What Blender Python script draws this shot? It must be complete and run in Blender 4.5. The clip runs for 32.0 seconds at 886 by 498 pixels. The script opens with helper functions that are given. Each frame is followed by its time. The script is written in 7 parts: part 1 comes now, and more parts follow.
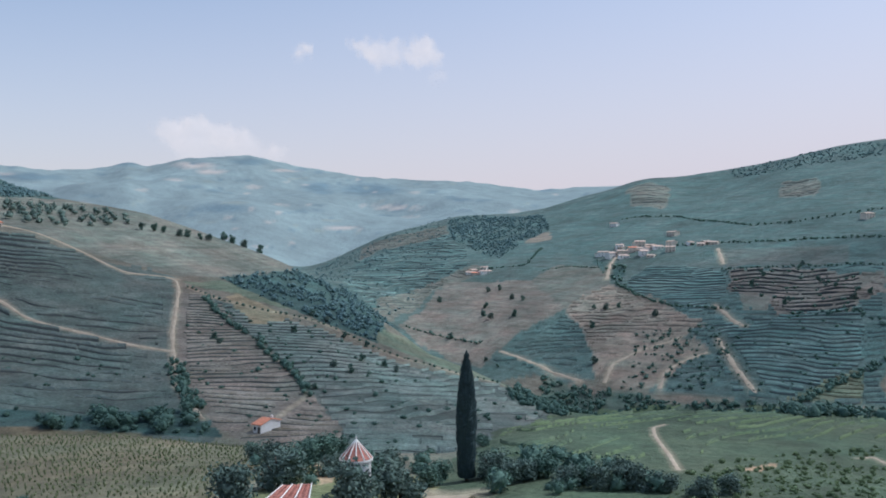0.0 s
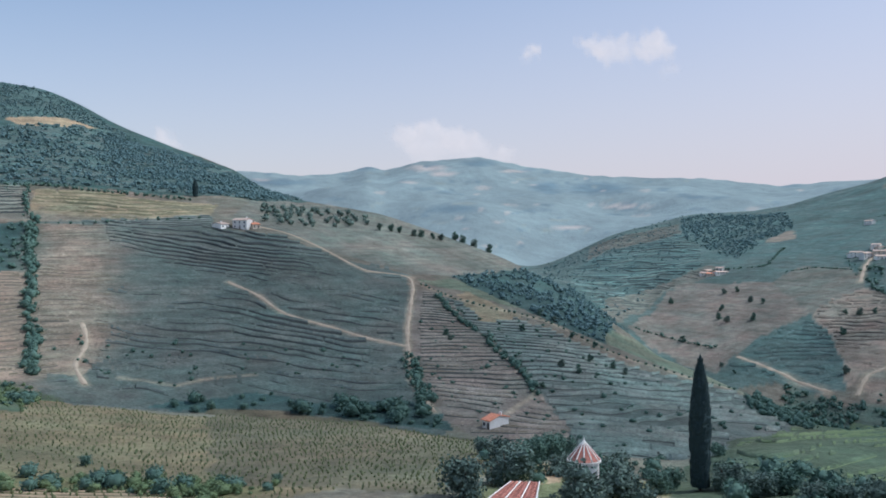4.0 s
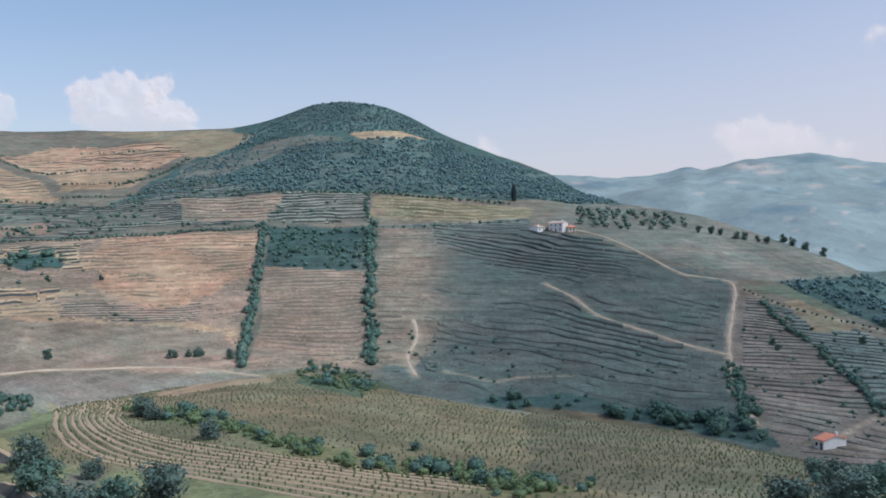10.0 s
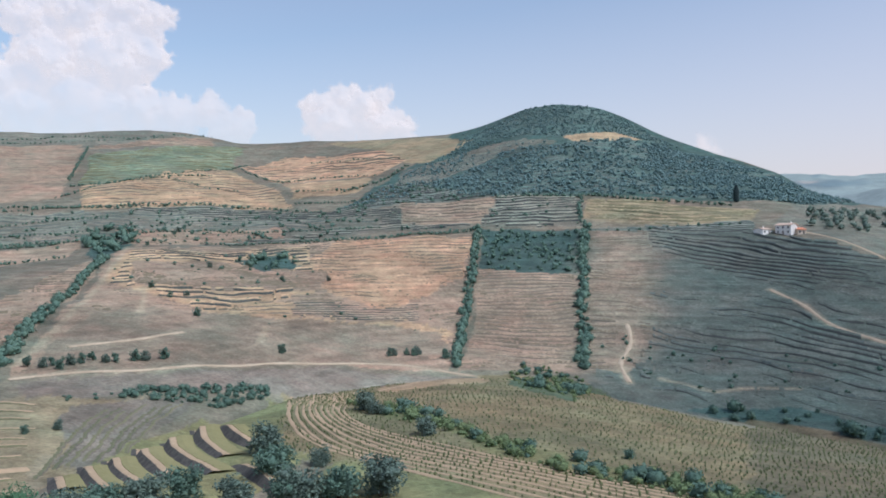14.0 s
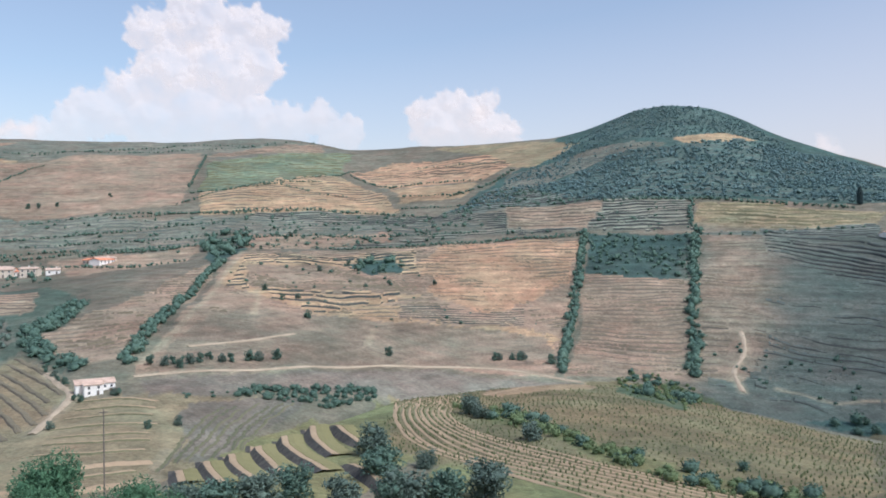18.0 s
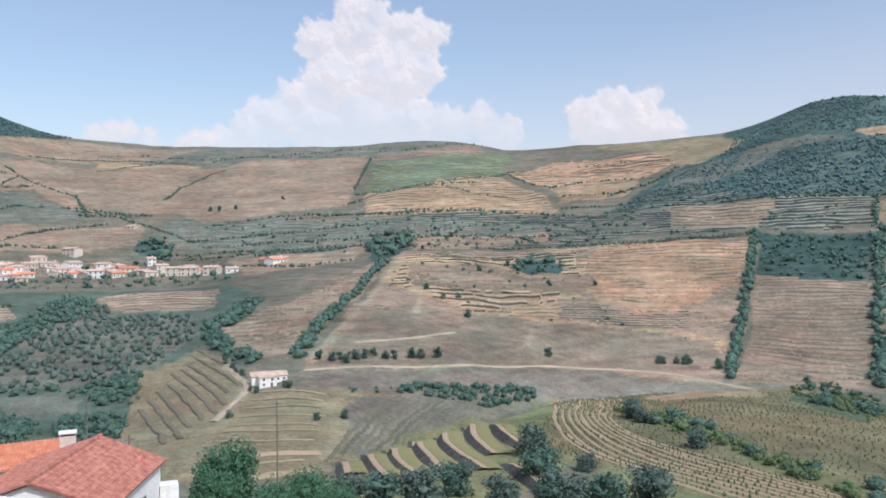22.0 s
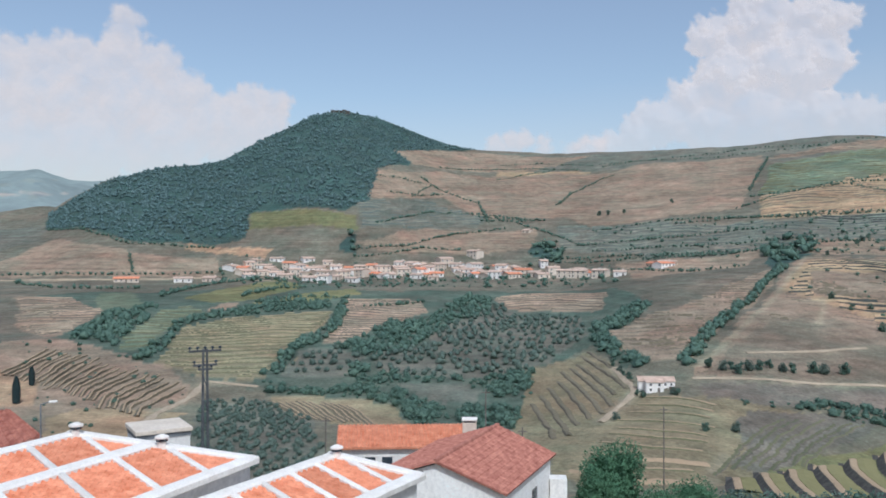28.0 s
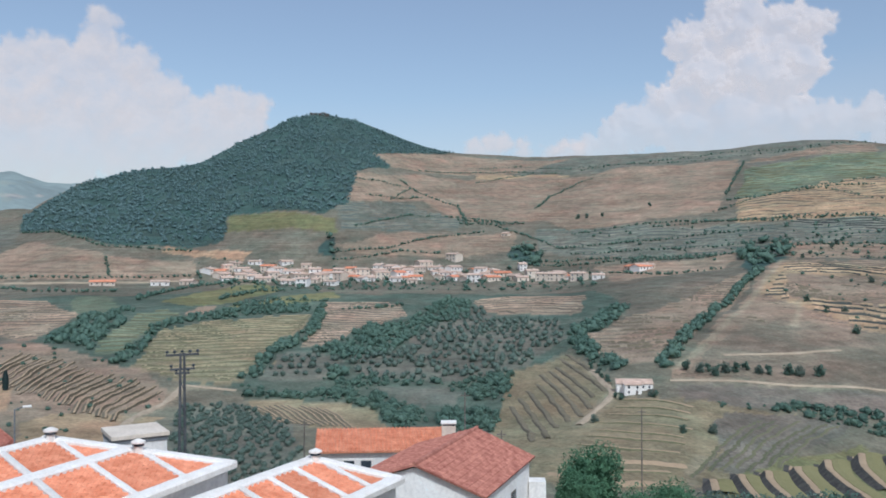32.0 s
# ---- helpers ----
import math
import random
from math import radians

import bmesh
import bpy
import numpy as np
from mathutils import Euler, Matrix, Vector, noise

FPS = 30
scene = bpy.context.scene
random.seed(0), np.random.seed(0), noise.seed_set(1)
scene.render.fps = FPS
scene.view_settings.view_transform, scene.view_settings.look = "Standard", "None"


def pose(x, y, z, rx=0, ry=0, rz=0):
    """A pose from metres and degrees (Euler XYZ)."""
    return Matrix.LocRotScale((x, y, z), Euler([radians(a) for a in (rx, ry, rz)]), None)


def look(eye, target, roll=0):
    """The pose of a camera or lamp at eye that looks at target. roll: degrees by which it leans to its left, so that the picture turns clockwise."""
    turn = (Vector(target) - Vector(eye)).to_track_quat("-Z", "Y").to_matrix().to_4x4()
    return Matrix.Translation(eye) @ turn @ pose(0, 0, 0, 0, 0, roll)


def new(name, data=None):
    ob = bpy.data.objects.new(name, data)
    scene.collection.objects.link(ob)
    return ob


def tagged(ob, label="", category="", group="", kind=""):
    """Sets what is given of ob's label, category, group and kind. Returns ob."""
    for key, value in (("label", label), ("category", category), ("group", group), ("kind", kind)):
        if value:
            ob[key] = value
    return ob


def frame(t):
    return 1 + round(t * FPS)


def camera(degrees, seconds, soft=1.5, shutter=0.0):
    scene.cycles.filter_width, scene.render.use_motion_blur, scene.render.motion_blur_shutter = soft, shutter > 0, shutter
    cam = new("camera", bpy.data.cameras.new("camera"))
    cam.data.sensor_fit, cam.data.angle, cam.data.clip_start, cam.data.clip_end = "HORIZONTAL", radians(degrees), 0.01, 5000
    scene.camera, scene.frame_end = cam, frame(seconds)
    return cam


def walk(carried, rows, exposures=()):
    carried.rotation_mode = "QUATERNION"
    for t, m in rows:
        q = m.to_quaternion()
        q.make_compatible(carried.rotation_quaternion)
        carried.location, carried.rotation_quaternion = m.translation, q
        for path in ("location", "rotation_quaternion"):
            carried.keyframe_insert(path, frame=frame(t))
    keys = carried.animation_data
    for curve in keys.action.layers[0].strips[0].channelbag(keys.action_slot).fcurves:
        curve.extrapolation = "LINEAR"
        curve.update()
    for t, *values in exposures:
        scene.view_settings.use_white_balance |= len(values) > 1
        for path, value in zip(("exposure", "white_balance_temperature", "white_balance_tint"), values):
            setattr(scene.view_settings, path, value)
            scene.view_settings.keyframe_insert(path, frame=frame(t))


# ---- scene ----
cam = camera(55.0, 32.0, soft=1.8)
EYE = 60.0
# seconds, yaw, pitch, roll of a camera that turns on the spot
ROWS = [
    (0.0, -0.00, -1.30, 0.00),
    (0.5, 1.15, -1.30, 0.07),
    (1.0, 3.09, -1.30, 0.01),
    (1.5, 5.26, -1.32, 0.14),
    (2.0, 7.23, -1.31, 0.15),
    (2.5, 9.07, -1.30, 0.18),
    (3.0, 11.21, -1.31, 0.29),
    (3.5, 13.23, -1.30, 0.31),
    (5.5, 21.59, -1.25, 0.34),
    (6.0, 23.74, -1.22, 0.40),
    (6.5, 25.77, -1.17, 0.40),
    (7.0, 27.66, -1.12, 0.39),
    (7.5, 28.79, -1.09, 0.43),
    (8.0, 29.92, -1.09, 0.47),
    (8.5, 31.54, -1.05, 0.52),
    (9.0, 33.34, -1.02, 0.44),
    (9.5, 34.55, -0.98, 0.45),
    (10.0, 36.22, -0.96, 0.49),
    (10.5, 37.89, -0.91, 0.48),
    (11.0, 39.31, -0.86, 0.51),
    (11.5, 41.14, -0.84, 0.54),
    (12.0, 43.21, -0.82, 0.52),
    (12.5, 44.90, -0.75, 0.51),
    (13.0, 46.79, -0.70, 0.51),
    (13.5, 48.66, -0.66, 0.55),
    (14.0, 50.46, -0.62, 0.55),
    (14.5, 52.06, -0.55, 0.56),
    (15.0, 53.47, -0.49, 0.57),
    (15.5, 54.96, -0.47, 0.54),
    (17.5, 57.72, -0.28, 0.53),
    (18.0, 57.55, -0.26, 0.54),
    (18.5, 57.22, -0.26, 0.51),
    (19.0, 57.19, -0.24, 0.49),
    (19.5, 56.97, -0.22, 0.48),
    (20.0, 58.69, -0.22, 0.50),
    (20.5, 60.81, -0.21, 0.54),
    (21.0, 62.83, -0.19, 0.53),
    (21.5, 64.74, -0.19, 0.50),
    (22.0, 68.25, -0.16, 0.54),
    (22.5, 72.85, -0.14, 0.52),
    (23.0, 77.64, -0.10, 0.41),
    (23.5, 79.83, -0.08, 0.40),
    (24.0, 81.03, -0.05, 0.35),
    (24.5, 82.61, -0.02, 0.27),
    (25.0, 84.38, 0.04, 0.14),
    (25.5, 86.30, 0.07, 0.28),
    (26.0, 88.54, 0.09, 0.24),
    (26.5, 89.99, 0.13, 0.19),
    (28.5, 94.37, 0.23, 0.02),
    (29.0, 94.12, 0.28, 0.06),
    (29.5, 93.91, 0.31, 0.04),
    (30.0, 93.56, 0.33, 0.03),
    (30.5, 93.31, 0.35, 0.04),
    (31.0, 92.97, 0.39, 0.00),
    (31.5, 92.81, 0.39, -0.02),
    (32.0, 92.53, 0.43, 0.03),
]
walk(cam, [(t, pose(0, 0, EYE, 90 + pitch, roll, yaw)) for t, yaw, pitch, roll in ROWS],
     exposures=[(0.0, 0.08, 5250, 4), (6.0, 0.05, 5230, 4), (9.0, 0.05, 5270, 5), (14.0, 0.18, 5470, 7), (20.5, 0.27, 5580, 7), (24.0, 0.12, 5520, 6), (28.5, -0.08, 5430, 4), (32.0, -0.1, 5400, 4)])

# ---- sky, sun ----
SUN_AZ, SUN_EL = -70.0, 52.0
sky_world = bpy.data.worlds.new("world")
scene.world = sky_world
sky_world.use_nodes = True
wn, wl = sky_world.node_tree.nodes, sky_world.node_tree.links
sky = wn.new("ShaderNodeTexSky")
sky.sky_type = "NISHITA"
sky.sun_disc = False
sky.sun_elevation = radians(SUN_EL)
sky.sun_rotation = radians(-SUN_AZ)
sky.altitude, sky.air_density, sky.dust_density, sky.ozone_density = 250, 1.0, 1.5, 0.0
bg = wn["Background"]
bg.inputs["Strength"].default_value = 0.126
haze = wn.new("ShaderNodeMix")
haze.data_type = "RGBA"
haze.inputs["B"].default_value = (5.75, 4.45, 4.3, 1)
# thicker towards the horizon and towards the sun
toward = wn.new("ShaderNodeTexCoord").outputs["Generated"]
glare = wn.new("ShaderNodeVectorMath")
glare.operation = "DOT_PRODUCT"
wl.new(toward, glare.inputs[0])
glare.inputs[1].default_value = (-0.35 * math.sin(radians(SUN_AZ)), 0.35 * math.cos(radians(SUN_AZ)), -2.3)
amount = wn.new("ShaderNodeMapRange")
amount.inputs["From Min"].default_value, amount.inputs["From Max"].default_value = -0.75, 0.1
amount.inputs["To Min"].default_value, amount.inputs["To Max"].default_value = 0.15, 0.9
wl.new(glare.outputs["Value"], amount.inputs["Value"])
wl.new(amount.outputs["Result"], haze.inputs["Factor"])
clear = wn.new("ShaderNodeVectorMath")
clear.operation = "MULTIPLY"
clear.inputs[1].default_value = (1.13, 1.06, 0.97)
wl.new(sky.outputs["Color"], clear.inputs[0])
wl.new(clear.outputs[0], haze.inputs["A"])
wl.new(haze.outputs["Result"], bg.inputs["Color"])
sun_data = bpy.data.lights.new("sun", "SUN")
sun_data.energy, sun_data.angle, sun_data.color = 2.5, radians(0.8), (1.0, 0.955, 0.90)
sun = new("sun", sun_data)
sx, sy, sz = -math.sin(radians(SUN_AZ)) * math.cos(radians(SUN_EL)), math.cos(radians(SUN_AZ)) * math.cos(radians(SUN_EL)), math.sin(radians(SUN_EL))
SUN_DIR = Vector((sx, sy, sz))
sun.matrix_world = look((sx * 900, sy * 900, EYE + sz * 900), (0, 0, EYE))


# ---- the lie of the land: profiles by compass bearing (degrees to the left), rise (degrees) and distance (metres) seen from the lookout ----
BAY_CREST = [(-40, -11.1), (-27.6, -11.2), (-20.7, -11.3), (-15.5, -11.55), (-10.1, -12.05), (-6.3, -12.64), (-3.3, -13.78), (-0.6, -14.7), (7, -14.6), (12.6, -14.0), (21.3, -12.6), (25.2, -12.25), (32.8, -11.45), (39.7, -10.3), (44.1, -9.42), (49.5, -9.1), (53, -9.35), (60.5, -10.14), (64.3, -11.33), (71.6, -13.47), (76.2, -14.6), (84, -15.8), (92, -17), (135, -17.5)]
BAY_CREST_R = [(-40, 190), (-27, 190), (-10, 170), (-3, 142), (0, 136), (12, 142), (21, 172), (32, 212), (44, 240), (53, 235), (60, 190), (66, 155), (76, 120), (85, 110), (135, 105)]
NEAR = [(-40, -20), (20, -20), (60, -20.5), (80, -21), (95, -22), (135, -23)]
NEAR_R = [(-40, 70), (20, 76), (60, 80), (80, 62), (95, 52), (135, 46)]
FOOT = [(-40, -11.7), (-8, -12.9), (0, -15.2), (12.6, -14.6), (25.2, -12.9), (32.8, -12.1), (39.7, -10.9), (44.1, -10.0), (53, -9.9), (60.5, -11.0), (66, -12.6), (76.2, -14.6), (84, -15.4), (92, -15.6), (135, -15.8)]
FOOT_R = [(-40, 330), (-8, 290), (0, 250), (12, 255), (25, 285), (44, 300), (55, 290), (62, 235), (70, 190), (80, 150), (92, 145), (135, 140)]
LOW = [(-40, -11.7), (-8, -12.6), (0, -12.3), (12.6, -10.5), (25.2, -8.2), (39.7, -6.6), (53, -6.3), (66, -7.6), (76.2, -9.5), (84, -11.0), (92, -11.2), (106, -10.6), (116, -9.3), (135, -9)]
LOW_R = [(-40, 380), (-8, 330), (0, 310), (12, 335), (25, 370), (44, 385), (55, 375), (66, 290), (76, 225), (84, 215), (92, 225), (106, 235), (120, 240), (135, 240)]
SHELF = [(-40, -11.7), (-12, -12.4), (-7.7, -12.0), (-4.2, -10.4), (3.1, -8.42), (8, -6.21), (16.7, -3.51), (22.6, -1.37), (25.5, -0.24), (29.4, 0.26), (34.9, 0.58), (41, 0.63), (47.8, 0.76), (53.6, 0.43), (60.5, -0.05), (66.8, -0.33), (70.9, -0.1), (79.2, -0.85), (84.4, -1.61), (95.7, -1.62), (106.8, -1.75), (116.9, -1.85), (135, -2)]
SHELF_R = [(-40, 420), (-8, 400), (3, 425), (9, 445), (17, 485), (30, 555), (44, 565), (55, 570), (70, 590), (80, 610), (95, 640), (135, 640)]
RIDGE = [(-40, -11.8), (-12, -12.5), (-7.7, -12.1), (-4.2, -10.4), (1.2, -8.2), (3.1, -6.74), (6.8, -4.32), (9.5, -2.8), (13.6, -0.95), (16.7, 0.28), (19.7, 1.23), (24.4, 1.86), (27.2, 2.87), (28.9, 3.95), (31.1, 4.85), (34.1, 6.03), (36.7, 7.01), (38.6, 7.96), (40.5, 8.68), (42.8, 8.98), (44.7, 8.68), (46.9, 7.93), (48.4, 7.4), (50.3, 6.97), (53.5, 6.8), (58.7, 6.53), (61.9, 6.25), (63.4, 6.28), (66.3, 6.91), (68.5, 7.06), (76.1, 6.71)]
RIDGE_W = [(85.6, 6.52), (90.3, 6.76), (91.9, 6.85), (93.8, 7.27), (96, 8.01), (98.3, 8.93), (100.6, 9.45), (102.5, 9.23), (104.3, 8.27), (106.5, 7.11), (108.7, 5.85), (112.5, 5.38), (115.6, 4.5), (117.8, 3.21), (118.8, 2.4), (121.9, 1.59), (135, 1.2)]
RIDGE_R = [(-40, 450), (-8, 440), (-4, 440), (3, 540), (9, 600), (17, 650), (24, 700), (30, 800), (37, 880), (44, 900), (50, 930), (60, 1120), (70, 1150), (85, 1200), (95, 1200), (101, 1150), (110, 1050), (122, 950), (135, 900)]
VALE_R = [(-40, 520), (-8, 520), (0, 720), (10, 850), (30, 1150), (60, 1500), (135, 1400)]
HAMLET = [(-40, -1.0), (-27, -1.2), (-11, -1.75), (0, -2.3), (5, -2.6), (9, -3.2), (13, -2.2), (30, 0.0), (60, 2), (135, 0)]
HAMLET_R = [(-40, 820), (-27, 850), (-11, 1000), (0, 1080), (9, 1120), (30, 1400), (60, 1800), (135, 1700)]
SPUR = [(-40, 5.6), (-27.4, 5.33), (-24.7, 5.11), (-22.2, 4.73), (-18.5, 3.91), (-15.4, 3.32), (-12.9, 3.36), (-10.4, 2.49), (-6.3, 1.47), (-2.9, 1.17), (-0.6, 1.02), (2.4, 0.07), (4.7, -0.69), (7, -1.82), (9.2, -2.45), (13, -1.8), (30, 1), (60, 3), (112, 3), (116, 2.6), (119, 2.9), (122, 2.3), (135, 2)]
SPUR_R = [(-40, 1650), (-10, 1700), (0, 1600), (9, 1450), (30, 1800), (60, 2000), (135, 1950)]
FAR = [(-40, 3.0), (-9.3, 2.84), (-6.3, 2.63), (-1.7, 3.22), (1.7, 3.33), (5.5, 3.54), (9.9, 4.25), (12.8, 4.86), (16.7, 4.6), (19.1, 4.0), (20.3, 4.26), (21.8, 3.83), (24.7, 3.61), (26.7, 3.82), (30, 3.95), (60, 4.2), (112, 4.4), (114.6, 4.6), (116.2, 4.41), (117.8, 4.5), (119.4, 5.06), (121.9, 4.79), (135, 4.5)]


def curve(table, az, soft=0.0):
    """A profile read off at bearings az; behind the lookout it runs back from its one end to the other."""
    xs, ys = [p[0] for p in table] + [320], [p[1] for p in table] + [table[0][1]]
    a = np.mod(np.asarray(az, float) + 40, 360) - 40
    if not soft:
        return np.interp(a, xs, ys)
    steps = np.linspace(-1, 1, 11)
    return sum(np.interp(a + d * soft * 1.5, xs, ys) * (1.02 - abs(d)) for d in steps) / sum(1.02 - abs(d) for d in steps)


def rise(table, r, az, soft=0.5):
    return r * np.tan(np.radians(curve(table, az, soft)))


def knots(az):
    """Distances and heights (below or above the eye) of the profile's bends, from the lookout out to the back of the hills."""
    r1, r2 = curve(NEAR_R, az, 5), curve(BAY_CREST_R, az, 4)
    r4, r5, r6 = curve(FOOT_R, az, 5), curve(LOW_R, az, 5), curve(SHELF_R, az, 5)
    r7 = curve(RIDGE_R, az, 4)
    r9, r10, r11 = curve(VALE_R, az, 5), curve(HAMLET_R, az, 5), curve(SPUR_R, az, 5)
    z1, z2 = rise(NEAR, r1, az), rise(BAY_CREST, r2, az, 1.0)
    z4, z5, z6, z7 = rise(FOOT, r4, az, 3), rise(LOW, r5, az, 4), rise(SHELF, r6, az, 1.2), rise(RIDGE + RIDGE_W, r7, az, 0.7)
    z9 = r9 * np.minimum(z7 / r7 - 0.006, np.tan(np.radians(curve(SPUR, az))) - 0.01)
    z10, z11 = rise(HAMLET, r10, az, 1.5), rise(SPUR, r11, az, 0.8)
    dip = np.clip((72 - np.asarray(az, float)) / 12, 0, 1) * np.where(np.asarray(az) < -41, 0, 1)
    r3 = r2 + 0.35 * (r4 - r2)
    z3 = z2 + 0.35 * (z4 - z2) - 7 * dip
    r8, z8 = r7 + 0.3 * (r9 - r7), z7 + 0.3 * (z9 - z7) - 12
    r12, z12 = r11 + 320, z11 - 75
    one = np.ones_like(r1)
    R = np.stack([0 * one, 2.5 * one, 4 * one, r1, r2, r3, r4, r5, r6, r7, r8, r9, r10, r11, r12])
    Z = np.stack([-1.65 * one, -1.7 * one, -3.2 * one, z1, z2, z3, z4, z5, z6, z7, z8, z9, z10, z11, z12])
    return R, Z


def fold(x, y, scale, seed):
    """Smooth rolling noise in about -1..1 for arrays."""
    v = 0
    rng = np.random.RandomState(seed)
    for k in range(7):
        a, ph, s = rng.rand() * 6.283, rng.rand() * 6.283, scale * (0.6 + 1.1 * rng.rand())
        v = v + np.sin((x * math.cos(a) + y * math.sin(a)) * 6.283 / s + ph + 0.8 * np.sin((x * math.sin(a) - y * math.cos(a)) * 3.1 / s))
    return v / 4.0


AZ_VIEW = np.arange(-32.0, 128.01, 0.16)
AZ_ALL = np.concatenate([AZ_VIEW, np.arange(131.0, 326.0, 3.0)])
STEPS = [2, 3, 14, 66, 8, 8, 40, 74, 110, 6, 8, 56, 60, 5]


def relief(r, az, z):
    """Small unevenness laid over the profiles."""
    x, y = -r * np.sin(np.radians(az)), r * np.cos(np.radians(az))
    k = np.clip((r - 60) / 300, 0, 1)
    return z + k * (1.1 * fold(x, y, 130, 3) + 0.45 * fold(x, y, 34, 5)) + np.clip((r - 600) / 900, 0, 1) * 5 * fold(x, y, 330, 8)


def land(azs):
    """Grid of distances and heights: rows outwards, columns by bearing."""
    R, Z = knots(azs)
    rr, zz = [R[:1]], [Z[:1]]
    for i, n in enumerate(STEPS):
        s = (np.arange(1, n + 1) / n)[:, None]
        q = R[i] + (R[i + 1] - R[i]) * s
        rr.append(q)
        zz.append(Z[i] + (Z[i + 1] - Z[i]) * s)
    rr, zz = np.concatenate(rr), np.concatenate(zz)
    # round the bends of the profiles
    for _ in range(2):
        m = zz.copy()
        m[7:-1] = 0.5 * zz[7:-1] + 0.25 * (zz[8:] + zz[6:-2])
        zz = m
    return rr, relief(rr, np.broadcast_to(azs, rr.shape), zz)


GRID_R, GRID_Z = land(AZ_ALL)
FINE_R, FINE_Z = GRID_R[:, :len(AZ_VIEW)], GRID_Z[:, :len(AZ_VIEW)]


def ground_z(x, y):
    """Height of the ground at plan places in the view."""
    x, y = np.atleast_1d(np.asarray(x, float)), np.atleast_1d(np.asarray(y, float))
    r, az = np.hypot(x, y), np.degrees(np.arctan2(-x, y))
    c = np.clip((az - AZ_VIEW[0]) / 0.16, 0, len(AZ_VIEW) - 1.001)
    c0 = c.astype(int)
    f = c - c0
    out = np.empty_like(r)
    for i in range(len(r)):
        a = np.interp(r[i], FINE_R[:, c0[i]], FINE_Z[:, c0[i]])
        b = np.interp(r[i], FINE_R[:, c0[i] + 1], FINE_Z[:, c0[i] + 1])
        out[i] = a + (b - a) * f[i]
    return out + EYE


# ---- materials ----
def material(name, rough=0.9, metal=0.0, spec=0.3):
    m = bpy.data.materials.new(name)
    m.use_nodes = True
    b = m.node_tree.nodes["Principled BSDF"]
    b.inputs["Roughness"].default_value, b.inputs["Metallic"].default_value = rough, metal
    b.inputs["Specular IOR Level"].default_value = spec
    return m, m.node_tree.nodes, m.node_tree.links, b


def node(nodes, kind, **values):
    n = nodes.new(kind)
    for key, value in values.items():
        if key in ("operation", "blend_type", "data_type", "attribute_name", "feature", "noise_dimensions"):
            setattr(n, key, value)
        else:
            n.inputs[key.replace("_", " ")].default_value = value
    return n


def noise_ramp(nodes, links, coord, scale, low, high, detail=4.0, rough=0.6):
    n = node(nodes, "ShaderNodeTexNoise", Scale=scale, Detail=detail, Roughness=rough)
    links.new(coord, n.inputs["Vector"])
    r = nodes.new("ShaderNodeMapRange")
    r.inputs["From Min"].default_value, r.inputs["From Max"].default_value = 0.3, 0.7
    r.inputs["To Min"].default_value, r.inputs["To Max"].default_value = low, high
    links.new(n.outputs["Fac"], r.inputs["Value"])
    return r.outputs["Result"]


def times(nodes, links, colour, value):
    m = nodes.new("ShaderNodeVectorMath")
    m.operation = "SCALE"
    links.new(colour, m.inputs[0])
    links.new(value, m.inputs["Scale"])
    return m.outputs[0]


def blend(nodes, links, fac, a, b):
    m = nodes.new("ShaderNodeMix")
    m.data_type = "RGBA"
    links.new(fac, m.inputs["Factor"])
    for socket, v in ((m.inputs["A"], a), (m.inputs["B"], b)):
        if isinstance(v, tuple):
            socket.default_value = (*v, 1)
        else:
            links.new(v, socket)
    return m.outputs["Result"]


def bump(nodes, links, b, coord, scale, strength, distance):
    n = node(nodes, "ShaderNodeTexNoise", Scale=scale, Detail=6.0, Roughness=0.65)
    links.new(coord, n.inputs["Vector"])
    k = node(nodes, "ShaderNodeBump", Strength=strength, Distance=distance)
    links.new(n.outputs["Fac"], k.inputs["Height"])
    links.new(k.outputs["Normal"], b.inputs["Normal"])


def ground_material():
    m, n, l, b = material("dry_earth", 0.95)
    pos = n.new("ShaderNodeNewGeometry").outputs["Position"]
    col = node(n, "ShaderNodeAttribute", attribute_name="soil").outputs["Color"]
    col = times(n, l, col, noise_ramp(n, l, pos, 0.018, 0.72, 1.22))
    col = times(n, l, col, noise_ramp(n, l, pos, 0.14, 0.72, 1.25, 6.0))
    col = times(n, l, col, noise_ramp(n, l, pos, 0.9, 0.7, 1.28, 4.0, 0.7))
    # old terraces: faint bands that follow the contours
    level = n.new("ShaderNodeVectorMath")
    level.operation = "MULTIPLY"
    l.new(pos, level.inputs[0])
    level.inputs[1].default_value = (0.02, 0.02, 0.8)
    col = times(n, l, col, noise_ramp(n, l, level.outputs[0], 1.0, 0.76, 1.22, 5.0))
    rust = n.new("ShaderNodeMix")
    rust.data_type, rust.blend_type = "RGBA", "MULTIPLY"
    l.new(noise_ramp(n, l, pos, 0.032, -0.3, 0.9, 7.0), rust.inputs["Factor"])
    l.new(col, rust.inputs["A"])
    rust.inputs["B"].default_value = (1.13, 0.95, 0.93, 1)
    col = rust.outputs["Result"]
    dry = noise_ramp(n, l, pos, 0.05, 0.0, 0.9, 6.0)
    green = n.new("ShaderNodeMix")
    green.data_type, green.blend_type = "RGBA", "MULTIPLY"
    l.new(dry, green.inputs["Factor"])
    l.new(col, green.inputs["A"])
    green.inputs["B"].default_value = (0.78, 0.98, 0.96, 1)
    l.new(green.outputs["Result"], b.inputs["Base Color"])
    bump(n, l, b, pos, 0.45, 0.9, 1.1)
    return m


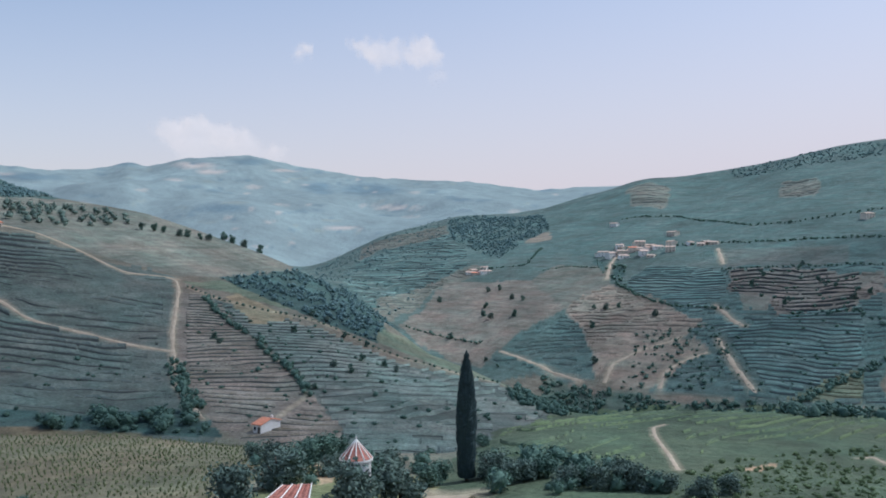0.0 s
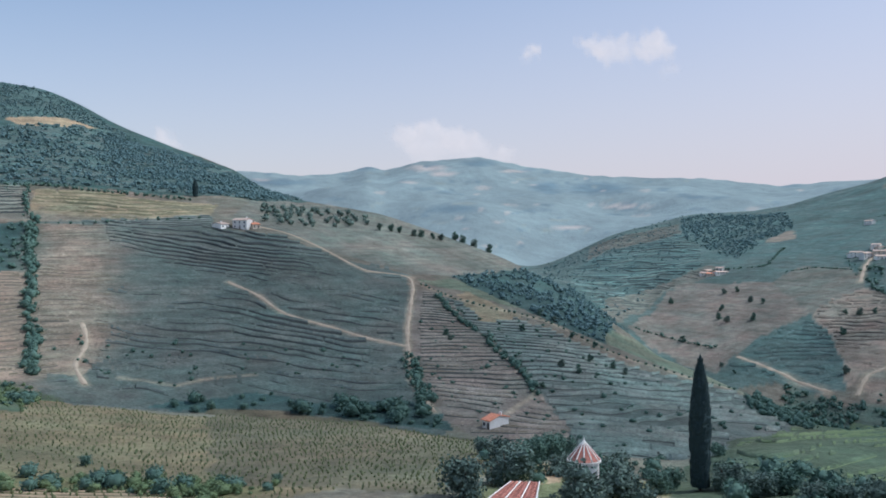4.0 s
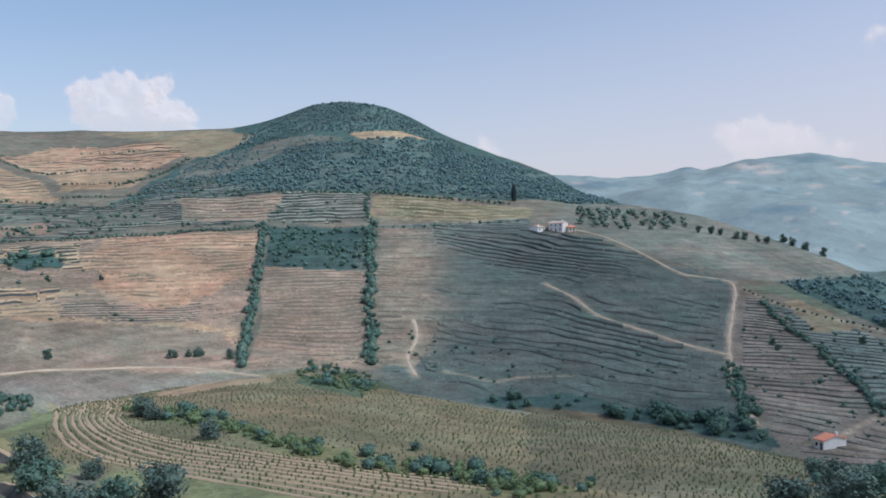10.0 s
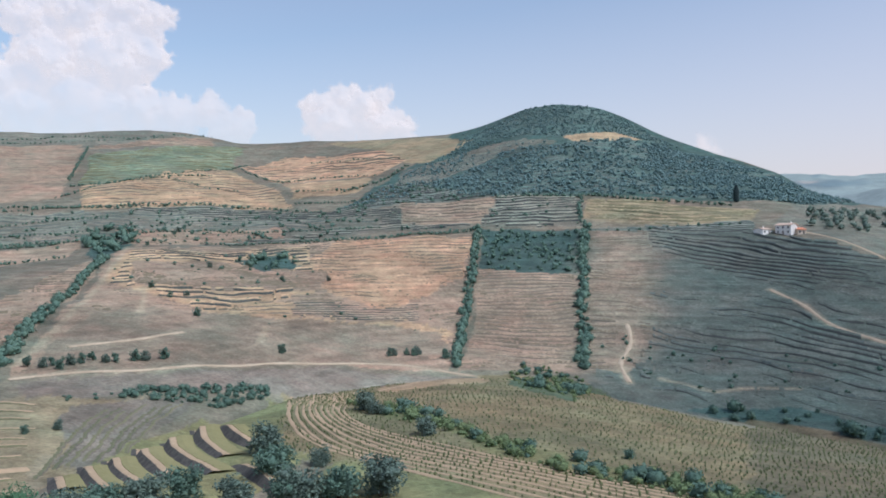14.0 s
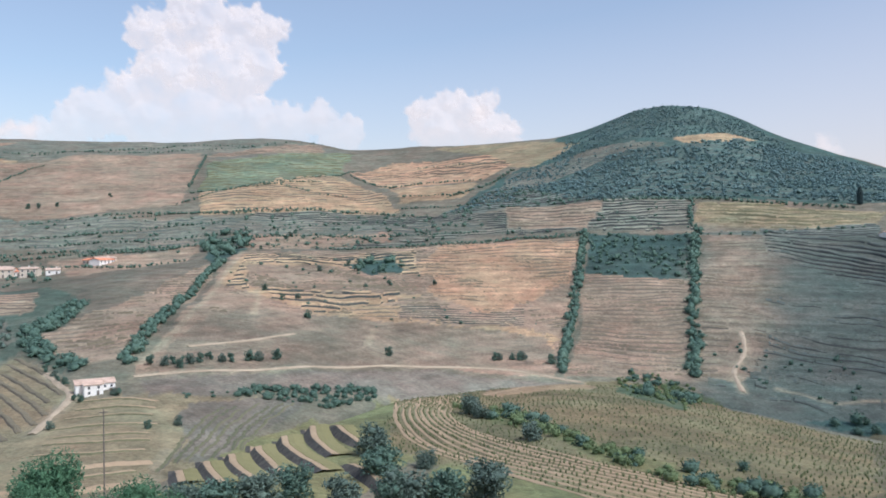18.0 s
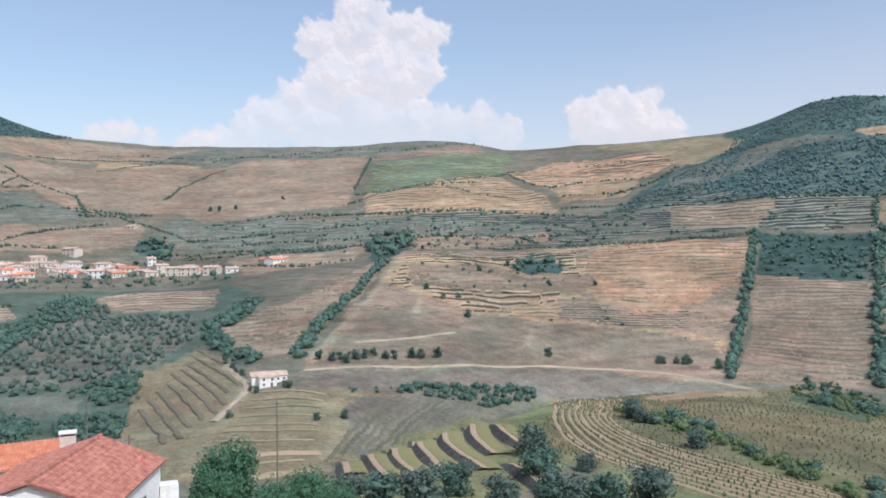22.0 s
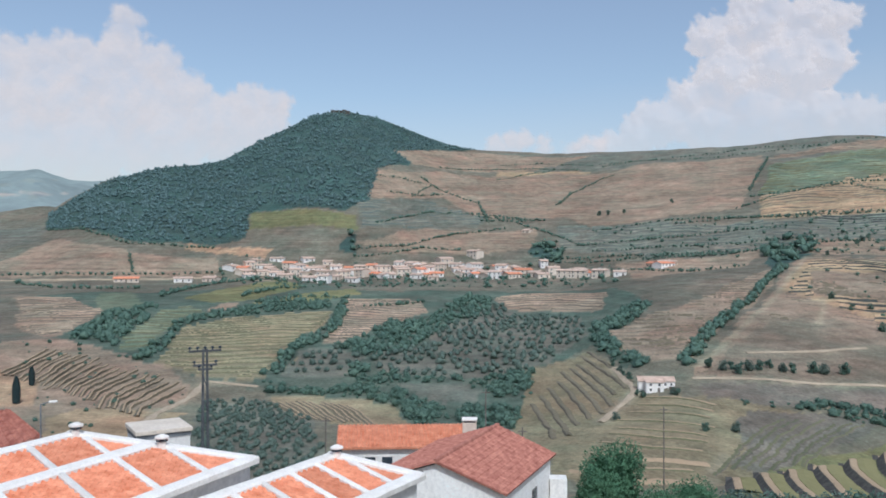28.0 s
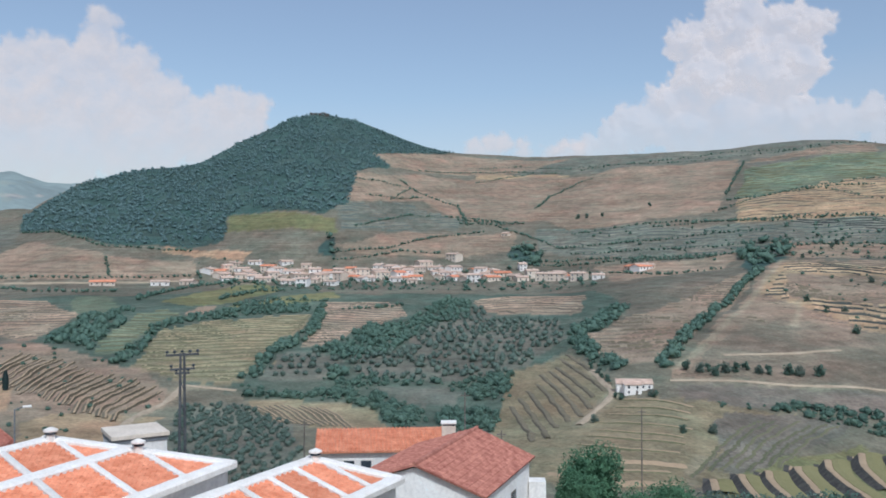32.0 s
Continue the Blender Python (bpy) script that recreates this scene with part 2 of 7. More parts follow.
def leaf_material(name, dark, light, rough=0.75):
    """Foliage: a tone for each clump, mottled."""
    m, n, l, b = material(name, rough, spec=0.15)
    g = n.new("ShaderNodeNewGeometry")
    fac = n.new("ShaderNodeMath")
    fac.operation = "MULTIPLY_ADD"
    l.new(g.outputs["Random Per Island"], fac.inputs[0])
    fac.inputs[1].default_value = 0.34
    patch = n.new("ShaderNodeMath")
    patch.operation = "ADD"
    l.new(noise_ramp(n, l, g.outputs["Position"], 0.9, 0.0, 0.32), patch.inputs[0])
    l.new(noise_ramp(n, l, g.outputs["Position"], 0.035, 0.0, 0.36, 5.0), patch.inputs[1])
    l.new(patch.outputs[0], fac.inputs[2])
    col = blend(n, l, fac.outputs[0], dark, light)
    l.new(col, b.inputs["Base Color"])
    bump(n, l, b, g.outputs["Position"], 2.2, 0.6, 0.3)
    return m


def mottled(name, dark, light, scale=1.0, rough=0.85, spec=0.3, relief_size=0.02, per_object=True):
    """Plaster, wood, stone, tile: two tones in patches, fine grain and a shift from piece to piece."""
    m, n, l, b = material(name, rough, spec=spec)
    pos = n.new("ShaderNodeTexCoord").outputs["Object"]
    fac = noise_ramp(n, l, pos, scale, 0.0, 1.0, 6.0)
    col = blend(n, l, fac, dark, light)
    if per_object:
        info = n.new("ShaderNodeObjectInfo")
        r = n.new("ShaderNodeMapRange")
        r.inputs["To Min"].default_value, r.inputs["To Max"].default_value = 0.88, 1.1
        l.new(info.outputs["Random"], r.inputs["Value"])
        col = times(n, l, col, r.outputs["Result"])
    col = times(n, l, col, noise_ramp(n, l, pos, scale * 9, 0.88, 1.1))
    l.new(col, b.inputs["Base Color"])
    bump(n, l, b, pos, scale * 14, 0.5, relief_size)
    return m


EARTH = ground_material()
LEAF_WOOD = leaf_material("wood_foliage", (0.072, 0.132, 0.108), (0.16, 0.235, 0.172))
LEAF_OLIVE = leaf_material("olive_foliage", (0.082, 0.125, 0.108), (0.18, 0.23, 0.18))
LEAF_SCRUB = leaf_material("low_scrub_foliage", (0.10, 0.155, 0.075), (0.23, 0.28, 0.135))
LEAF_BRIGHT = leaf_material("broadleaf_foliage", (0.055, 0.135, 0.075), (0.15, 0.265, 0.145))
LEAF_CYPRESS = leaf_material("cypress_foliage", (0.022, 0.038, 0.044), (0.045, 0.068, 0.066))
# bluer and paler than LEAF_WOOD: distance haze put into the leaf colour
LEAF_FAR = leaf_material("haze_tinted_foliage", (0.108, 0.182, 0.188), (0.185, 0.262, 0.248))
LEAF_VINE = leaf_material("vine_foliage", (0.095, 0.105, 0.065), (0.21, 0.195, 0.12))
DRY_VINE = leaf_material("sparse_vine_foliage", (0.11, 0.1, 0.068), (0.27, 0.225, 0.15))
BAY_VINE = leaf_material("young_vine_foliage", (0.09, 0.115, 0.055), (0.22, 0.235, 0.115))
SCRUB_BANK = leaf_material("dry_stone_bank", (0.08, 0.072, 0.055), (0.26, 0.21, 0.14), 0.95)
DARK_ROWS = leaf_material("overgrown_terrace_scrub", (0.095, 0.125, 0.118), (0.185, 0.205, 0.175))
# schist and scrub darkened in colour, standing for the shade on terrace risers
DARK_BANK = leaf_material("schist_bank_painted_shade", (0.045, 0.055, 0.055), (0.12, 0.125, 0.112), 0.95)
BANK = leaf_material("terrace_bank_scrub", (0.10, 0.095, 0.08), (0.25, 0.215, 0.165), 0.95)
GRASS_BANK = leaf_material("grassy_terrace_bank", (0.105, 0.115, 0.07), (0.25, 0.235, 0.135), 0.95)
BARK = mottled("bark", (0.05, 0.04, 0.03), (0.13, 0.10, 0.075), 3.0, 0.95)
ROUGH_GRASS = leaf_material("rough_grass", (0.20, 0.185, 0.08), (0.34, 0.305, 0.15), 0.95)
LEDGE_EARTH = leaf_material("bare_terrace_earth", (0.36, 0.26, 0.165), (0.54, 0.40, 0.26), 0.95)
PYLON_STEEL = mottled("dark_weathered_steel", (0.06, 0.063, 0.068), (0.13, 0.135, 0.14), 2.0, 0.6)
TRACK = mottled("dusty_track", (0.40, 0.31, 0.215), (0.56, 0.45, 0.32), 0.15, 0.95, per_object=False)
PLASTER = mottled("white_plaster", (0.84, 0.79, 0.73), (0.95, 0.92, 0.87), 0.5, 0.8, relief_size=0.006)
CREAM = mottled("cream_plaster", (0.66, 0.55, 0.44), (0.82, 0.72, 0.60), 0.5, 0.85, relief_size=0.006)
TILE_ORANGE = mottled("orange_clay_tile", (0.60, 0.20, 0.10), (0.88, 0.40, 0.24), 1.6, 0.8)
TILE_RED = mottled("weathered_red_tile", (0.30, 0.10, 0.075), (0.62, 0.28, 0.20), 2.2, 0.85)
TILE_FADED = mottled("faded_clay_tile", (0.52, 0.36, 0.27), (0.78, 0.60, 0.48), 0.3, 0.9)
STONE = mottled("schist_wall", (0.10, 0.085, 0.065), (0.26, 0.22, 0.17), 0.8, 0.95, relief_size=0.05)
WALL_STONE = mottled("dark_schist", (0.05, 0.048, 0.045), (0.14, 0.125, 0.105), 0.9, 0.95, relief_size=0.06)
MORTAR = mottled("limewashed_mortar", (0.82, 0.75, 0.67), (0.96, 0.91, 0.84), 1.2, 0.9, relief_size=0.01)
GLASS = mottled("dark_window_glass", (0.02, 0.03, 0.04), (0.05, 0.065, 0.08), 2.0, 0.12, 0.6, 0.001)
STEEL = mottled("grey_galvanised_steel", (0.14, 0.15, 0.16), (0.26, 0.27, 0.28), 2.0, 0.5)
WOOD_GREY = mottled("weathered_timber", (0.12, 0.10, 0.085), (0.24, 0.21, 0.18), 2.0, 0.9)


# ---- helpers for meshes ----
def mesh_from(name, verts, faces, mats, index=None, smooth=True):
    me = bpy.data.meshes.new(name)
    me.from_pydata(np.asarray(verts, float).reshape(-1, 3), [], faces)
    for m in mats:
        me.materials.append(m)
    if index is not None:
        me.polygons.foreach_set("material_index", np.asarray(index, np.int32))
    if smooth:
        me.polygons.foreach_set("use_smooth", np.ones(len(me.polygons), bool))
    me.update()
    return me


def part(name, bm, mat_, parent, label="", smooth=False):
    """Links a bmesh as one mesh object under a thing or under a part."""
    me = bpy.data.meshes.new(name)
    bm.to_mesh(me)
    bm.free()
    me.materials.append(mat_)
    if smooth:
        me.polygons.foreach_set("use_smooth", np.ones(len(me.polygons), bool))
    ob = new(name, me)
    ob.parent = parent
    if label:
        ob["label"] = label
    return ob


def thing(name, x, y, z, turn, label, category, group=""):
    ob = new(name)
    ob.matrix_basis = pose(x, y, z, 0, 0, turn)
    return tagged(ob, label, category, group)


# ---- the ground: one sheet from under the lookout to the backs of the hills ----
# the far spur's scrub green is blued to put distance haze into it
SOILS = {"scrub": (.125, .16, .115), "sage": (.148, .172, .138), "hazy_green": (.115, .17, .142), "dull": (.20, .20, .15), "stubble": (.31, .255, .15), "pale": (.39, .31, .18), "tan": (.44, .315, .185), "brown": (.355, .265, .18),
         "orange": (.50, .325, .195), "green": (.185, .215, .135), "grass": (.235, .23, .105), "meadow": (.105, .138, .078), "fallow": (.285, .232, .16), "wood": (.07, .12, .10), "far_brown": (.235, .205, .155), "far_tan": (.30, .25, .18), "bay": (.25, .21, .112), "bay_painted_shade": (.168, .15, .088)}
NV = len(AZ_VIEW)
XS = -GRID_R * np.sin(np.radians(AZ_ALL))
YS = GRID_R * np.cos(np.radians(AZ_ALL))
SOIL = np.empty((*GRID_R.shape, 3))
SOIL[:] = (.24, .212, .15)
PLOT = np.zeros(GRID_R.shape, np.int8)
PLOT_OF = {name: k + 1 for k, name in enumerate(SOILS)}
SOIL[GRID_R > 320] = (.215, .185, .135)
# far ground to the right is blued, with distance haze in its colour
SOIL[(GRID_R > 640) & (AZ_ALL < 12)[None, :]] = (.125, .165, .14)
FX, FY = XS[:, :NV], YS[:, :NV]
WX = FX + 1.8 * np.clip(np.hypot(FX, FY) / 300 - 0.4, 0, 1.6) * fold(FX, FY, 75, 25) + 1.6 * fold(FX, FY, 23, 21) + 0.7 * fold(FX, FY, 7, 22)
WY = FY + 1.8 * np.clip(np.hypot(FX, FY) / 300 - 0.4, 0, 1.6) * fold(FX, FY, 80, 26) + 1.6 * fold(FX, FY, 25, 23) + 0.7 * fold(FX, FY, 8, 24)


def inside(poly, x, y):
    """Which of the places lie in a polygon of the plan."""
    hit = np.zeros(np.shape(x), bool)
    for (x0, y0), (x1, y1) in zip(poly, poly[1:] + poly[:1]):
        if y0 != y1:
            hit ^= ((y0 > y) != (y1 > y)) & (x < (x1 - x0) * (y - y0) / (y1 - y0) + x0)
    return hit


def window(poly, pad=6.0):
    """The stretch of grid columns and rows that a polygon can touch."""
    xs, ys = np.array(poly, float).T
    a, r = np.degrees(np.arctan2(-xs, ys)), np.hypot(xs, ys)
    c0, c1 = np.clip(((np.array([a.min() - 1.5, a.max() + 1.5]) + 32) / 0.16).astype(int), 0, NV)
    rows = np.where(((FX[:, c0:c1 + 1] ** 2 + FY[:, c0:c1 + 1] ** 2 < (r.max() + 40) ** 2) & (FX[:, c0:c1 + 1] ** 2 + FY[:, c0:c1 + 1] ** 2 > (r.min() * 0.86 - 40) ** 2)).any(axis=1))[0]
    return slice(rows[0], rows[-1] + 1), slice(c0, c1 + 1)


ROW_JOBS = []
FIELD_NO = np.zeros((GRID_R.shape[0], NV), np.int16)
FIELDS = [0]
DRY = ("fallow", "brown", "tan", "orange", "pale", "far_tan", "far_brown")


def field(soil, poly, rows=0, bank=0, lean=None):
    """A plot of one soil; rows: the climb from one row of vines to the next."""
    w = window(poly)
    m = inside(poly, WX[w], WY[w])
    SOIL[:, :NV][w][m] = np.array(SOILS[soil]) * (1.03, 0.99, 1.02) * (0.93 + 0.14 * random.random())
    PLOT[:, :NV][w][m] = PLOT_OF[soil]
    FIELDS[0] += 1
    FIELD_NO[w][m] = FIELDS[0]
    if rows:
        ROW_JOBS.append((soil, FIELDS[0], rows, bank, w, m, lean))


ROADS, HEDGES, WOODS, GROVES, TREE_SPOTS = [], [], [], [], []


def road(line, width):
    ROADS.append((line, width))


def hedge(line, width, gap, height):
    HEDGES.append((line, width, gap, height))


def wood(poly, gap, height, bush=False, soil="wood", keep=0.94, leaf="wood"):
    """Trees over a plot; bush: no soil of their own; keep: the share of the places that bear one."""
    if not bush:
        field(soil, poly)
    WOODS.append((poly, gap, height, bush, keep, leaf))


def grove(poly, gap, height, climb):
    """Olive trees along the contours; climb: from one line of trees to the next."""
    GROVES.append((poly, gap, height, climb))


def trees(spots, height):
    TREE_SPOTS.extend((x, y, height) for x, y in spots)


# far bank: the spur opposite
field("hazy_green", [(290, 1584), (527, 1573), (744, 1433), (390, 748), (277, 894), (150, 1047), (11, 1059), (-118, 1438)])
field("hazy_green", [(172, 845), (275, 835), (376, 721), (259, 496), (217, 511), (137, 561), (197, 663)], rows=3.2)
field("far_brown", [(274, 814), (317, 775), (341, 716), (369, 709), (343, 659), (279, 639), (264, 655), (257, 763)], rows=3.2)
field("dull", [(-136, 1423), (6, 1491), (12, 1107), (51, 1005), (-3, 962), (-46, 831), (-69, 566)], rows=3.2)
field("far_brown", [(-44, 794), (4, 983), (97, 931), (115, 801), (57, 736), (30, 680), (-12, 745)])
field("dull", [(131, 984), (173, 942), (167, 848), (115, 801), (96, 925)])
field("far_tan", [(118, 694), (115, 801), (167, 848), (193, 793), (200, 706), (210, 677), (172, 651), (127, 625), (111, 601)], rows=3.0)
field("hazy_green", [(57, 736), (112, 779), (118, 694), (111, 601), (87, 604), (39, 687)], rows=3.0)
field("far_tan", [(115, 581), (127, 625), (172, 651), (195, 656), (193, 623), (159, 587), (137, 561)])
field("hazy_green", [(-98, 1294), (32, 1338), (33, 1045), (-9, 986), (-68, 892), (-62, 532), (-130, 1118)], rows=4.2, bank=1)
field("hazy_green", [(183, 849), (218, 900), (268, 818), (236, 706), (211, 700), (196, 769), (178, 803)], rows=2.6, bank=1)
field("sage", [(298, 911), (381, 809), (359, 751), (306, 793), (274, 822)])
field("far_brown", [(272, 815), (324, 774), (348, 709), (314, 639), (271, 657), (272, 704), (250, 748)], rows=3.4, bank=1)
field("dull", [(258, 729), (273, 714), (257, 672), (240, 685)])
field("hazy_green", [(211, 670), (268, 659), (316, 638), (274, 552), (234, 532), (208, 520), (183, 536), (193, 600)], rows=2.6, bank=1)
field("green", [(208, 520), (234, 532), (272, 548), (251, 505)], rows=2.2)
field("dull", [(320, 1490), (380, 1553), (386, 1444), (331, 1267), (295, 1329)], rows=5)
field("dull", [(507, 1272), (533, 1201), (476, 1087), (450, 1149)], rows=4)
field("far_tan", [(105, 1261), (133, 1289), (161, 1245), (148, 1170), (115, 1186)])
wood([(11, 1540), (59, 1593), (170, 1500), (162, 1283), (107, 1185), (72, 1072), (36, 1200), (9, 1291)], 5.5, 4.2, soil="hazy_green", leaf="far")
wood([(157, 687), (213, 677), (210, 617), (177, 551), (141, 552), (119, 570)], 5.5, 3.4, bush=True, keep=0.55)
wood([(272, 815), (324, 774), (348, 709), (314, 639), (271, 657), (272, 704), (250, 748)], 7.5, 3.2, bush=True, keep=0.6)
wood([(211, 670), (268, 659), (316, 638), (274, 552), (234, 532), (208, 520), (183, 536), (193, 600)], 8.5, 2.8, bush=True, keep=0.6)
hedge([(268, 655), (310, 640), (316, 600)], 4.0, 4.5, 3.5)
hedge([(37, 1013), (97, 1003), (130, 1120)], 3.0, 6.0, 3.5)
road([(111, 584), (124, 620), (148, 644), (186, 660)], 4)
road([(143, 560), (154, 589), (172, 609), (193, 619)], 4)
wood([(523, 1559), (630, 1543), (681, 1477), (737, 1419), (680, 1309), (559, 1368), (499, 1458)], 8, 3.6, soil='hazy_green', leaf='far')
wood([(173, 979), (199, 917), (179, 852), (166, 874)], 11, 5)
hedge([(173, 851), (181, 788), (200, 741), (236, 700)], 3.5, 3.8, 4.0)
hedge([(265, 958), (316, 923), (367, 868), (415, 798)], 4.0, 4.5, 4.0)
hedge([(113, 964), (145, 966), (170, 927)], 2.5, 3.8, 2.6)
hedge([(257, 1227), (325, 1177), (360, 993), (392, 958), (481, 925)], 4.0, 6.8, 4.0)
hedge([(270, 820), (321, 785), (376, 721)], 3.0, 5.2, 3.3)
hedge([(-34, 799), (-13, 794), (8, 771), (33, 741)], 2.5, 4.5, 3.3)
trees([(49, 912), (61, 912), (43, 852), (70, 867), (80, 854), (39, 820), (45, 804), (67, 799), (138, 775), (147, 769), (159, 768), (126, 718), (112, 626), (7, 772), (-4, 900), (180, 721), (275, 757), (291, 773), (330, 781), (319, 721), (322, 696), (320, 662), (335, 666), (275, 683)], 7.0)
road([(293, 907), (277, 840)], 5)
road([(168, 873), (183, 932), (200, 977)], 5)
road([(230, 720), (230, 671), (234, 657)], 5)
road([(208, 643), (201, 584), (198, 534)], 5)
road([(48, 707), (76, 646), (98, 599)], 4)
wood([(27, 380), (74, 628), (99, 579), (128, 554), (148, 534), (182, 529), (216, 510), (259, 495), (86, 164), (67, 164), (162, 522), (112, 532), (50, 348), (35, 356)], 3.4, 3.4, soil="scrub")
hedge([(288, 552), (248, 534), (219, 517)], 8, 3.0, 4.0)
# the terraced hill in the middle
field("dull", [(-336, 653), (-285, 639), (-224, 627), (-186, 620), (-138, 604), (-98, 585), (-129, 489), (-150, 476), (-200, 480), (-234, 491), (-271, 481)])
field("green", [(-141, 466), (-91, 452), (-25, 445), (31, 404), (87, 580), (-22, 524), (-69, 465), (-123, 481)])
field("sage", [(-370, 427), (-272, 477), (-207, 467), (-148, 471), (-136, 443), (-120, 371), (-102, 332), (-72, 270), (-58, 155), (-159, 263), (-138, 172), (-214, 246)], rows=2.7, lean=-0.18)
field("far_brown", [(-137, 431), (-138, 449), (-122, 442), (-87, 392), (-49, 326), (-30, 262), (-58, 260), (-87, 286), (-115, 365)], rows=1.35, bank=1, lean=-0.03)
field("sage", [(-122, 442), (-88, 435), (-23, 408), (31, 402), (48, 336), (6, 129), (-28, 256), (-49, 326), (-87, 392)], rows=1.5, bank=1, lean=-0.03)
field("stubble", [(-115, 446), (-111, 460), (-75, 435), (-91, 411)])
field("fallow", [(-364, 422), (-328, 439), (-242, 329), (-211, 271), (-216, 250)], rows=2.1)
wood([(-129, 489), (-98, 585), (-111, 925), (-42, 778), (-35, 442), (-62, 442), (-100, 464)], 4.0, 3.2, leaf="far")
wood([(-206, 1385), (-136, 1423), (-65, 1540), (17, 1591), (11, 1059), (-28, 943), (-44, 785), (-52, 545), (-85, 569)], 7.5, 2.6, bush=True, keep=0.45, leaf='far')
hedge([(-123, 441), (-107, 415), (-91, 397)], 3.0, 2.2, 3.3)
hedge([(-87, 392), (-71, 364), (-58, 344), (-52, 325)], 3.5, 2.6, 3.3)
hedge([(-113, 350), (-99, 319), (-84, 287)], 3.0, 2.6, 2.6)
hedge([(-108, 348), (-99, 324), (-84, 295)], 3.5, 2.2, 3.3)
wood([(-171, 259), (-148, 283), (-125, 283), (-104, 295), (-85, 294), (-72, 270), (-96, 273), (-119, 268), (-145, 258), (-175, 249)], 6, 5)
wood([(-142, 271), (-130, 281), (-102, 287), (-82, 284), (-70, 268), (-87, 269)], 6, 5)
grove([(-289, 556), (-276, 609), (-217, 608), (-209, 579), (-255, 495)], 8, 5.0, 3.2)
trees([(-201, 567), (-195, 576), (-190, 580), (-180, 580), (-175, 583), (-168, 588), (-163, 592), (-157, 611), (-151, 609), (-143, 609), (-130, 604)], 6.5)
trees([(-104, 386), (-100, 380), (-37, 386), (-27, 388), (-21, 381), (-39, 360), (-50, 332), (-47, 364), (-72, 410), (-69, 446), (-60, 443), (-49, 422), (-38, 421), (35, 690), (43, 669)], 4.0)
hedge([(-137, 458), (-114, 443), (-61, 437), (-23, 424), (7, 414), (30, 408)], 1.5, 4.5, 1.7)
road([(-223, 395), (-200, 385), (-182, 372), (-155, 369), (-128, 364), (-115, 362)], 2.7)
road([(-255, 491), (-212, 479), (-170, 458), (-147, 469), (-139, 447)], 2.7)
road([(-139, 447), (-123, 386), (-114, 358), (-101, 322), (-81, 286)], 2.7)
road([(-248, 314), (-235, 301), (-219, 272), (-202, 257)], 2.7)
road([(-198, 271), (-177, 275), (-172, 284), (-159, 301)], 2)
road([(-137, 458), (-114, 443), (-61, 437), (-23, 424), (7, 414), (30, 408)], 2.5)
road([(-63, 274), (-56, 295), (-52, 325)], 2)
# the wooded cone of the hill and the fields at its foot
field("wood", [(-714, 601), (-679, 618), (-645, 635), (-608, 656), (-571, 677), (-519, 695), (-472, 698), (-375, 679), (-290, 646), (-330, 546), (-391, 488), (-429, 468), (-473, 430), (-531, 392), (-558, 351), (-630, 465), (-668, 547)])
field("stubble", [(-892, 554), (-860, 580), (-705, 590), (-651, 574), (-632, 501), (-659, 495), (-742, 528)])
field("hazy_green", [(-555, 439), (-551, 526), (-506, 552), (-484, 654), (-375, 662), (-297, 649), (-305, 579), (-353, 533), (-414, 475), (-463, 435), (-486, 427)], rows=3.6)
field("sage", [(-561, 357), (-596, 435), (-555, 439), (-463, 435), (-522, 392), (-543, 356)], rows=2.4, bank=1)
field("dull", [(-626, 470), (-611, 538), (-577, 551), (-517, 556), (-509, 547), (-551, 526), (-565, 484), (-555, 439), (-596, 435)], rows=2.2)
field("tan", [(-523, 570), (-519, 604), (-509, 634), (-492, 648), (-489, 609), (-503, 571)])
field("brown", [(-521, 391), (-458, 431), (-429, 387), (-476, 357)], rows=3.0)
field("dull", [(-461, 433), (-412, 470), (-373, 428), (-427, 384)], rows=2.6, bank=1, lean=0.0)
field("stubble", [(-406, 467), (-367, 496), (-309, 530), (-296, 507), (-325, 454), (-381, 438)], rows=3.0)
field("sage", [(-322, 449), (-296, 507), (-276, 473), (-318, 443)], rows=1.6, bank=1)
field("dull", [(-660, 232), (-638, 306), (-552, 352), (-515, 386), (-472, 354), (-426, 385), (-487, 310), (-555, 194)], rows=2.2, bank=1)
wood([(-663, 584), (-652, 623), (-617, 646), (-587, 666), (-542, 675), (-508, 678), (-466, 666), (-491, 646), (-509, 617), (-523, 570), (-587, 561)], 2.6, 2.3, soil="hazy_green", leaf="far")
wood([(-555, 439), (-551, 526), (-506, 552), (-484, 654), (-375, 662), (-297, 649), (-305, 579), (-353, 533), (-414, 475), (-463, 435), (-486, 427)], 3.0, 3.0, bush=True, keep=0.92, leaf="far")
wood([(-484, 654), (-375, 662), (-297, 649), (-305, 579), (-353, 533), (-430, 560)], 3.2, 2.8, bush=True, keep=0.9, leaf="far")
wood([(-561, 357), (-596, 435), (-555, 439), (-463, 435), (-522, 392), (-543, 356)], 4.5, 2.8, bush=True, keep=0.6)
wood([(-461, 433), (-412, 470), (-373, 428), (-427, 384)], 8, 2.4, bush=True, keep=0.6)
wood([(-660, 232), (-638, 306), (-552, 352), (-515, 386), (-472, 354), (-426, 385), (-487, 310), (-555, 194)], 8, 3.0, bush=True, keep=0.6)
wood([(-690, 600), (-640, 540), (-618, 470), (-596, 435), (-561, 357), (-535, 410), (-555, 439), (-565, 484), (-611, 538), (-577, 551), (-663, 584)], 3.8, 2.6, bush=True, keep=0.85, leaf="far")
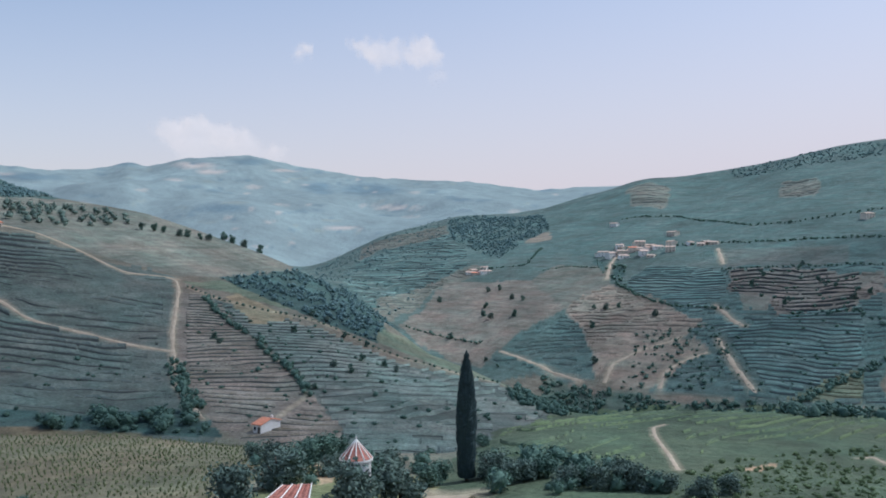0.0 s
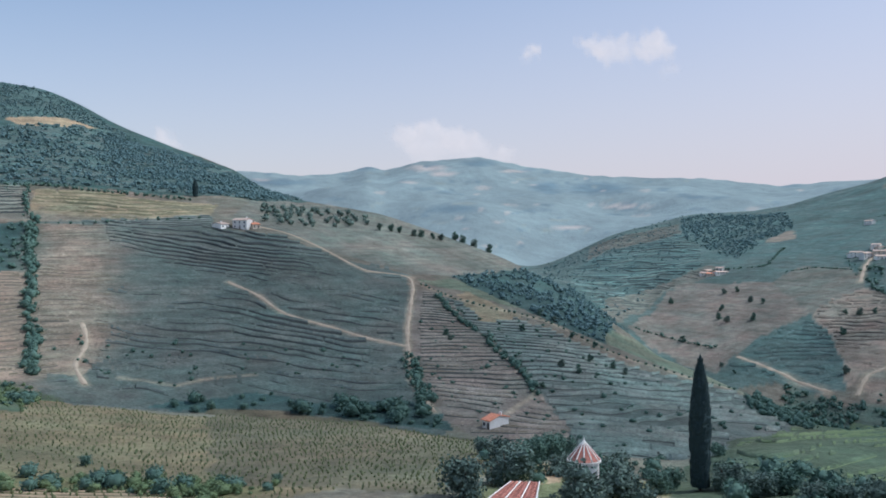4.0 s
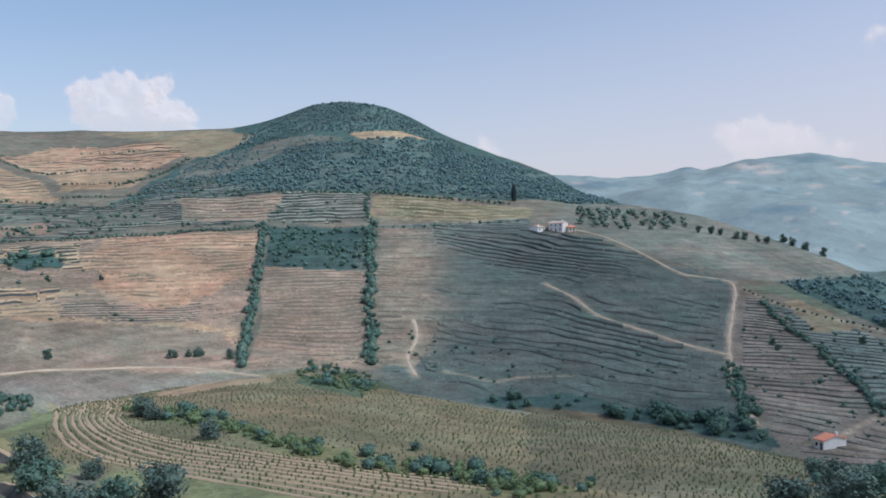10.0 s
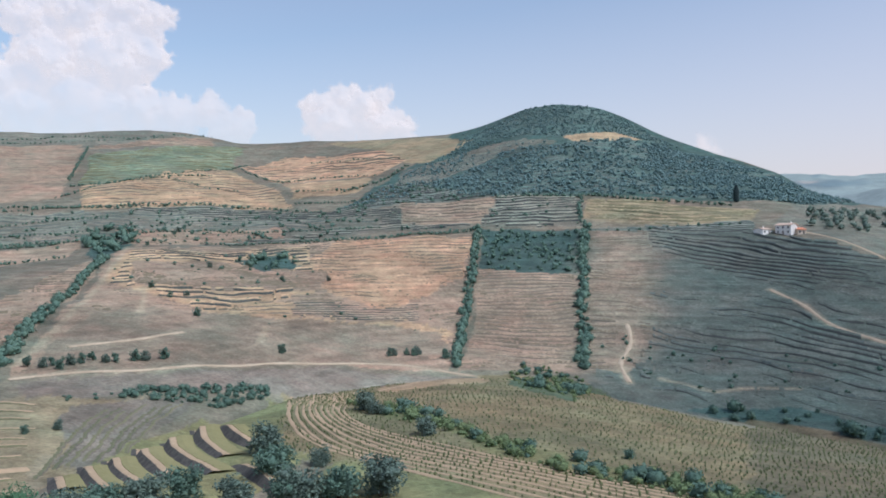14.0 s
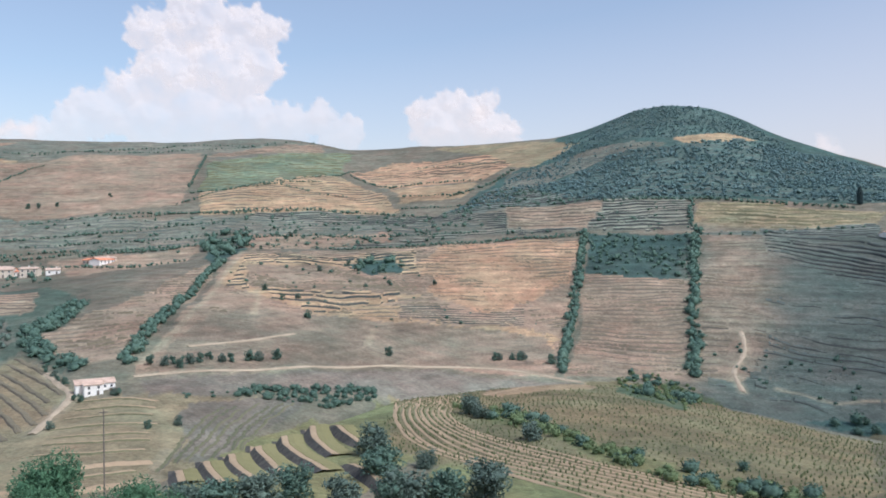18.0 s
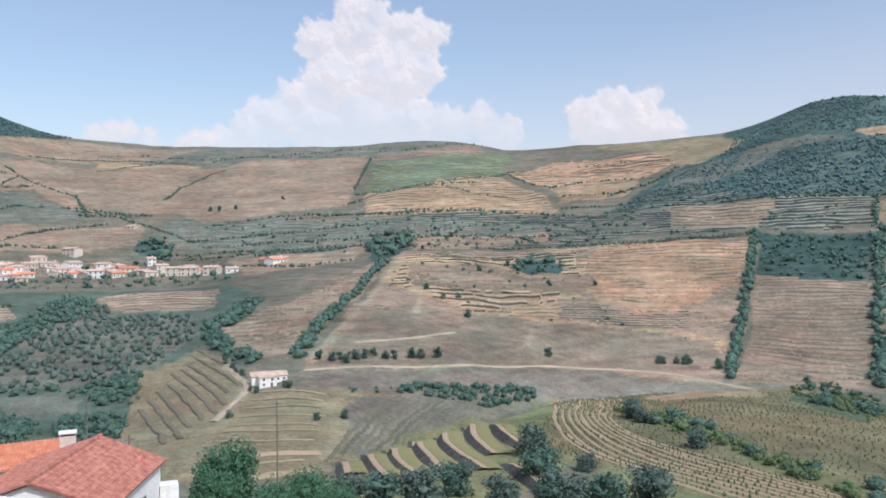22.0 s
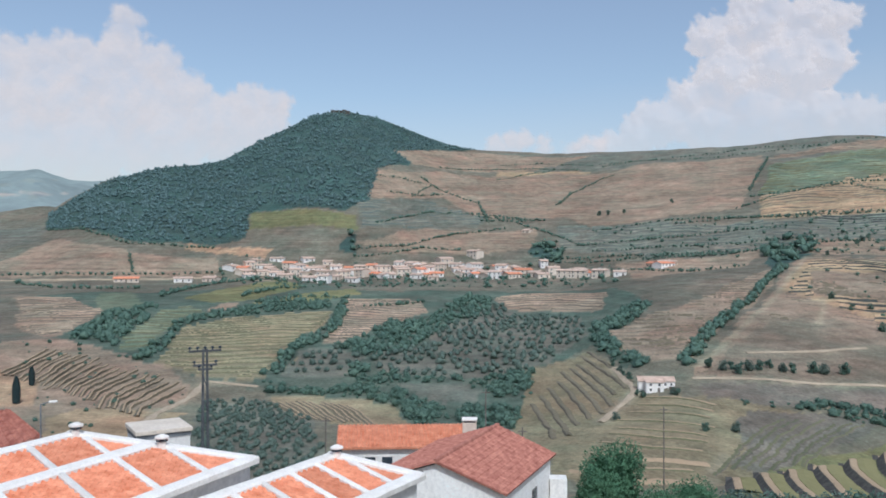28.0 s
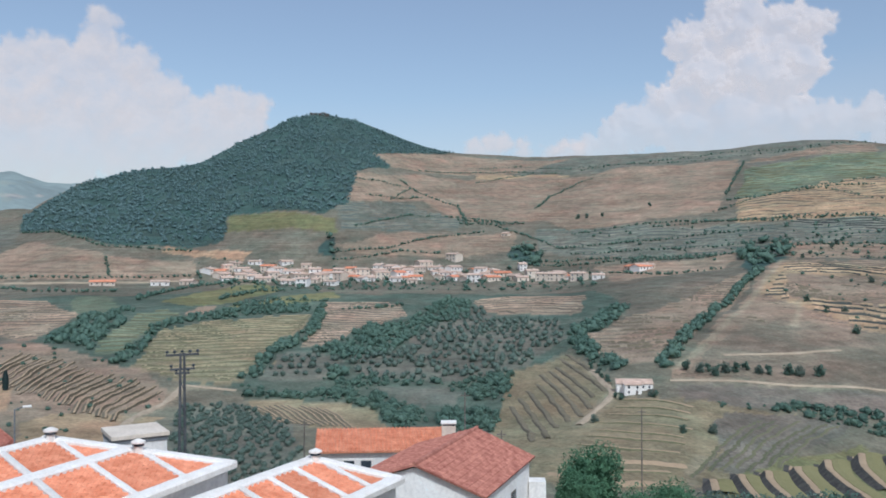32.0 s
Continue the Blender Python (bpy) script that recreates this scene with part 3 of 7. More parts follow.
wood([(-626, 470), (-611, 538), (-577, 551), (-517, 556), (-509, 547), (-551, 526), (-565, 484), (-555, 439), (-596, 435)], 7, 2.2, bush=True, keep=0.7, leaf="far")
hedge([(-461, 433), (-414, 472), (-370, 502), (-330, 535)], 2.0, 4.5, 2.8)
field("wood", [(-421, 380), (-369, 422), (-310, 354), (-352, 319)])
field("brown", [(-353, 316), (-311, 352), (-218, 247), (-239, 206), (-302, 267)], rows=1.7)
field("brown", [(-543, 186), (-500, 276), (-415, 369), (-347, 307), (-241, 203), (-267, 164), (-251, 56), (-273, 62), (-337, 92)], rows=1.9)
field("orange", [(-442, 260), (-471, 302), (-412, 364), (-350, 304), (-329, 236), (-366, 225)], rows=2.2)
field("tan", [(-523, 183), (-479, 282), (-371, 224), (-339, 150), (-390, 143), (-419, 133)], rows=2.6, bank=1)
field("tan", [(-338, 145), (-357, 188), (-322, 228), (-294, 247), (-263, 218), (-311, 153)], rows=2.2)
field("fallow", [(-259, 59), (-320, 92), (-355, 123), (-340, 153), (-327, 186), (-315, 220), (-294, 241), (-252, 214), (-265, 190), (-264, 127), (-253, 84)])
field("brown", [(-356, 202), (-345, 221), (-333, 233), (-331, 261), (-309, 241), (-316, 223), (-329, 186)], rows=1.0, bank=1, lean=0.0)
field("brown", [(-478, 167), (-472, 213), (-404, 251), (-371, 224), (-386, 174), (-408, 145)], rows=1.1, lean=0.0)
field("far_brown", [(-245, 56), (-262, 161), (-228, 207), (-168, 119), (-231, 127), (-231, 91), (-221, 53)])
field("brown", [(-335, 37), (-496, 152), (-506, 167), (-280, 59), (-275, 45)], rows=1.6)
wood([(-419, 379), (-367, 420), (-311, 355), (-352, 320)], 4.5, 3.2)
hedge([(-425, 381), (-377, 336), (-328, 287), (-290, 250), (-245, 208)], 3.5, 2.2, 3.6)
hedge([(-374, 431), (-316, 363), (-277, 316), (-246, 283), (-220, 251)], 4.5, 2.2, 4.0)
hedge([(-414, 471), (-380, 433)], 3.0, 2.6, 3.3)
hedge([(-501, 283), (-476, 308), (-448, 339), (-423, 380)], 2.5, 2.6, 2.3)
hedge([(-449, 441), (-411, 473), (-369, 500), (-327, 533)], 1.5, 6.8, 3.3)
hedge([(-365, 421), (-329, 446), (-295, 488)], 1.5, 9.0, 2.6)
hedge([(-267, 56), (-300, 68), (-342, 87), (-432, 128), (-505, 164)], 4.5, 2.2, 3.6)
wood([(-583, 175), (-613, 194), (-606, 210), (-569, 205), (-507, 166), (-505, 157)], 6, 6)
hedge([(-598, 225), (-606, 270), (-590, 311), (-517, 318)], 2.0, 7.5, 2.6)
hedge([(-540, 236), (-500, 276), (-455, 323), (-423, 373)], 2.0, 3.0, 2.3)
wood([(-469, 225), (-476, 263), (-429, 249), (-428, 225)], 6, 5)
trees([(-544, 202), (-578, 237), (-571, 231), (-394, 217), (-372, 156), (-336, 145), (-399, 150), (-451, 203), (-374, 149), (-279, 153), (-389, 242), (-467, 229), (-264, 63), (-261, 66), (-262, 69), (-257, 70), (-260, 74), (-261, 77), (-264, 81), (-261, 84), (-262, 87), (-264, 94), (-264, 97), (-266, 104), (-271, 196), (-270, 198), (-268, 202), (-266, 204), (-266, 206), (-257, 213)], 4.0)
road([(-251, 55), (-251, 84), (-259, 117), (-266, 151), (-262, 188), (-232, 206)], 2.6)
road([(-265, 60), (-335, 94), (-441, 143), (-542, 188)], 2)
road([(-341, 123), (-373, 137), (-402, 147)], 2)
road([(-285, 80), (-293, 107), (-305, 126)], 3)
road([(-293, 151), (-316, 166)], 2)
# the high fields on the saddle
field("dull", [(-1181, -6), (-1173, 90), (-1126, 258), (-1058, 422), (-964, 481), (-903, 360), (-966, 290), (-1036, 109), (-1071, -5)])
field("tan", [(-1061, -5), (-1036, 109), (-851, 55), (-812, 57), (-808, -4)])
field("brown", [(-1006, 115), (-1046, 173), (-1006, 302), (-829, 237), (-734, 200), (-757, 79), (-813, 55)])
field("green", [(-935, 286), (-953, 475), (-826, 398), (-789, 315), (-786, 233)], rows=5)
field("tan", [(-769, 228), (-816, 390), (-720, 380), (-608, 347), (-685, 203)], rows=4)
field("orange", [(-834, 411), (-860, 484), (-744, 528), (-672, 508), (-646, 452), (-714, 395)], rows=5)
field("tan", [(-710, 393), (-641, 448), (-602, 404), (-637, 363)])
field("dull", [(-748, 78), (-650, 239), (-507, 359), (-486, 345), (-534, 238), (-556, 188), (-630, 104)], rows=3)
field("brown", [(-593, 192), (-594, 219), (-543, 300), (-517, 286), (-552, 195)], rows=3)
hedge([(-1080, -5), (-1098, 54), (-1066, 113), (-1062, 176), (-1023, 308), (-1007, 402)], 2.5, 5.2, 2.6)
hedge([(-859, 56), (-923, 76), (-991, 116), (-997, 129)], 2.5, 3.0, 2.6)
hedge([(-816, 232), (-903, 268), (-983, 300)], 2.5, 3.0, 2.6)
hedge([(-736, 198), (-779, 253), (-789, 315), (-816, 390), (-848, 426)], 2.0, 4.5, 2.6)
hedge([(-822, 406), (-754, 398), (-717, 397), (-694, 427), (-646, 452)], 2.0, 4.5, 2.6)
hedge([(-744, 78), (-732, 121), (-721, 165), (-670, 227), (-649, 289), (-620, 327), (-565, 347)], 2.5, 4.5, 3.0)
hedge([(-660, 377), (-610, 410)], 2.0, 5.2, 2.6)
hedge([(-618, 397), (-615, 437), (-646, 491)], 4.5, 3.8, 3.3)
trees([(-801, 91), (-800, 99), (-802, 114), (-813, 160)], 5)
# the dark wooded hill, its fields and the village
field("wood", [(-777, -430), (-840, -462), (-903, -432), (-948, -393), (-1007, -340), (-1040, -308), (-1074, -274), (-1102, -243), (-1127, -210), (-1155, -169), (-1175, -124), (-1193, -39), (-1040, -134), (-1002, -105), (-924, -135), (-799, -125), (-766, -143), (-768, -232), (-704, -213), (-687, -242), (-677, -305), (-748, -411)])
field("brown", [(-1037, -134), (-1173, -38), (-1144, 121), (-1060, 43), (-1022, -74), (-996, -104)])
field("brown", [(-920, -133), (-1004, -73), (-1039, 69), (-1013, 127), (-807, 54), (-802, -21), (-878, -58), (-811, -130)])
field("grass", [(-768, -230), (-757, -131), (-721, -122), (-722, -217)])
field("brown", [(-610, -379), (-699, -384), (-649, -292), (-653, -225), (-608, -210), (-567, -352)])
field("dull", [(-794, -493), (-777, -430), (-706, -393), (-649, -403)])
field("orange", [(-685, -260), (-674, -181), (-654, -185), (-668, -253)])
field("dull", [(-790, -137), (-858, -79), (-803, -15), (-777, -20), (-729, -121)], rows=4)
field("brown", [(-694, -120), (-756, -70), (-767, 31), (-701, 28), (-678, -90)])
field("dull", [(-773, 51), (-720, 141), (-654, 207), (-600, 171), (-658, 86), (-697, 46)], rows=3)
field("brown", [(-628, 83), (-591, 172), (-542, 154), (-548, 83)])
field("brown", [(-303, -188), (-316, -163), (-273, -111), (-248, -90), (-200, -86), (-178, -98), (-206, -128)])
field("orange", [(-256, -159), (-236, -132), (-213, -122), (-205, -127)])
field("tan", [(-196, -110), (-208, -107), (-217, -84), (-172, -70), (-163, -87)])
# the valley between the village and the lookout
field("scrub", [(-457, -269), (-513, -252), (-525, -199), (-592, -136), (-529, -78), (-539, -1), (-517, 64), (-425, 75), (-344, 42), (-306, 42), (-320, 33), (-287, 15), (-242, 8), (-208, 3), (-204, -11), (-216, -23), (-242, -36), (-251, -70), (-276, -116), (-293, -138), (-320, -172), (-351, -207)])
field("brown", [(-457, -269), (-465, -242), (-404, -193), (-348, -178), (-320, -172), (-351, -207)], rows=1.7, bank=2)
field("green", [(-500, -244), (-522, -230), (-450, -192), (-406, -184), (-415, -201)])
field("green", [(-393, -173), (-440, -163), (-424, -150), (-356, -143), (-306, -132), (-293, -138)], rows=1.5, bank=2)
field("grass", [(-483, -187), (-544, -178), (-612, -164), (-569, -134), (-489, -141), (-462, -163)])
field("grass", [(-465, -138), (-520, -121), (-556, -93), (-511, -82), (-492, -98), (-457, -127)])
field("brown", [(-432, -153), (-466, -156), (-472, -148), (-444, -143), (-424, -145)])
field("stubble", [(-365, -141), (-399, -134), (-435, -104), (-446, -89), (-391, -80), (-355, -83), (-285, -73), (-265, -79), (-267, -96), (-275, -115)], rows=1.3, bank=2, lean=0.02)
field("brown", [(-490, -90), (-495, -70), (-467, -45), (-434, -39), (-383, -52), (-349, -58), (-345, -73), (-418, -79)], rows=1.4, bank=2, lean=-0.05)
field("brown", [(-368, -31), (-408, -23), (-374, -7), (-350, -8), (-345, -26)], rows=1.6)
field("brown", [(-480, -5), (-507, 13), (-486, 58), (-420, 50), (-441, 6)], rows=1.9, bank=2)
field("dull", [(-269, -34), (-270, -19), (-257, -6), (-243, -7), (-241, -17), (-258, -26)])
field("stubble", [(-251, -70), (-244, -37), (-235, -28), (-216, -23), (-211, -30), (-210, -42), (-226, -52), (-240, -65)])
wood([(-268, -79), (-267, -72), (-262, -61), (-261, -44), (-258, -36), (-251, -26), (-241, -17), (-220, -13), (-212, -22), (-235, -28), (-244, -37), (-251, -58), (-253, -70)], 2.2, 2.5, soil="scrub")
wood([(-233, -12), (-243, -7), (-268, -2), (-282, 6), (-285, 11), (-242, 8), (-208, 3), (-208, -5), (-215, -11)], 2.2, 2.8, soil="scrub")
wood([(-272, -81), (-282, -78), (-334, -85), (-366, -85), (-381, -78), (-484, -93), (-485, -89), (-399, -75), (-361, -73), (-334, -78), (-307, -77), (-280, -74)], 2.4, 2.8, soil="scrub")
wood([(-338, -67), (-352, -59), (-401, -53), (-409, -36), (-464, -27), (-508, -21), (-470, -6), (-428, -5), (-413, -21), (-354, -31), (-321, -37), (-308, -43), (-278, -46), (-278, -52), (-308, -49)], 2.5, 2.8, soil="scrub")
wood([(-364, 37), (-422, 63), (-425, 75), (-370, 57), (-344, 42), (-306, 42), (-275, 48), (-272, 40), (-319, 34)], 2.5, 3.0, soil="scrub")
wood([(-316, -166), (-362, -181), (-401, -191), (-417, -184), (-450, -192), (-419, -171), (-379, -163), (-330, -150), (-298, -140), (-312, -152)], 2.7, 2.8, soil="scrub")
wood([(-280, -125), (-313, -132), (-389, -151), (-415, -147), (-440, -137), (-480, -129), (-483, -98), (-455, -92), (-442, -113), (-402, -140), (-375, -143), (-316, -127), (-284, -121)], 2.5, 2.8, soil="scrub")
field("dull", [(-333, -51), (-333, -30), (-363, -5), (-427, 4), (-403, 37), (-347, 35), (-325, 25), (-293, 15), (-282, 6), (-277, -6), (-278, -19), (-283, -40), (-299, -45)])
grove([(-333, -51), (-333, -30), (-363, -5), (-427, 4), (-403, 37), (-347, 35), (-325, 25), (-293, 15), (-282, 6), (-277, -6), (-278, -19), (-283, -40), (-299, -45)], 3.3, 2.6, 1.8)
field("dull", [(-280, -74), (-327, -78), (-336, -67), (-308, -49), (-278, -52), (-276, -71)])
grove([(-280, -74), (-327, -78), (-336, -67), (-308, -49), (-278, -52), (-276, -71)], 3.8, 2.6, 2.0)
field("dull", [(-327, -19), (-343, -5), (-408, 10), (-466, -1), (-432, -18), (-397, -27), (-361, -31)])
grove([(-327, -19), (-343, -5), (-408, 10), (-466, -1), (-432, -18), (-397, -27), (-361, -31)], 3.8, 2.6, 2.0)
hedge([(-487, -200), (-547, -205), (-572, -199), (-614, -178)], 4.0, 2.6, 3.6)
hedge([(-496, -154), (-549, -144), (-559, -128)], 3.5, 2.8, 3.4)
hedge([(-556, -327), (-526, -287), (-532, -261), (-537, -233)], 3.0, 4.5, 3.6)
hedge([(-471, -137), (-500, -121), (-493, -90)], 3.0, 2.8, 3.2)
hedge([(-460, -74), (-463, -53), (-471, -44)], 2.0, 3.2, 3.0)
road([(-259, -75), (-259, -84), (-261, -93)], 3)
field("stubble", [(-281, 7), (-312, 33), (-251, 38), (-208, 25), (-155, 11), (-201, 3)])
field("stubble", [(-210, 24), (-235, 37), (-222, 75), (-223, 92), (-190, 64), (-115, 26), (-147, 24), (-148, 15), (-167, 9)])
field("far_brown", [(-218, 61), (-226, 100), (-199, 76), (-171, 50), (-175, 45)])
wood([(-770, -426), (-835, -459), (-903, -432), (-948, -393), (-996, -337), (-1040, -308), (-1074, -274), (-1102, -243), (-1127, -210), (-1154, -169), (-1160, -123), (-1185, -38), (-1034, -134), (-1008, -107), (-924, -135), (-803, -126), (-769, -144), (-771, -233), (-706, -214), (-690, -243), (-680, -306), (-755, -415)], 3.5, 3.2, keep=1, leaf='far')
hedge([(-1022, -74), (-1054, -20), (-1066, 43), (-1041, 103)], 2.5, 3.0, 2.6)
hedge([(-899, -131), (-920, -104), (-922, -76), (-852, -90)], 1.5, 4.5, 2.6)
hedge([(-748, -411), (-671, -302), (-678, -234)], 2.5, 4.5, 3.3)
hedge([(-667, -116), (-678, -90), (-697, -64), (-697, -32)], 2.5, 3.8, 3.0)
hedge([(-575, -357), (-581, -319), (-592, -279), (-616, -212)], 1.5, 5.2, 3.0)
hedge([(-645, -290), (-600, -266)], 2.0, 3.8, 2.6)
hedge([(-662, 44), (-651, 85), (-611, 139), (-593, 169)], 2.0, 4.5, 3.0)
hedge([(-611, 80), (-550, 122), (-542, 154)], 2.0, 4.5, 3.0)
hedge([(-795, -20), (-792, 42)], 3.0, 3.8, 3.0)
wood([(-685, 21), (-719, 29), (-686, 50), (-646, 43)], 6, 7)
wood([(-680, -132), (-718, -124), (-672, -116)], 7, 6)
field("dull", [(-169, -63), (-237, -85), (-244, -69), (-219, -50), (-175, -37), (-150, -40), (-148, -50)])
grove([(-169, -63), (-237, -85), (-244, -69), (-219, -50), (-175, -37), (-150, -40), (-148, -50)], 2.7, 1.55, 0)
road([(-558, -347), (-581, -274), (-608, -210), (-596, -160)], 4)
road([(-210, 24), (-227, 31), (-240, 38), (-252, 37), (-277, 36)], 3)
road([(-115, 26), (-168, 41), (-179, 46)], 2)
road([(-196, -84), (-215, -89), (-240, -89), (-258, -92)], 3)
trees([(-198, 53)], 3)
trees([(-263, 37), (-257, 38), (-271, 37), (-233, 38), (-281, 36), (-233, 46), (-232, 47), (-236, 37)], 2.6)
wood([(-231, 78), (-236, 94), (-236, 124), (-226, 119), (-217, 99), (-220, 94), (-225, 76)], 1.9, 2.0, bush=True)
wood([(-226, 60), (-229, 77), (-225, 76), (-221, 60)], 3, 1.8, bush=True)
wood([(-523, 183), (-479, 282), (-371, 224), (-329, 233), (-314, 254), (-299, 232), (-320, 168), (-382, 140), (-419, 133)], 15, 2.0, bush=True)
wood([(-262, 309), (-130, 350), (-104, 330), (-104, 295), (-167, 275), (-218, 257)], 11, 1.8, bush=True)
wood([(-129, 426), (-65, 437), (-22, 397), (44, 339), (3, 278), (-29, 268), (-62, 277), (-94, 312)], 9, 1.8, bush=True)
wood([(-303, -188), (-316, -163), (-273, -111), (-248, -90), (-200, -86), (-178, -98), (-206, -128)], 10, 1.4, bush=True)
wood([(-748, 78), (-650, 239), (-507, 359), (-486, 345), (-534, 238), (-556, 188), (-630, 104)], 13, 3, bush=True)
wood([(-656, -222), (-658, 86), (-541, 74), (-557, -112), (-588, -199)], 13, 3.6, bush=True)
trees([(-211, 28), (-196, 46)], 2.5)
hedge([(-745, -110), (-812, -66), (-818, -17), (-798, 20)], 2.0, 3.8, 3.0)
hedge([(-683, -115), (-701, -76), (-748, -41), (-771, 4)], 2.0, 3.8, 3.0)
hedge([(-789, 15), (-744, 43), (-700, 64), (-670, 140), (-645, 213)], 2.0, 4.5, 3.0)
hedge([(-713, 144), (-702, 187), (-678, 224), (-665, 266), (-650, 297)], 2.0, 4.5, 3.0)
hedge([(-655, 34), (-634, 99), (-601, 152), (-578, 202)], 2.0, 3.8, 3.0)
hedge([(-946, -89), (-915, -68), (-875, -24), (-790, -12)], 2.0, 4.5, 3.0)
hedge([(-807, -23), (-795, 36)], 2.0, 3.8, 3.0)
hedge([(-1048, 123), (-1063, 166), (-1072, 293), (-1021, 370), (-1029, 470)], 2.0, 6.8, 3.0)
hedge([(-781, 223), (-777, 282), (-780, 356)], 2.0, 4.5, 3.0)
hedge([(-847, -114), (-866, -82), (-893, -61)], 2.0, 4.5, 3.0)
hedge([(-674, 71), (-650, 119), (-615, 169), (-600, 221)], 1.5, 4.5, 2.6)
hedge([(-615, 351), (-574, 385), (-550, 412)], 1.5, 3.8, 2.6)
hedge([(-586, 199), (-573, 255), (-530, 293), (-480, 341)], 1.5, 3.8, 2.6)
hedge([(-1001, -5), (-1032, 28), (-1056, 69)], 1.5, 3.8, 2.6)
hedge([(-625, 103), (-605, 138), (-594, 163)], 1.5, 3.0, 2.6)
hedge([(-797, 476), (-736, 494), (-685, 513)], 1.5, 5.2, 2.6)
hedge([(-771, 307), (-725, 323), (-697, 344)], 1.5, 5.2, 2.6)
field("brown", [(-977, 286), (-941, 430), (-1016, 464), (-1003, 364)], rows=3)
wood([(-628, -199), (-655, -149), (-663, -44), (-615, 75), (-551, 67), (-562, -178)], 6.5, 3.2, bush=True, keep=0.5)
wood([(-32, 135), (-34, 273), (-4, 267), (1, 107), (-5, 95), (-15, 97), (-23, 96)], 4, 1.7, bush=True, keep=0.45)
wood([(-275, -48), (-282, -40), (-275, -6), (-282, 5), (-261, -2), (-257, -5), (-269, -19), (-268, -34), (-260, -38), (-261, -46)], 2.4, 2.3, soil="scrub", keep=0.85)
# the near bay of vines
field("grass", [(-108, 26), (-177, 54), (-209, 92), (-153, 80), (-117, 67), (-93, 49), (-89, 39), (-95, 25)])
field("bay", [(-233, 129), (-176, 125), (-230, 208), (-217, 242), (-138, 172), (-104, 171), (-58, 155), (-55, 263), (-23, 108), (-49, 81), (-76, 63), (-93, 62), (-118, 66), (-149, 82)])
# right part of the bay: same soil, darkened in colour to stand for shade
field("bay_painted_shade", [(-139, 266), (-105, 269), (-60, 260), (-26, 112), (-24, 90), (-58, 98), (-155, 262)])
field("grass", [(-151, 98), (-143, 108), (-103, 93), (-88, 95), (-58, 96), (-46, 95), (-50, 82), (-65, 88), (-77, 84), (-114, 93), (-132, 95)])
field("grass", [(-101, 61), (-103, 66), (-91, 71), (-71, 68), (-69, 65), (-89, 50)])
field("meadow", [(-168, 160), (-220, 239), (-198, 239), (-131, 147), (-146, 149)])
field("tan", [(-171, 119), (-176, 125), (-175, 133), (-229, 207), (-169, 153), (-168, 130), (-166, 120)])
field("grass", [(-134, 62), (-228, 120), (-169, 118), (-226, 125), (-123, 68), (-106, 62), (-118, 55)])
field("meadow", [(-5, 88), (4, 133), (16, 289), (36, 321), (96, 539), (146, 526), (194, 513), (251, 480), (90, 156), (48, 82), (-5, 82)])
field("meadow", [(15, 280), (36, 321), (96, 539), (146, 526), (194, 513), (251, 480), (72, 138), (43, 125), (29, 105), (18, 99), (7, 110)], rows=0.42, lean=0.12)
field("meadow", [(28, 102), (43, 115), (66, 126), (45, 86), (21, 84)])
field("grass", [(-22, 96), (-18, 123), (-11, 118), (-2, 107), (-1, 88), (-21, 90)])
field("tan", [(-18, 123), (-16, 121), (-14, 108), (-16, 103)])
wood([(24, 89), (32, 102), (47, 113), (58, 110), (45, 86), (22, 84)], 1.15, 0.6, bush=True, leaf='scrub', keep=0.9)
wood([(4, 102), (9, 116), (16, 111), (26, 105), (24, 92), (13, 90), (5, 95)], 3.2, 2.9, bush=True)
wood([(25, 95), (31, 105), (42, 115), (69, 132), (62, 119), (40, 107), (30, 98)], 2.0, 0.8, bush=True, keep=0.8, leaf='scrub')
field("tan", [(38, 104), (41, 109), (43, 110), (40, 103)])
wood([(-151, 98), (-143, 108), (-103, 93), (-88, 95), (-58, 96), (-46, 95), (-50, 82), (-65, 88), (-77, 84), (-114, 93), (-132, 95)], 1.8, 1.6, bush=True, keep=0.9, leaf='scrub')
wood([(-151, 98), (-143, 108), (-103, 93), (-88, 95), (-58, 96), (-46, 95), (-50, 82), (-65, 88), (-77, 84), (-114, 93), (-132, 95)], 3.2, 2.3, bush=True, keep=0.7)
wood([(-168, 160), (-220, 239), (-198, 239), (-131, 147), (-146, 149)], 3, 1.0, bush=True, keep=0.7, leaf='scrub')
wood([(-226, 216), (-234, 233), (-227, 240), (-212, 242), (-142, 165), (-142, 154), (-154, 155)], 2.4, 1.5, bush=True, leaf='scrub', keep=0.9)
wood([(-226, 216), (-234, 233), (-227, 240), (-212, 242), (-142, 165), (-142, 154), (-154, 155)], 4.0, 2.6, bush=True, keep=0.7)
road([(29, 104), (31, 116), (34, 136), (36, 145), (39, 149)], 0.9)
road([(58, 118), (61, 120), (60, 114)], 0.9)
road([(-2, 93), (-2, 98), (3, 96), (3, 92)], 3)


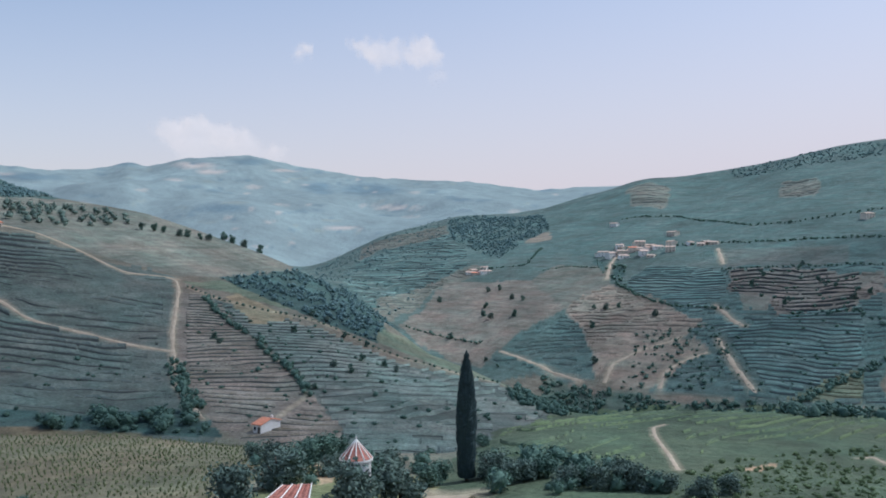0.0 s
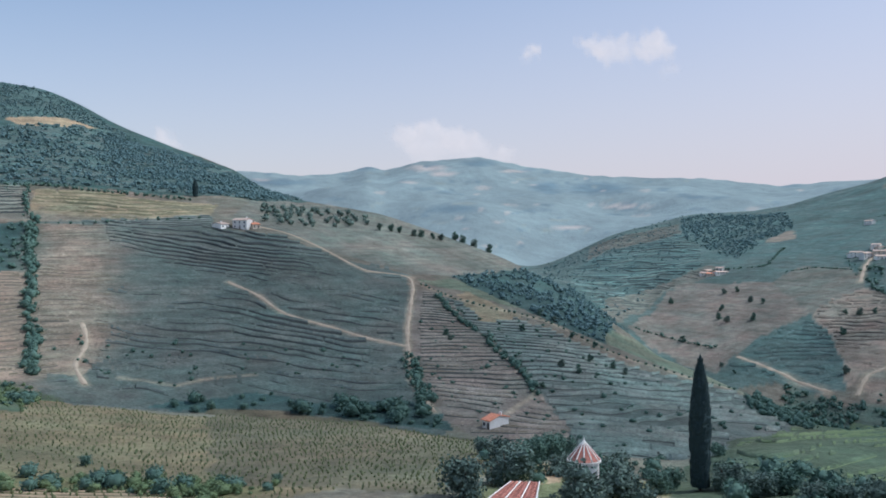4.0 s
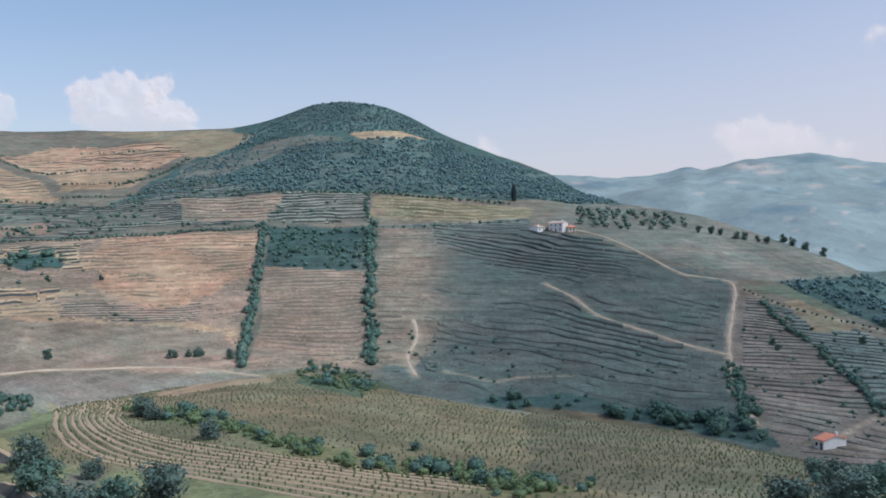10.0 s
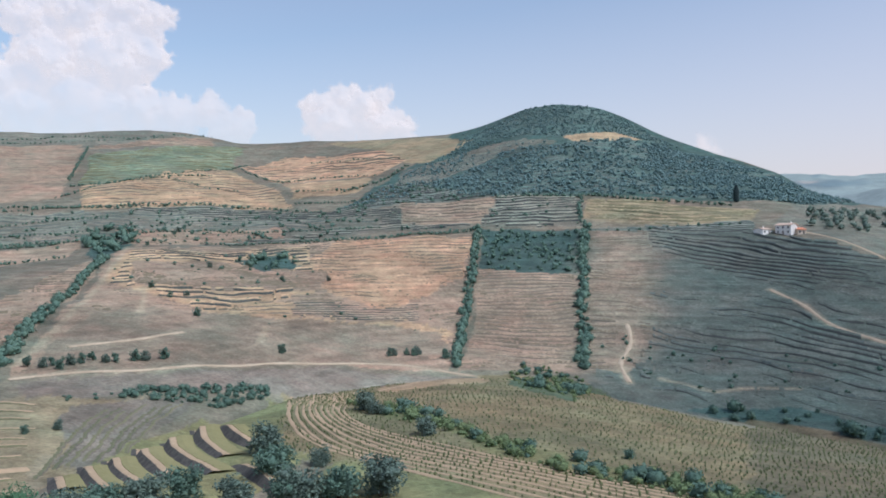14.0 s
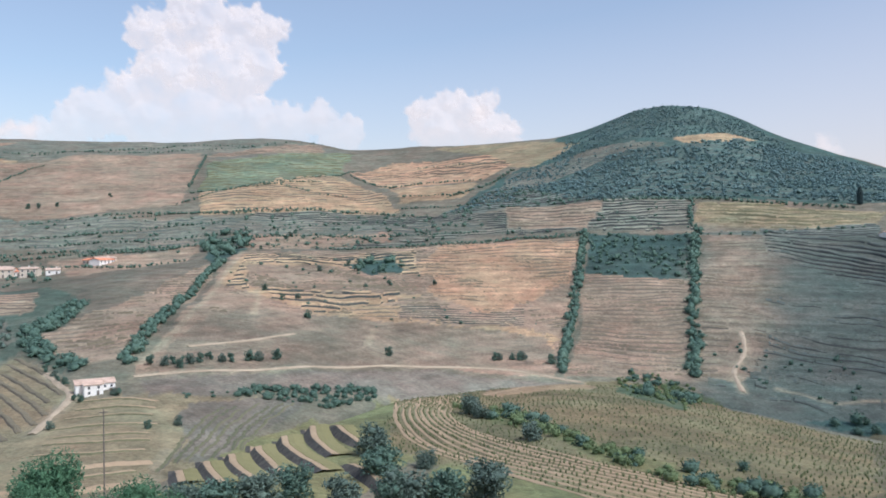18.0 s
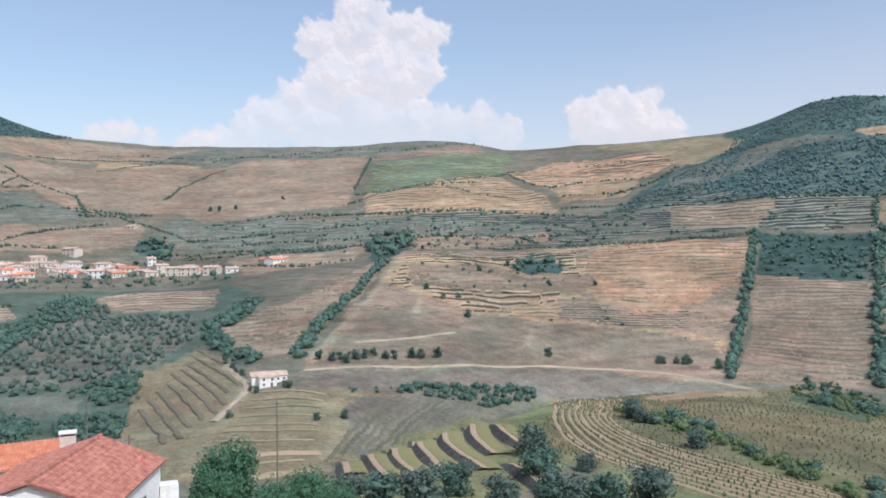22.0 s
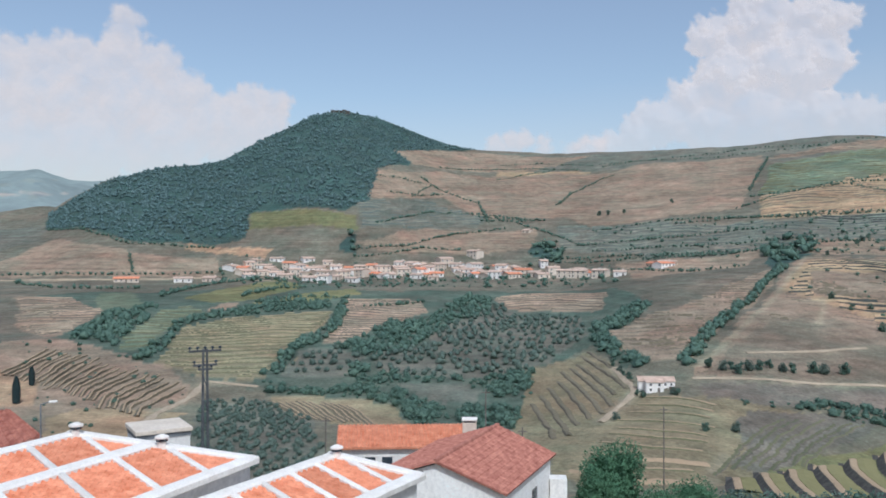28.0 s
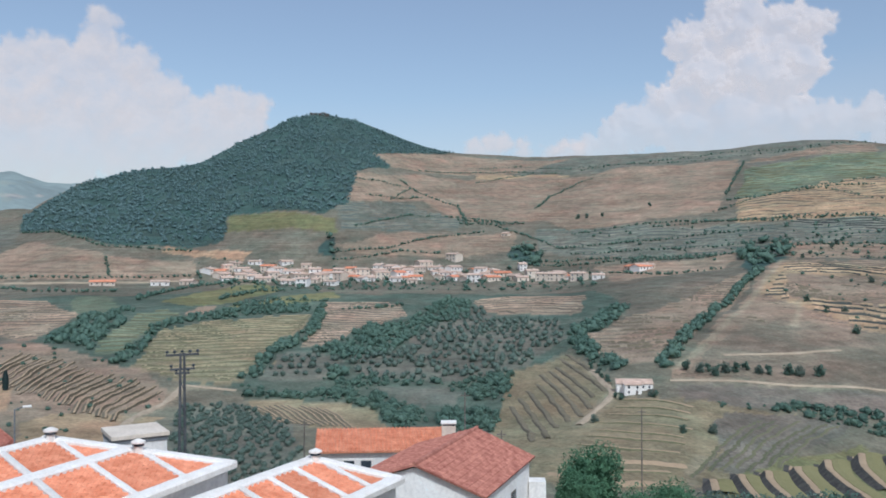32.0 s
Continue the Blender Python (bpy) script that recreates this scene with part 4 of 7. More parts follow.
def grid_mesh(name, R, Z, azs, mat_, colours=None):
    a = np.radians(azs)[None, :]
    V = np.stack([-R * np.sin(a), R * np.cos(a), Z + EYE], -1).reshape(-1, 3)
    n, m = R.shape
    i, j = np.meshgrid(np.arange(n - 1), np.arange(m), indexing="ij")
    j2 = (j + 1) % m
    F = np.stack([(i + 1) * m + j, (i + 1) * m + j2, i * m + j2, i * m + j], -1).reshape(-1, 4)
    me = mesh_from(name, V, F, [mat_])
    if colours is not None:
        at = me.color_attributes.new("soil", "FLOAT_COLOR", "POINT")
        at.data.foreach_set("color", np.concatenate([colours.reshape(-1, 3), np.ones((n * m, 1))], 1).ravel())
    return me


# tracks are worn into the plots
CLEAR = np.zeros((GRID_R.shape[0], NV), bool)
for line, width in ROADS:
    for (x0, y0), (x1, y1) in zip(line, line[1:]):
        w = window([(x0, y0), (x1, y1)])
        px, py = FX[w], FY[w]
        d = np.hypot(x1 - x0, y1 - y0) + 1e-6
        s = np.clip(((px - x0) * (x1 - x0) + (py - y0) * (y1 - y0)) / d ** 2, 0, 1)
        off = np.hypot(px - x0 - s * (x1 - x0), py - y0 - s * (y1 - y0))
        CLEAR[w] |= off < 0.75 * max(width, 1.6) + 3.0
        k = np.clip(1.4 - off / (0.75 * max(width, 1)), 0, 1)[..., None] * 0.6
        SOIL[:, :NV][w] = SOIL[:, :NV][w] * (1 - k) + np.array((.46, .37, .25)) * k

# the dry plot passes softly into the scrubby hill beside it
w = window([(-385, 445), (-300, 470), (-185, 255), (-245, 225)])
m = (inside([(-385, 445), (-300, 470), (-185, 255), (-245, 225)], FX[w], FY[w]) & ~CLEAR[w])[..., None]
for _ in range(60):
    c = SOIL[:, :NV][w]
    c = np.where(m, (c + np.roll(c, 1, 1) + np.roll(c, -1, 1)) / 3, c)
    SOIL[:, :NV][w] = c

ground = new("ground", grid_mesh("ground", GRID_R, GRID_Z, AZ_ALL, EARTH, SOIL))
tagged(ground, "dry hillsides of brown and green vineyard plots", "ground", kind="structure")

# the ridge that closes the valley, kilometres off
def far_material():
    m, n, l, b = material("far_hillside_haze_glow", 1.0, spec=0.0)
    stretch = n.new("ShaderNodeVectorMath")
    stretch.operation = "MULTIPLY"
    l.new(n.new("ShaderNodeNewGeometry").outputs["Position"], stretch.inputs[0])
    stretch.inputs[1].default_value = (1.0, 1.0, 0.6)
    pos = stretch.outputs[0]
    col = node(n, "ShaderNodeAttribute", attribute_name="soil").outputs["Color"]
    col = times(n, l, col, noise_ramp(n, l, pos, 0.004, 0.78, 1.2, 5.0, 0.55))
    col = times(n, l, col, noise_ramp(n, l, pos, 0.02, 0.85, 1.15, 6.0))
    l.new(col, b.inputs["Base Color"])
    # a faint bluish glow stands in for the haze before the ridge
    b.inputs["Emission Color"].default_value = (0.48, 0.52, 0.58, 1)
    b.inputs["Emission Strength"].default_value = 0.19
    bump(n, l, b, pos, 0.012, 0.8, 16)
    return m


fr = np.linspace(0, 1, 80)[:, None]
rb, zb = GRID_R[-1:], GRID_Z[-1:]
rf = np.full_like(rb, 3600.0)
zf = rise(FAR, rf, AZ_ALL, 0.35)
RB, ZB = rb + (rf - rb) * fr, zb + (zf - zb) * fr
bx, by = -RB * np.sin(np.radians(AZ_ALL)), RB * np.cos(np.radians(AZ_ALL))
ZB = ZB + np.sin(fr * np.pi) * (34 * fold(bx, by, 900, 31) + 13 * fold(bx, by, 330, 32)) + fr * 3 * fold(bx, by, 90, 33)
RB, ZB = np.concatenate([RB, rf + 900]), np.concatenate([ZB, zf - 260])
bx, by = -RB * np.sin(np.radians(AZ_ALL)), RB * np.cos(np.radians(AZ_ALL))
# plots, woods and pale terraces on the ridge: bearing, rise, half width and half height in degrees
far_rng = np.random.RandomState(17)
FAR_SOIL = np.empty((*RB.shape, 3))
# blue-grey base tone: distance haze put into the ridge's colour
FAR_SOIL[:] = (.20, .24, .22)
far_el = np.degrees(np.arctan2(ZB, RB))
warp_a, warp_e = AZ_ALL[None, :] + 0.25 * fold(bx[:1], by[:1], 260, 71), far_el + 0.05 * fold(AZ_ALL[None, :] * 40, far_el * 90, 40, 72)
patches = [(20.4, 4.3, 1.2, 0.45, "far_wood"), (12.9, 4.45, 1.6, 0.3, "far_wood"), (5.1, 2.7, 3.0, 0.55, "far_wood"), (8.6, 2.8, 1.2, 0.5, "far_wood"), (26, 3.2, 3, 0.3, "far_wood"), (14.5, 1.4, 2.2, 0.4, "far_wood"),
           (16.3, 4.15, 1.7, 0.28, "far_pale"), (15.2, 3.75, 1.2, 0.2, "far_pale"), (17.5, 3.2, 0.8, 0.12, "far_pale"), (3.2, 1.5, 2.2, 0.2, "far_pale"), (10.5, 3.9, 1.2, 0.12, "far_pale"), (7, 0.1, 1.5, 0.14, "far_pale")]
for _ in range(420):
    az = far_rng.choice([-10, 112]) + far_rng.rand() * 40
    patches.append((az, -1.5 + 6 * far_rng.rand(), 0.25 + 0.9 * far_rng.rand() ** 2, 0.05 + 0.13 * far_rng.rand(), far_rng.choice(["far_wood", "far_wood", "far_plot", "far_pale"])))
for az, el, half_w, half_h, kind in patches:
    k = np.clip(1.6 - 1.6 * np.hypot((warp_a - az) / half_w, (warp_e - el) / half_h), 0, 1)[..., None] * (0.85 if half_w > 1 else 0.6)
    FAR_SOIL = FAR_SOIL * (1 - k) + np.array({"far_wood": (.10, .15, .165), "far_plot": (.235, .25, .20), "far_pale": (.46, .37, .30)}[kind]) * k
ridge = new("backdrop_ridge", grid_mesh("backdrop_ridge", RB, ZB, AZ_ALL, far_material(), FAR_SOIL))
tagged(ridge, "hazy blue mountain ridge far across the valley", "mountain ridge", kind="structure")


# ---- tracks ----
def ribbon(line, width, lift=0.08, step=3.0):
    """A strip along a line of the plan, draped over the ground."""
    pts = []
    for (x0, y0), (x1, y1) in zip(line, line[1:]):
        n = max(1, int(math.hypot(x1 - x0, y1 - y0) / step))
        pts += [(x0 + (x1 - x0) * k / n, y0 + (y1 - y0) * k / n) for k in range(n)]
    pts.append(line[-1])
    p = np.array(pts, float)
    for _ in range(6):
        p[1:-1] = 0.5 * p[1:-1] + 0.25 * (p[2:] + p[:-2])
    t = np.gradient(p, axis=0)
    t /= np.linalg.norm(t, axis=1)[:, None] + 1e-9
    side = np.stack([-t[:, 1], t[:, 0]], 1)
    wv = width * (0.5 + 0.12 * np.sin(np.arange(len(p)) * 0.9) + 0.08 * np.sin(np.arange(len(p)) * 2.3))
    cols = [p + side * (wv * k)[:, None] for k in (-1, -0.35, 0.35, 1)]
    V = [np.column_stack([c, ground_z(c[:, 0], c[:, 1]) + lift * e]) for c, e in zip(cols, (0.2, 1, 1, 0.2))]
    n = len(p)
    F = [(a * n + i, a * n + i + 1, (a + 1) * n + i + 1, (a + 1) * n + i) for a in range(3) for i in range(n - 1)]
    return np.concatenate(V), F


for line, width in ROADS:
    if 1 < width < 2.6:
        continue
    V, F = ribbon(line, width * 0.65, 0.35 if width > 1 else 0.06, 3.0 if width > 1 else 0.5)
    tagged(new("road", mesh_from("road", V, F, [TRACK])), "pale dusty farm track between the vineyard plots", "road", kind="structure")


# ---- rows of vines and terrace banks that follow the slope ----
def slope_rows(step, bank, w, m, rng, tall, lean, dry, broken=0.55):
    """Terraces along the slope: a rough riser, a tread of bare earth behind it and a broken row of vines on the tread."""
    R, Z, A = FINE_R[w], FINE_Z[w], np.radians(AZ_VIEW[w[1]])
    lean = 0.06 * (rng.rand() - 0.5) if lean is None else lean
    S = Z + 0.15 * R + lean * R * np.sin(A - A.mean())
    S = S + 1.1 * step * fold(R * np.sin(A), R * np.cos(A), 80, 77) + 0.3 * step * fold(R * np.sin(A), R * np.cos(A), 30, 79) + 0.12 * step * fold(R * np.sin(A), R * np.cos(A), 17, 78)
    soil = SOIL[:, :NV][w]
    m = m & ~CLEAR[w]
    if not m.any():
        return None
    lo, hi = S[m].min(), S[m].max()
    step = max(step * 1.2, (hi - lo) / 110)
    V, F, M, C = [], [], [], []
    base, n, c = 0, len(A), np.arange(len(A))
    far = R[m].mean() > 620
    tread = 1.02 if dry else 1.15
    for L in np.arange(lo + rng.rand() * step, hi, step):
        L = L + 0.3 * step * (rng.rand() - 0.5)
        up = (S[:-1] <= L) & (S[1:] > L) & m[:-1]
        has = up.any(axis=0)
        if has.sum() < 3:
            continue
        i = up.argmax(axis=0)
        z0, z1, r0, r1 = Z[i, c], Z[i + 1, c], R[i, c], R[i + 1, c]
        s = np.clip((L - S[i, c]) / np.maximum(S[i + 1, c] - S[i, c], 1e-3), 0, 1)
        r, z = r0 + (r1 - r0) * s, z0 + (z1 - z0) * s
        slope = np.clip((z1 - z0) / np.maximum(r1 - r0, 1e-3), 0.06, 0.8)
        x, y = r * np.sin(A), r * np.cos(A)
        run = np.minimum(step / (slope + 0.15), 14.0)
        wave = np.clip((1.0 if bank else 0.5) + 0.42 * fold(x, y, 19, 41) + (0.25 if bank else broken) * fold(x, y, 85, 47) + 0.3 * (rng.rand(n) - 0.5), 0.1, 1.7)
        h = np.clip((0.36 if broken < 0.6 else 0.4, 0.5, 0.55)[bank] * slope * run * wave, (0.1, 0.25, 0.32)[bank], np.clip(r * 0.0032, 0.5, 2.0))
        back = 0.92 * run
        vr = r + np.minimum(back * 0.25, 1.2)
        vw = 0.3 + 0.25 * rng.rand(n)
        vh = tall * (0.35 + 1.1 * rng.rand(n)) * np.clip(0.65 + 0.8 * fold(x, y, 31, 43), 0, 1.4)
        rows = [(r - 0.25, z - 0.35), (r + 0.08, z + h), (r + back, z + slope * back + 0.02)]
        if not far:
            rows += [(vr - vw, z + h - 0.05), (vr, z + h + vh), (vr + vw, z + h - 0.05)]
        k = len(rows)
        V.append(np.stack([np.stack([-q * np.sin(A), q * np.cos(A), zz + EYE], -1) for q, zz in rows], 1).reshape(-1, 3))
        # bank treads lightened in colour, for the contrast of lit edge and shaded riser
        C.append(np.repeat(soil[i, c] * ((1.6 if bank == 1 and not dry else 1.25 if bank else tread) + 0.25 * (rng.rand(n, 1) - 0.5)), k, axis=0))
        ok = has[:-1] & has[1:] & (np.abs(np.diff(r)) < 3 + 0.012 * r[:-1]) & (rng.rand(n - 1) > 0.02) & (wave[:-1] > 0.2)
        j = np.where(ok)[0] * k + base
        for q, mat_ in ((0, 0), (1, 1)):
            F.append(np.stack([j + q, j + k + q, j + k + 1 + q, j + 1 + q], -1))
            M.append(np.full(len(j), mat_))
        if not far:
            j = np.where(ok & (vh[:-1] > 0.16 * tall + 0.1) & (rng.rand(n - 1) > 0.18))[0] * k + base
            for q in (3, 4):
                F.append(np.stack([j + q, j + k + q, j + k + 1 + q, j + 1 + q], -1))
                M.append(np.full(len(j), 2))
        base += k * n
    if not F:
        return None
    return np.concatenate(V), np.concatenate(F), np.concatenate(M), np.concatenate(C)


rng = np.random.RandomState(4)
for soil, number, step, bank, w, m, lean in ROW_JOBS:
    m = m & (FIELD_NO[w] == number)
    got = slope_rows(step, bank, w, m, rng, 0.3 if bank or soil == "meadow" else 0.55 if soil in DRY else 0.75, lean, soil in DRY, 0.95 if soil == "sage" else 0.55) if m.any() else None
    if got:
        V, F, M, C = got
        used, inv = np.unique(F.ravel(), return_inverse=True)
        dry = soil in DRY
        # DARK_BANK carries the risers' shade in its colour; the hazy spur stays paler
        riser = DARK_BANK if soil == "sage" or bank == 1 and soil != "hazy_green" else BANK if dry else LEAF_SCRUB if soil == "meadow" else GRASS_BANK if soil in ("green", "grass", "stubble") else DARK_ROWS
        vine = DRY_VINE if dry else DARK_ROWS if soil in ("sage", "hazy_green") else LEAF_SCRUB if soil == "meadow" else LEAF_VINE
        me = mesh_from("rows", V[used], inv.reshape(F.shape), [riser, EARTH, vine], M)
        at = me.color_attributes.new("soil", "FLOAT_COLOR", "POINT")
        at.data.foreach_set("color", np.concatenate([C[used], np.ones((len(used), 1))], 1).ravel())
        ob = new("terrace_banks" if bank else "vine_rows", me)
        tagged(ob, "scrubby dark banks of old vine terraces following the slope" if bank else "low vine rows on narrow terraces along the slope", "vineyard", kind="stuff")


# ---- woods, groves and hedgerows ----
def blob(sub, seed, rough=0.3, squash=0.85):
    """An uneven clump of foliage about one metre across, its foot at zero."""
    bm = bmesh.new()
    bmesh.ops.create_icosphere(bm, subdivisions=max(sub, 1), radius=0.5)
    off = Vector((seed * 7.3, seed * 3.1, seed * 1.7))
    for v in bm.verts:
        k = 1 + rough * 1.5 * noise.noise(v.co * 3.1 + off) + rough * 1.3 * noise.noise(v.co * 8 + off)
        v.co = Vector((v.co.x * k, v.co.y * k, (v.co.z * k) * squash + 0.40))
    bm.verts.index_update()
    out = np.array([v.co[:] for v in bm.verts]), np.array([[v.index for v in f.verts] for f in bm.faces])
    bm.free()
    return out


def spray(sub, seed, leaves, leaf):
    """An uneven small tree about one metre across: a loose heart and sprays of leaves round it."""
    v, f = blob(sub, seed, 0.55)
    rnd = np.random.RandomState(seed)
    v = (v - (0, 0, 0.42)) * (0.74, 0.74, 0.8) + (0, 0, 0.42)
    d = rnd.randn(leaves, 3)
    d /= np.linalg.norm(d, axis=1)[:, None]
    c = d * (0.26 + 0.27 * rnd.rand(leaves, 1)) * (1, 1, 0.85) + (0, 0, 0.42)
    a, b = rnd.randn(leaves, 3), rnd.randn(leaves, 3)
    a, b = leaf * a / np.linalg.norm(a, axis=1)[:, None], 0.7 * leaf * b / np.linalg.norm(b, axis=1)[:, None]
    tri = np.stack([c - a, c + a, c + b * 1.6], 1).reshape(-1, 3)
    return np.concatenate([v, tri]), np.concatenate([f, np.arange(3 * leaves).reshape(-1, 3) + len(v)])


BLOBS_TINY = [spray(1, k + 20, 14, 0.2) for k in range(5)]
BLOBS_FAR = [spray(1, k, 48, 0.15) for k in range(5)]
BLOBS_NEAR = [spray(1, k + 9, 130, 0.11) for k in range(5)]


def scatter(name, x, y, wide, high, mat_, label, category, near=False, rng=rng):
    """Many clumps joined into one piece of stuff."""
    if len(x) == 0:
        return
    z = ground_z(x, y)
    V, F, base = [], [], 0
    protos = BLOBS_NEAR if near else BLOBS_FAR if np.hypot(x, y).mean() < 480 else BLOBS_TINY
    for i in range(len(x)):
        bv, bf = protos[rng.randint(5)]
        a = rng.rand() * 6.283
        c, s = math.cos(a), math.sin(a)
        k = wide[i]
        V.append(np.stack([x[i] + k * (bv[:, 0] * c - bv[:, 1] * s), y[i] + k * (bv[:, 0] * s + bv[:, 1] * c), z[i] - 0.1 + bv[:, 2] * high[i]], -1))
        F.append(bf + base)
        base += len(bv)
    ob = new(name, mesh_from(name, np.concatenate(V), np.concatenate(F), [mat_]))
    return tagged(ob, label, category, kind="stuff")


def spots(poly, gap, jitter=1.3, regular=False):
    xs, ys = np.array(poly, float).T
    gx, gy = np.meshgrid(np.arange(xs.min(), xs.max() + gap, gap), np.arange(ys.min(), ys.max() + gap, gap))
    j = 0.6 if regular else jitter
    gx, gy = gx.ravel() + gap * j * (rng.rand(gx.size) - 0.5) * (1 if regular else 1.4), gy.ravel() + gap * j * (rng.rand(gx.size) - 0.5) * (1 if regular else 1.4)
    k = inside(poly, gx, gy)
    return gx[k], gy[k]


def contour_spots(poly, climb, gap):
    """Places along the contours of a slope, one line for each climb."""
    w = window(poly)
    R, Z, A = FINE_R[w], FINE_Z[w], np.radians(AZ_VIEW[w[1]])
    S = Z + 0.15 * R + 0.5 * climb * fold(R * np.sin(A), R * np.cos(A), 60, 83)
    m = inside(poly, FX[w], FY[w])
    X, Y = [], []
    for L in np.arange(S[m].min(), S[m].max(), climb):
        up = (S[:-1] <= L) & (S[1:] > L) & m[:-1]
        c = np.where(up.any(axis=0))[0]
        if len(c) < 2:
            continue
        i = up.argmax(axis=0)[c]
        r = R[i, c]
        d = np.concatenate([[0], np.cumsum(np.diff(A[c]) * r[1:])])
        q = np.arange(rng.rand() * gap, d[-1], gap)
        q = q + gap * 0.55 * (rng.rand(len(q)) - 0.5)
        k = np.clip(np.searchsorted(d, q), 0, len(c) - 1)
        a, rr = np.interp(q, d, A[c]), r[k] + 1.5 * climb * (rng.rand(len(q)) - 0.5)
        X.append(-rr * np.sin(a))
        Y.append(rr * np.cos(a))
    return np.concatenate(X), np.concatenate(Y)


def seen_side(x, y):
    """Leaves out what stands on the far, unseen side of a crest."""
    r, az = np.hypot(x, y), np.degrees(np.arctan2(-x, y))
    R7 = np.interp(az, AZ_VIEW, knots(AZ_VIEW)[0][9])
    return (r < R7 + 14) | (az < 12)


for poly, gap, height, bush, keep, leaf in WOODS:
    x, y = spots(poly, gap)
    most = 5200 if np.hypot(x, y).mean() < 480 else 12500
    if len(x) > most:
        k = rng.choice(len(x), most, False)
        x, y = x[k], y[k]
    k = seen_side(x, y) & (rng.rand(len(x)) < keep * (1 + 1.1 * np.minimum(0, 0.12 + fold(x, y, 45, 61))))
    x, y = x[k], y[k]
    h = height * (0.38 + 0.95 * rng.rand(len(x)) ** 1.6)
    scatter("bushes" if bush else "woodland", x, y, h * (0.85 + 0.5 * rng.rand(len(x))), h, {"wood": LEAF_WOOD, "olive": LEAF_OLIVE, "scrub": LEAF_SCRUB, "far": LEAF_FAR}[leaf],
            "dark green scrub and bushes scattered over the hillside" if bush else "dense dark green trees covering the slope", "bushes" if bush else "woodland", near=np.hypot(x, y).mean() < 330 if len(x) else False)
for poly, gap, height, climb in GROVES:
    x, y = contour_spots(poly, climb, gap) if climb else spots(poly, gap, regular=True)
    k = rng.rand(len(x)) > 0.12
    x, y = x[k], y[k]
    h = height * (0.7 + 0.5 * rng.rand(len(x)))
    scatter("olive_grove", x, y, h * (0.9 + 0.3 * rng.rand(len(x))), h, LEAF_OLIVE, "grey-green olive trees planted in open rows", "olive grove", near=np.hypot(x, y).mean() < 330)
for line, width, gap, height in HEDGES:
    pts = []
    for (x0, y0), (x1, y1) in zip(line, line[1:]):
        d = math.hypot(x1 - x0, y1 - y0)
        for s in np.arange(0, d, gap * 0.75):
            u = s / d
            for _ in range(1 + int(width > 5.5)):
                pts.append((x0 + (x1 - x0) * u + (rng.rand() - .5) * width, y0 + (y1 - y0) * u + (rng.rand() - .5) * width))
    p = np.array(pts)
    h = height * (0.5 + 0.7 * rng.rand(len(p)))
    scatter("hedgerow", p[:, 0], p[:, 1], h * (0.8 + 0.4 * rng.rand(len(p))), h, LEAF_WOOD, "dark hedgerow of shrubs and small trees between plots", "hedgerow", near=np.hypot(p[:, 0], p[:, 1]).mean() < 330)


# ---- shapes ----
def box(bm, x0, x1, y0, y1, z0, z1):
    v = [bm.verts.new((x, y, z)) for z in (z0, z1) for y in (y0, y1) for x in (x0, x1)]
    for a in ((0, 2, 3, 1), (4, 5, 7, 6), (0, 1, 5, 4), (2, 6, 7, 3), (0, 4, 6, 2), (1, 3, 7, 5)):
        bm.faces.new([v[i] for i in a])


def box_part(name, mat_, parent, x0, x1, y0, y1, z0, z1, label="", soft=0.0):
    bm = bmesh.new()
    box(bm, x0, x1, y0, y1, z0, z1)
    if soft:
        bmesh.ops.bevel(bm, geom=bm.edges[:], offset=soft, segments=1, affect="EDGES")
    return part(name, bm, mat_, parent, label)


def tube(bm, p, q, r0, r1, sides=8):
    p, q = Vector(p), Vector(q)
    d = (q - p).normalized()
    a = d.orthogonal().normalized()
    b = d.cross(a)
    rings = [[bm.verts.new(c + (a * math.cos(k * 6.2832 / sides) + b * math.sin(k * 6.2832 / sides)) * r) for k in range(sides)] for c, r in ((p, r0), (q, r1))]
    for k in range(sides):
        bm.faces.new((rings[0][k], rings[0][(k + 1) % sides], rings[1][(k + 1) % sides], rings[1][k]))
    bm.faces.new(rings[0][::-1])
    bm.faces.new(rings[1])


def tiles(bm, a, b, c, d, thick=0.12, wave=0.23, course=0.38, height=0.06):
    """Clay tiles over the plane a, b (ridge), c, d (eave, under b and a): barrels down the slope, laid in courses."""
    a, b, c, d = (Vector(p) for p in (a, b, c, d))
    n = (b - a).cross(d - a).normalized()
    if n.z < 0:
        n = -n
    nu = max(4, int((b - a).length / wave) * 3)
    nv = max(2, int((d - a).length / course))
    rows = []
    for j in range(nv):
        for e, lift in ((0.0, 0.0), (0.97, 0.045)):
            v = (j + e) / nv
            l, r = a.lerp(d, v), b.lerp(c, v)
            rows.append([bm.verts.new(l.lerp(r, i / nu) + n * (thick + lift + height * math.sin(i * 2.0944) + 0.012 * noise.noise((i * .37, j * 1.7, 0)))) for i in range(nu + 1)])
    for p, q in zip(rows, rows[1:]):
        for i in range(nu):
            bm.faces.new((p[i], p[i + 1], q[i + 1], q[i]))
    low = [bm.verts.new(p) for p in (a, b, c, d)]
    bm.faces.new(low)
    for edge, (p, q) in ((rows[-1], (low[3], low[2])), (rows[0], (low[0], low[1]))):
        bm.faces.new([p, *edge, q])
    bm.faces.new([low[0], *[r[0] for r in rows], low[3]])
    bm.faces.new([low[1], *[r[-1] for r in rows], low[2]])
    bmesh.ops.recalc_face_normals(bm, faces=bm.faces[:])


def at_ground(x, y):
    return float(ground_z(x, y)[0])


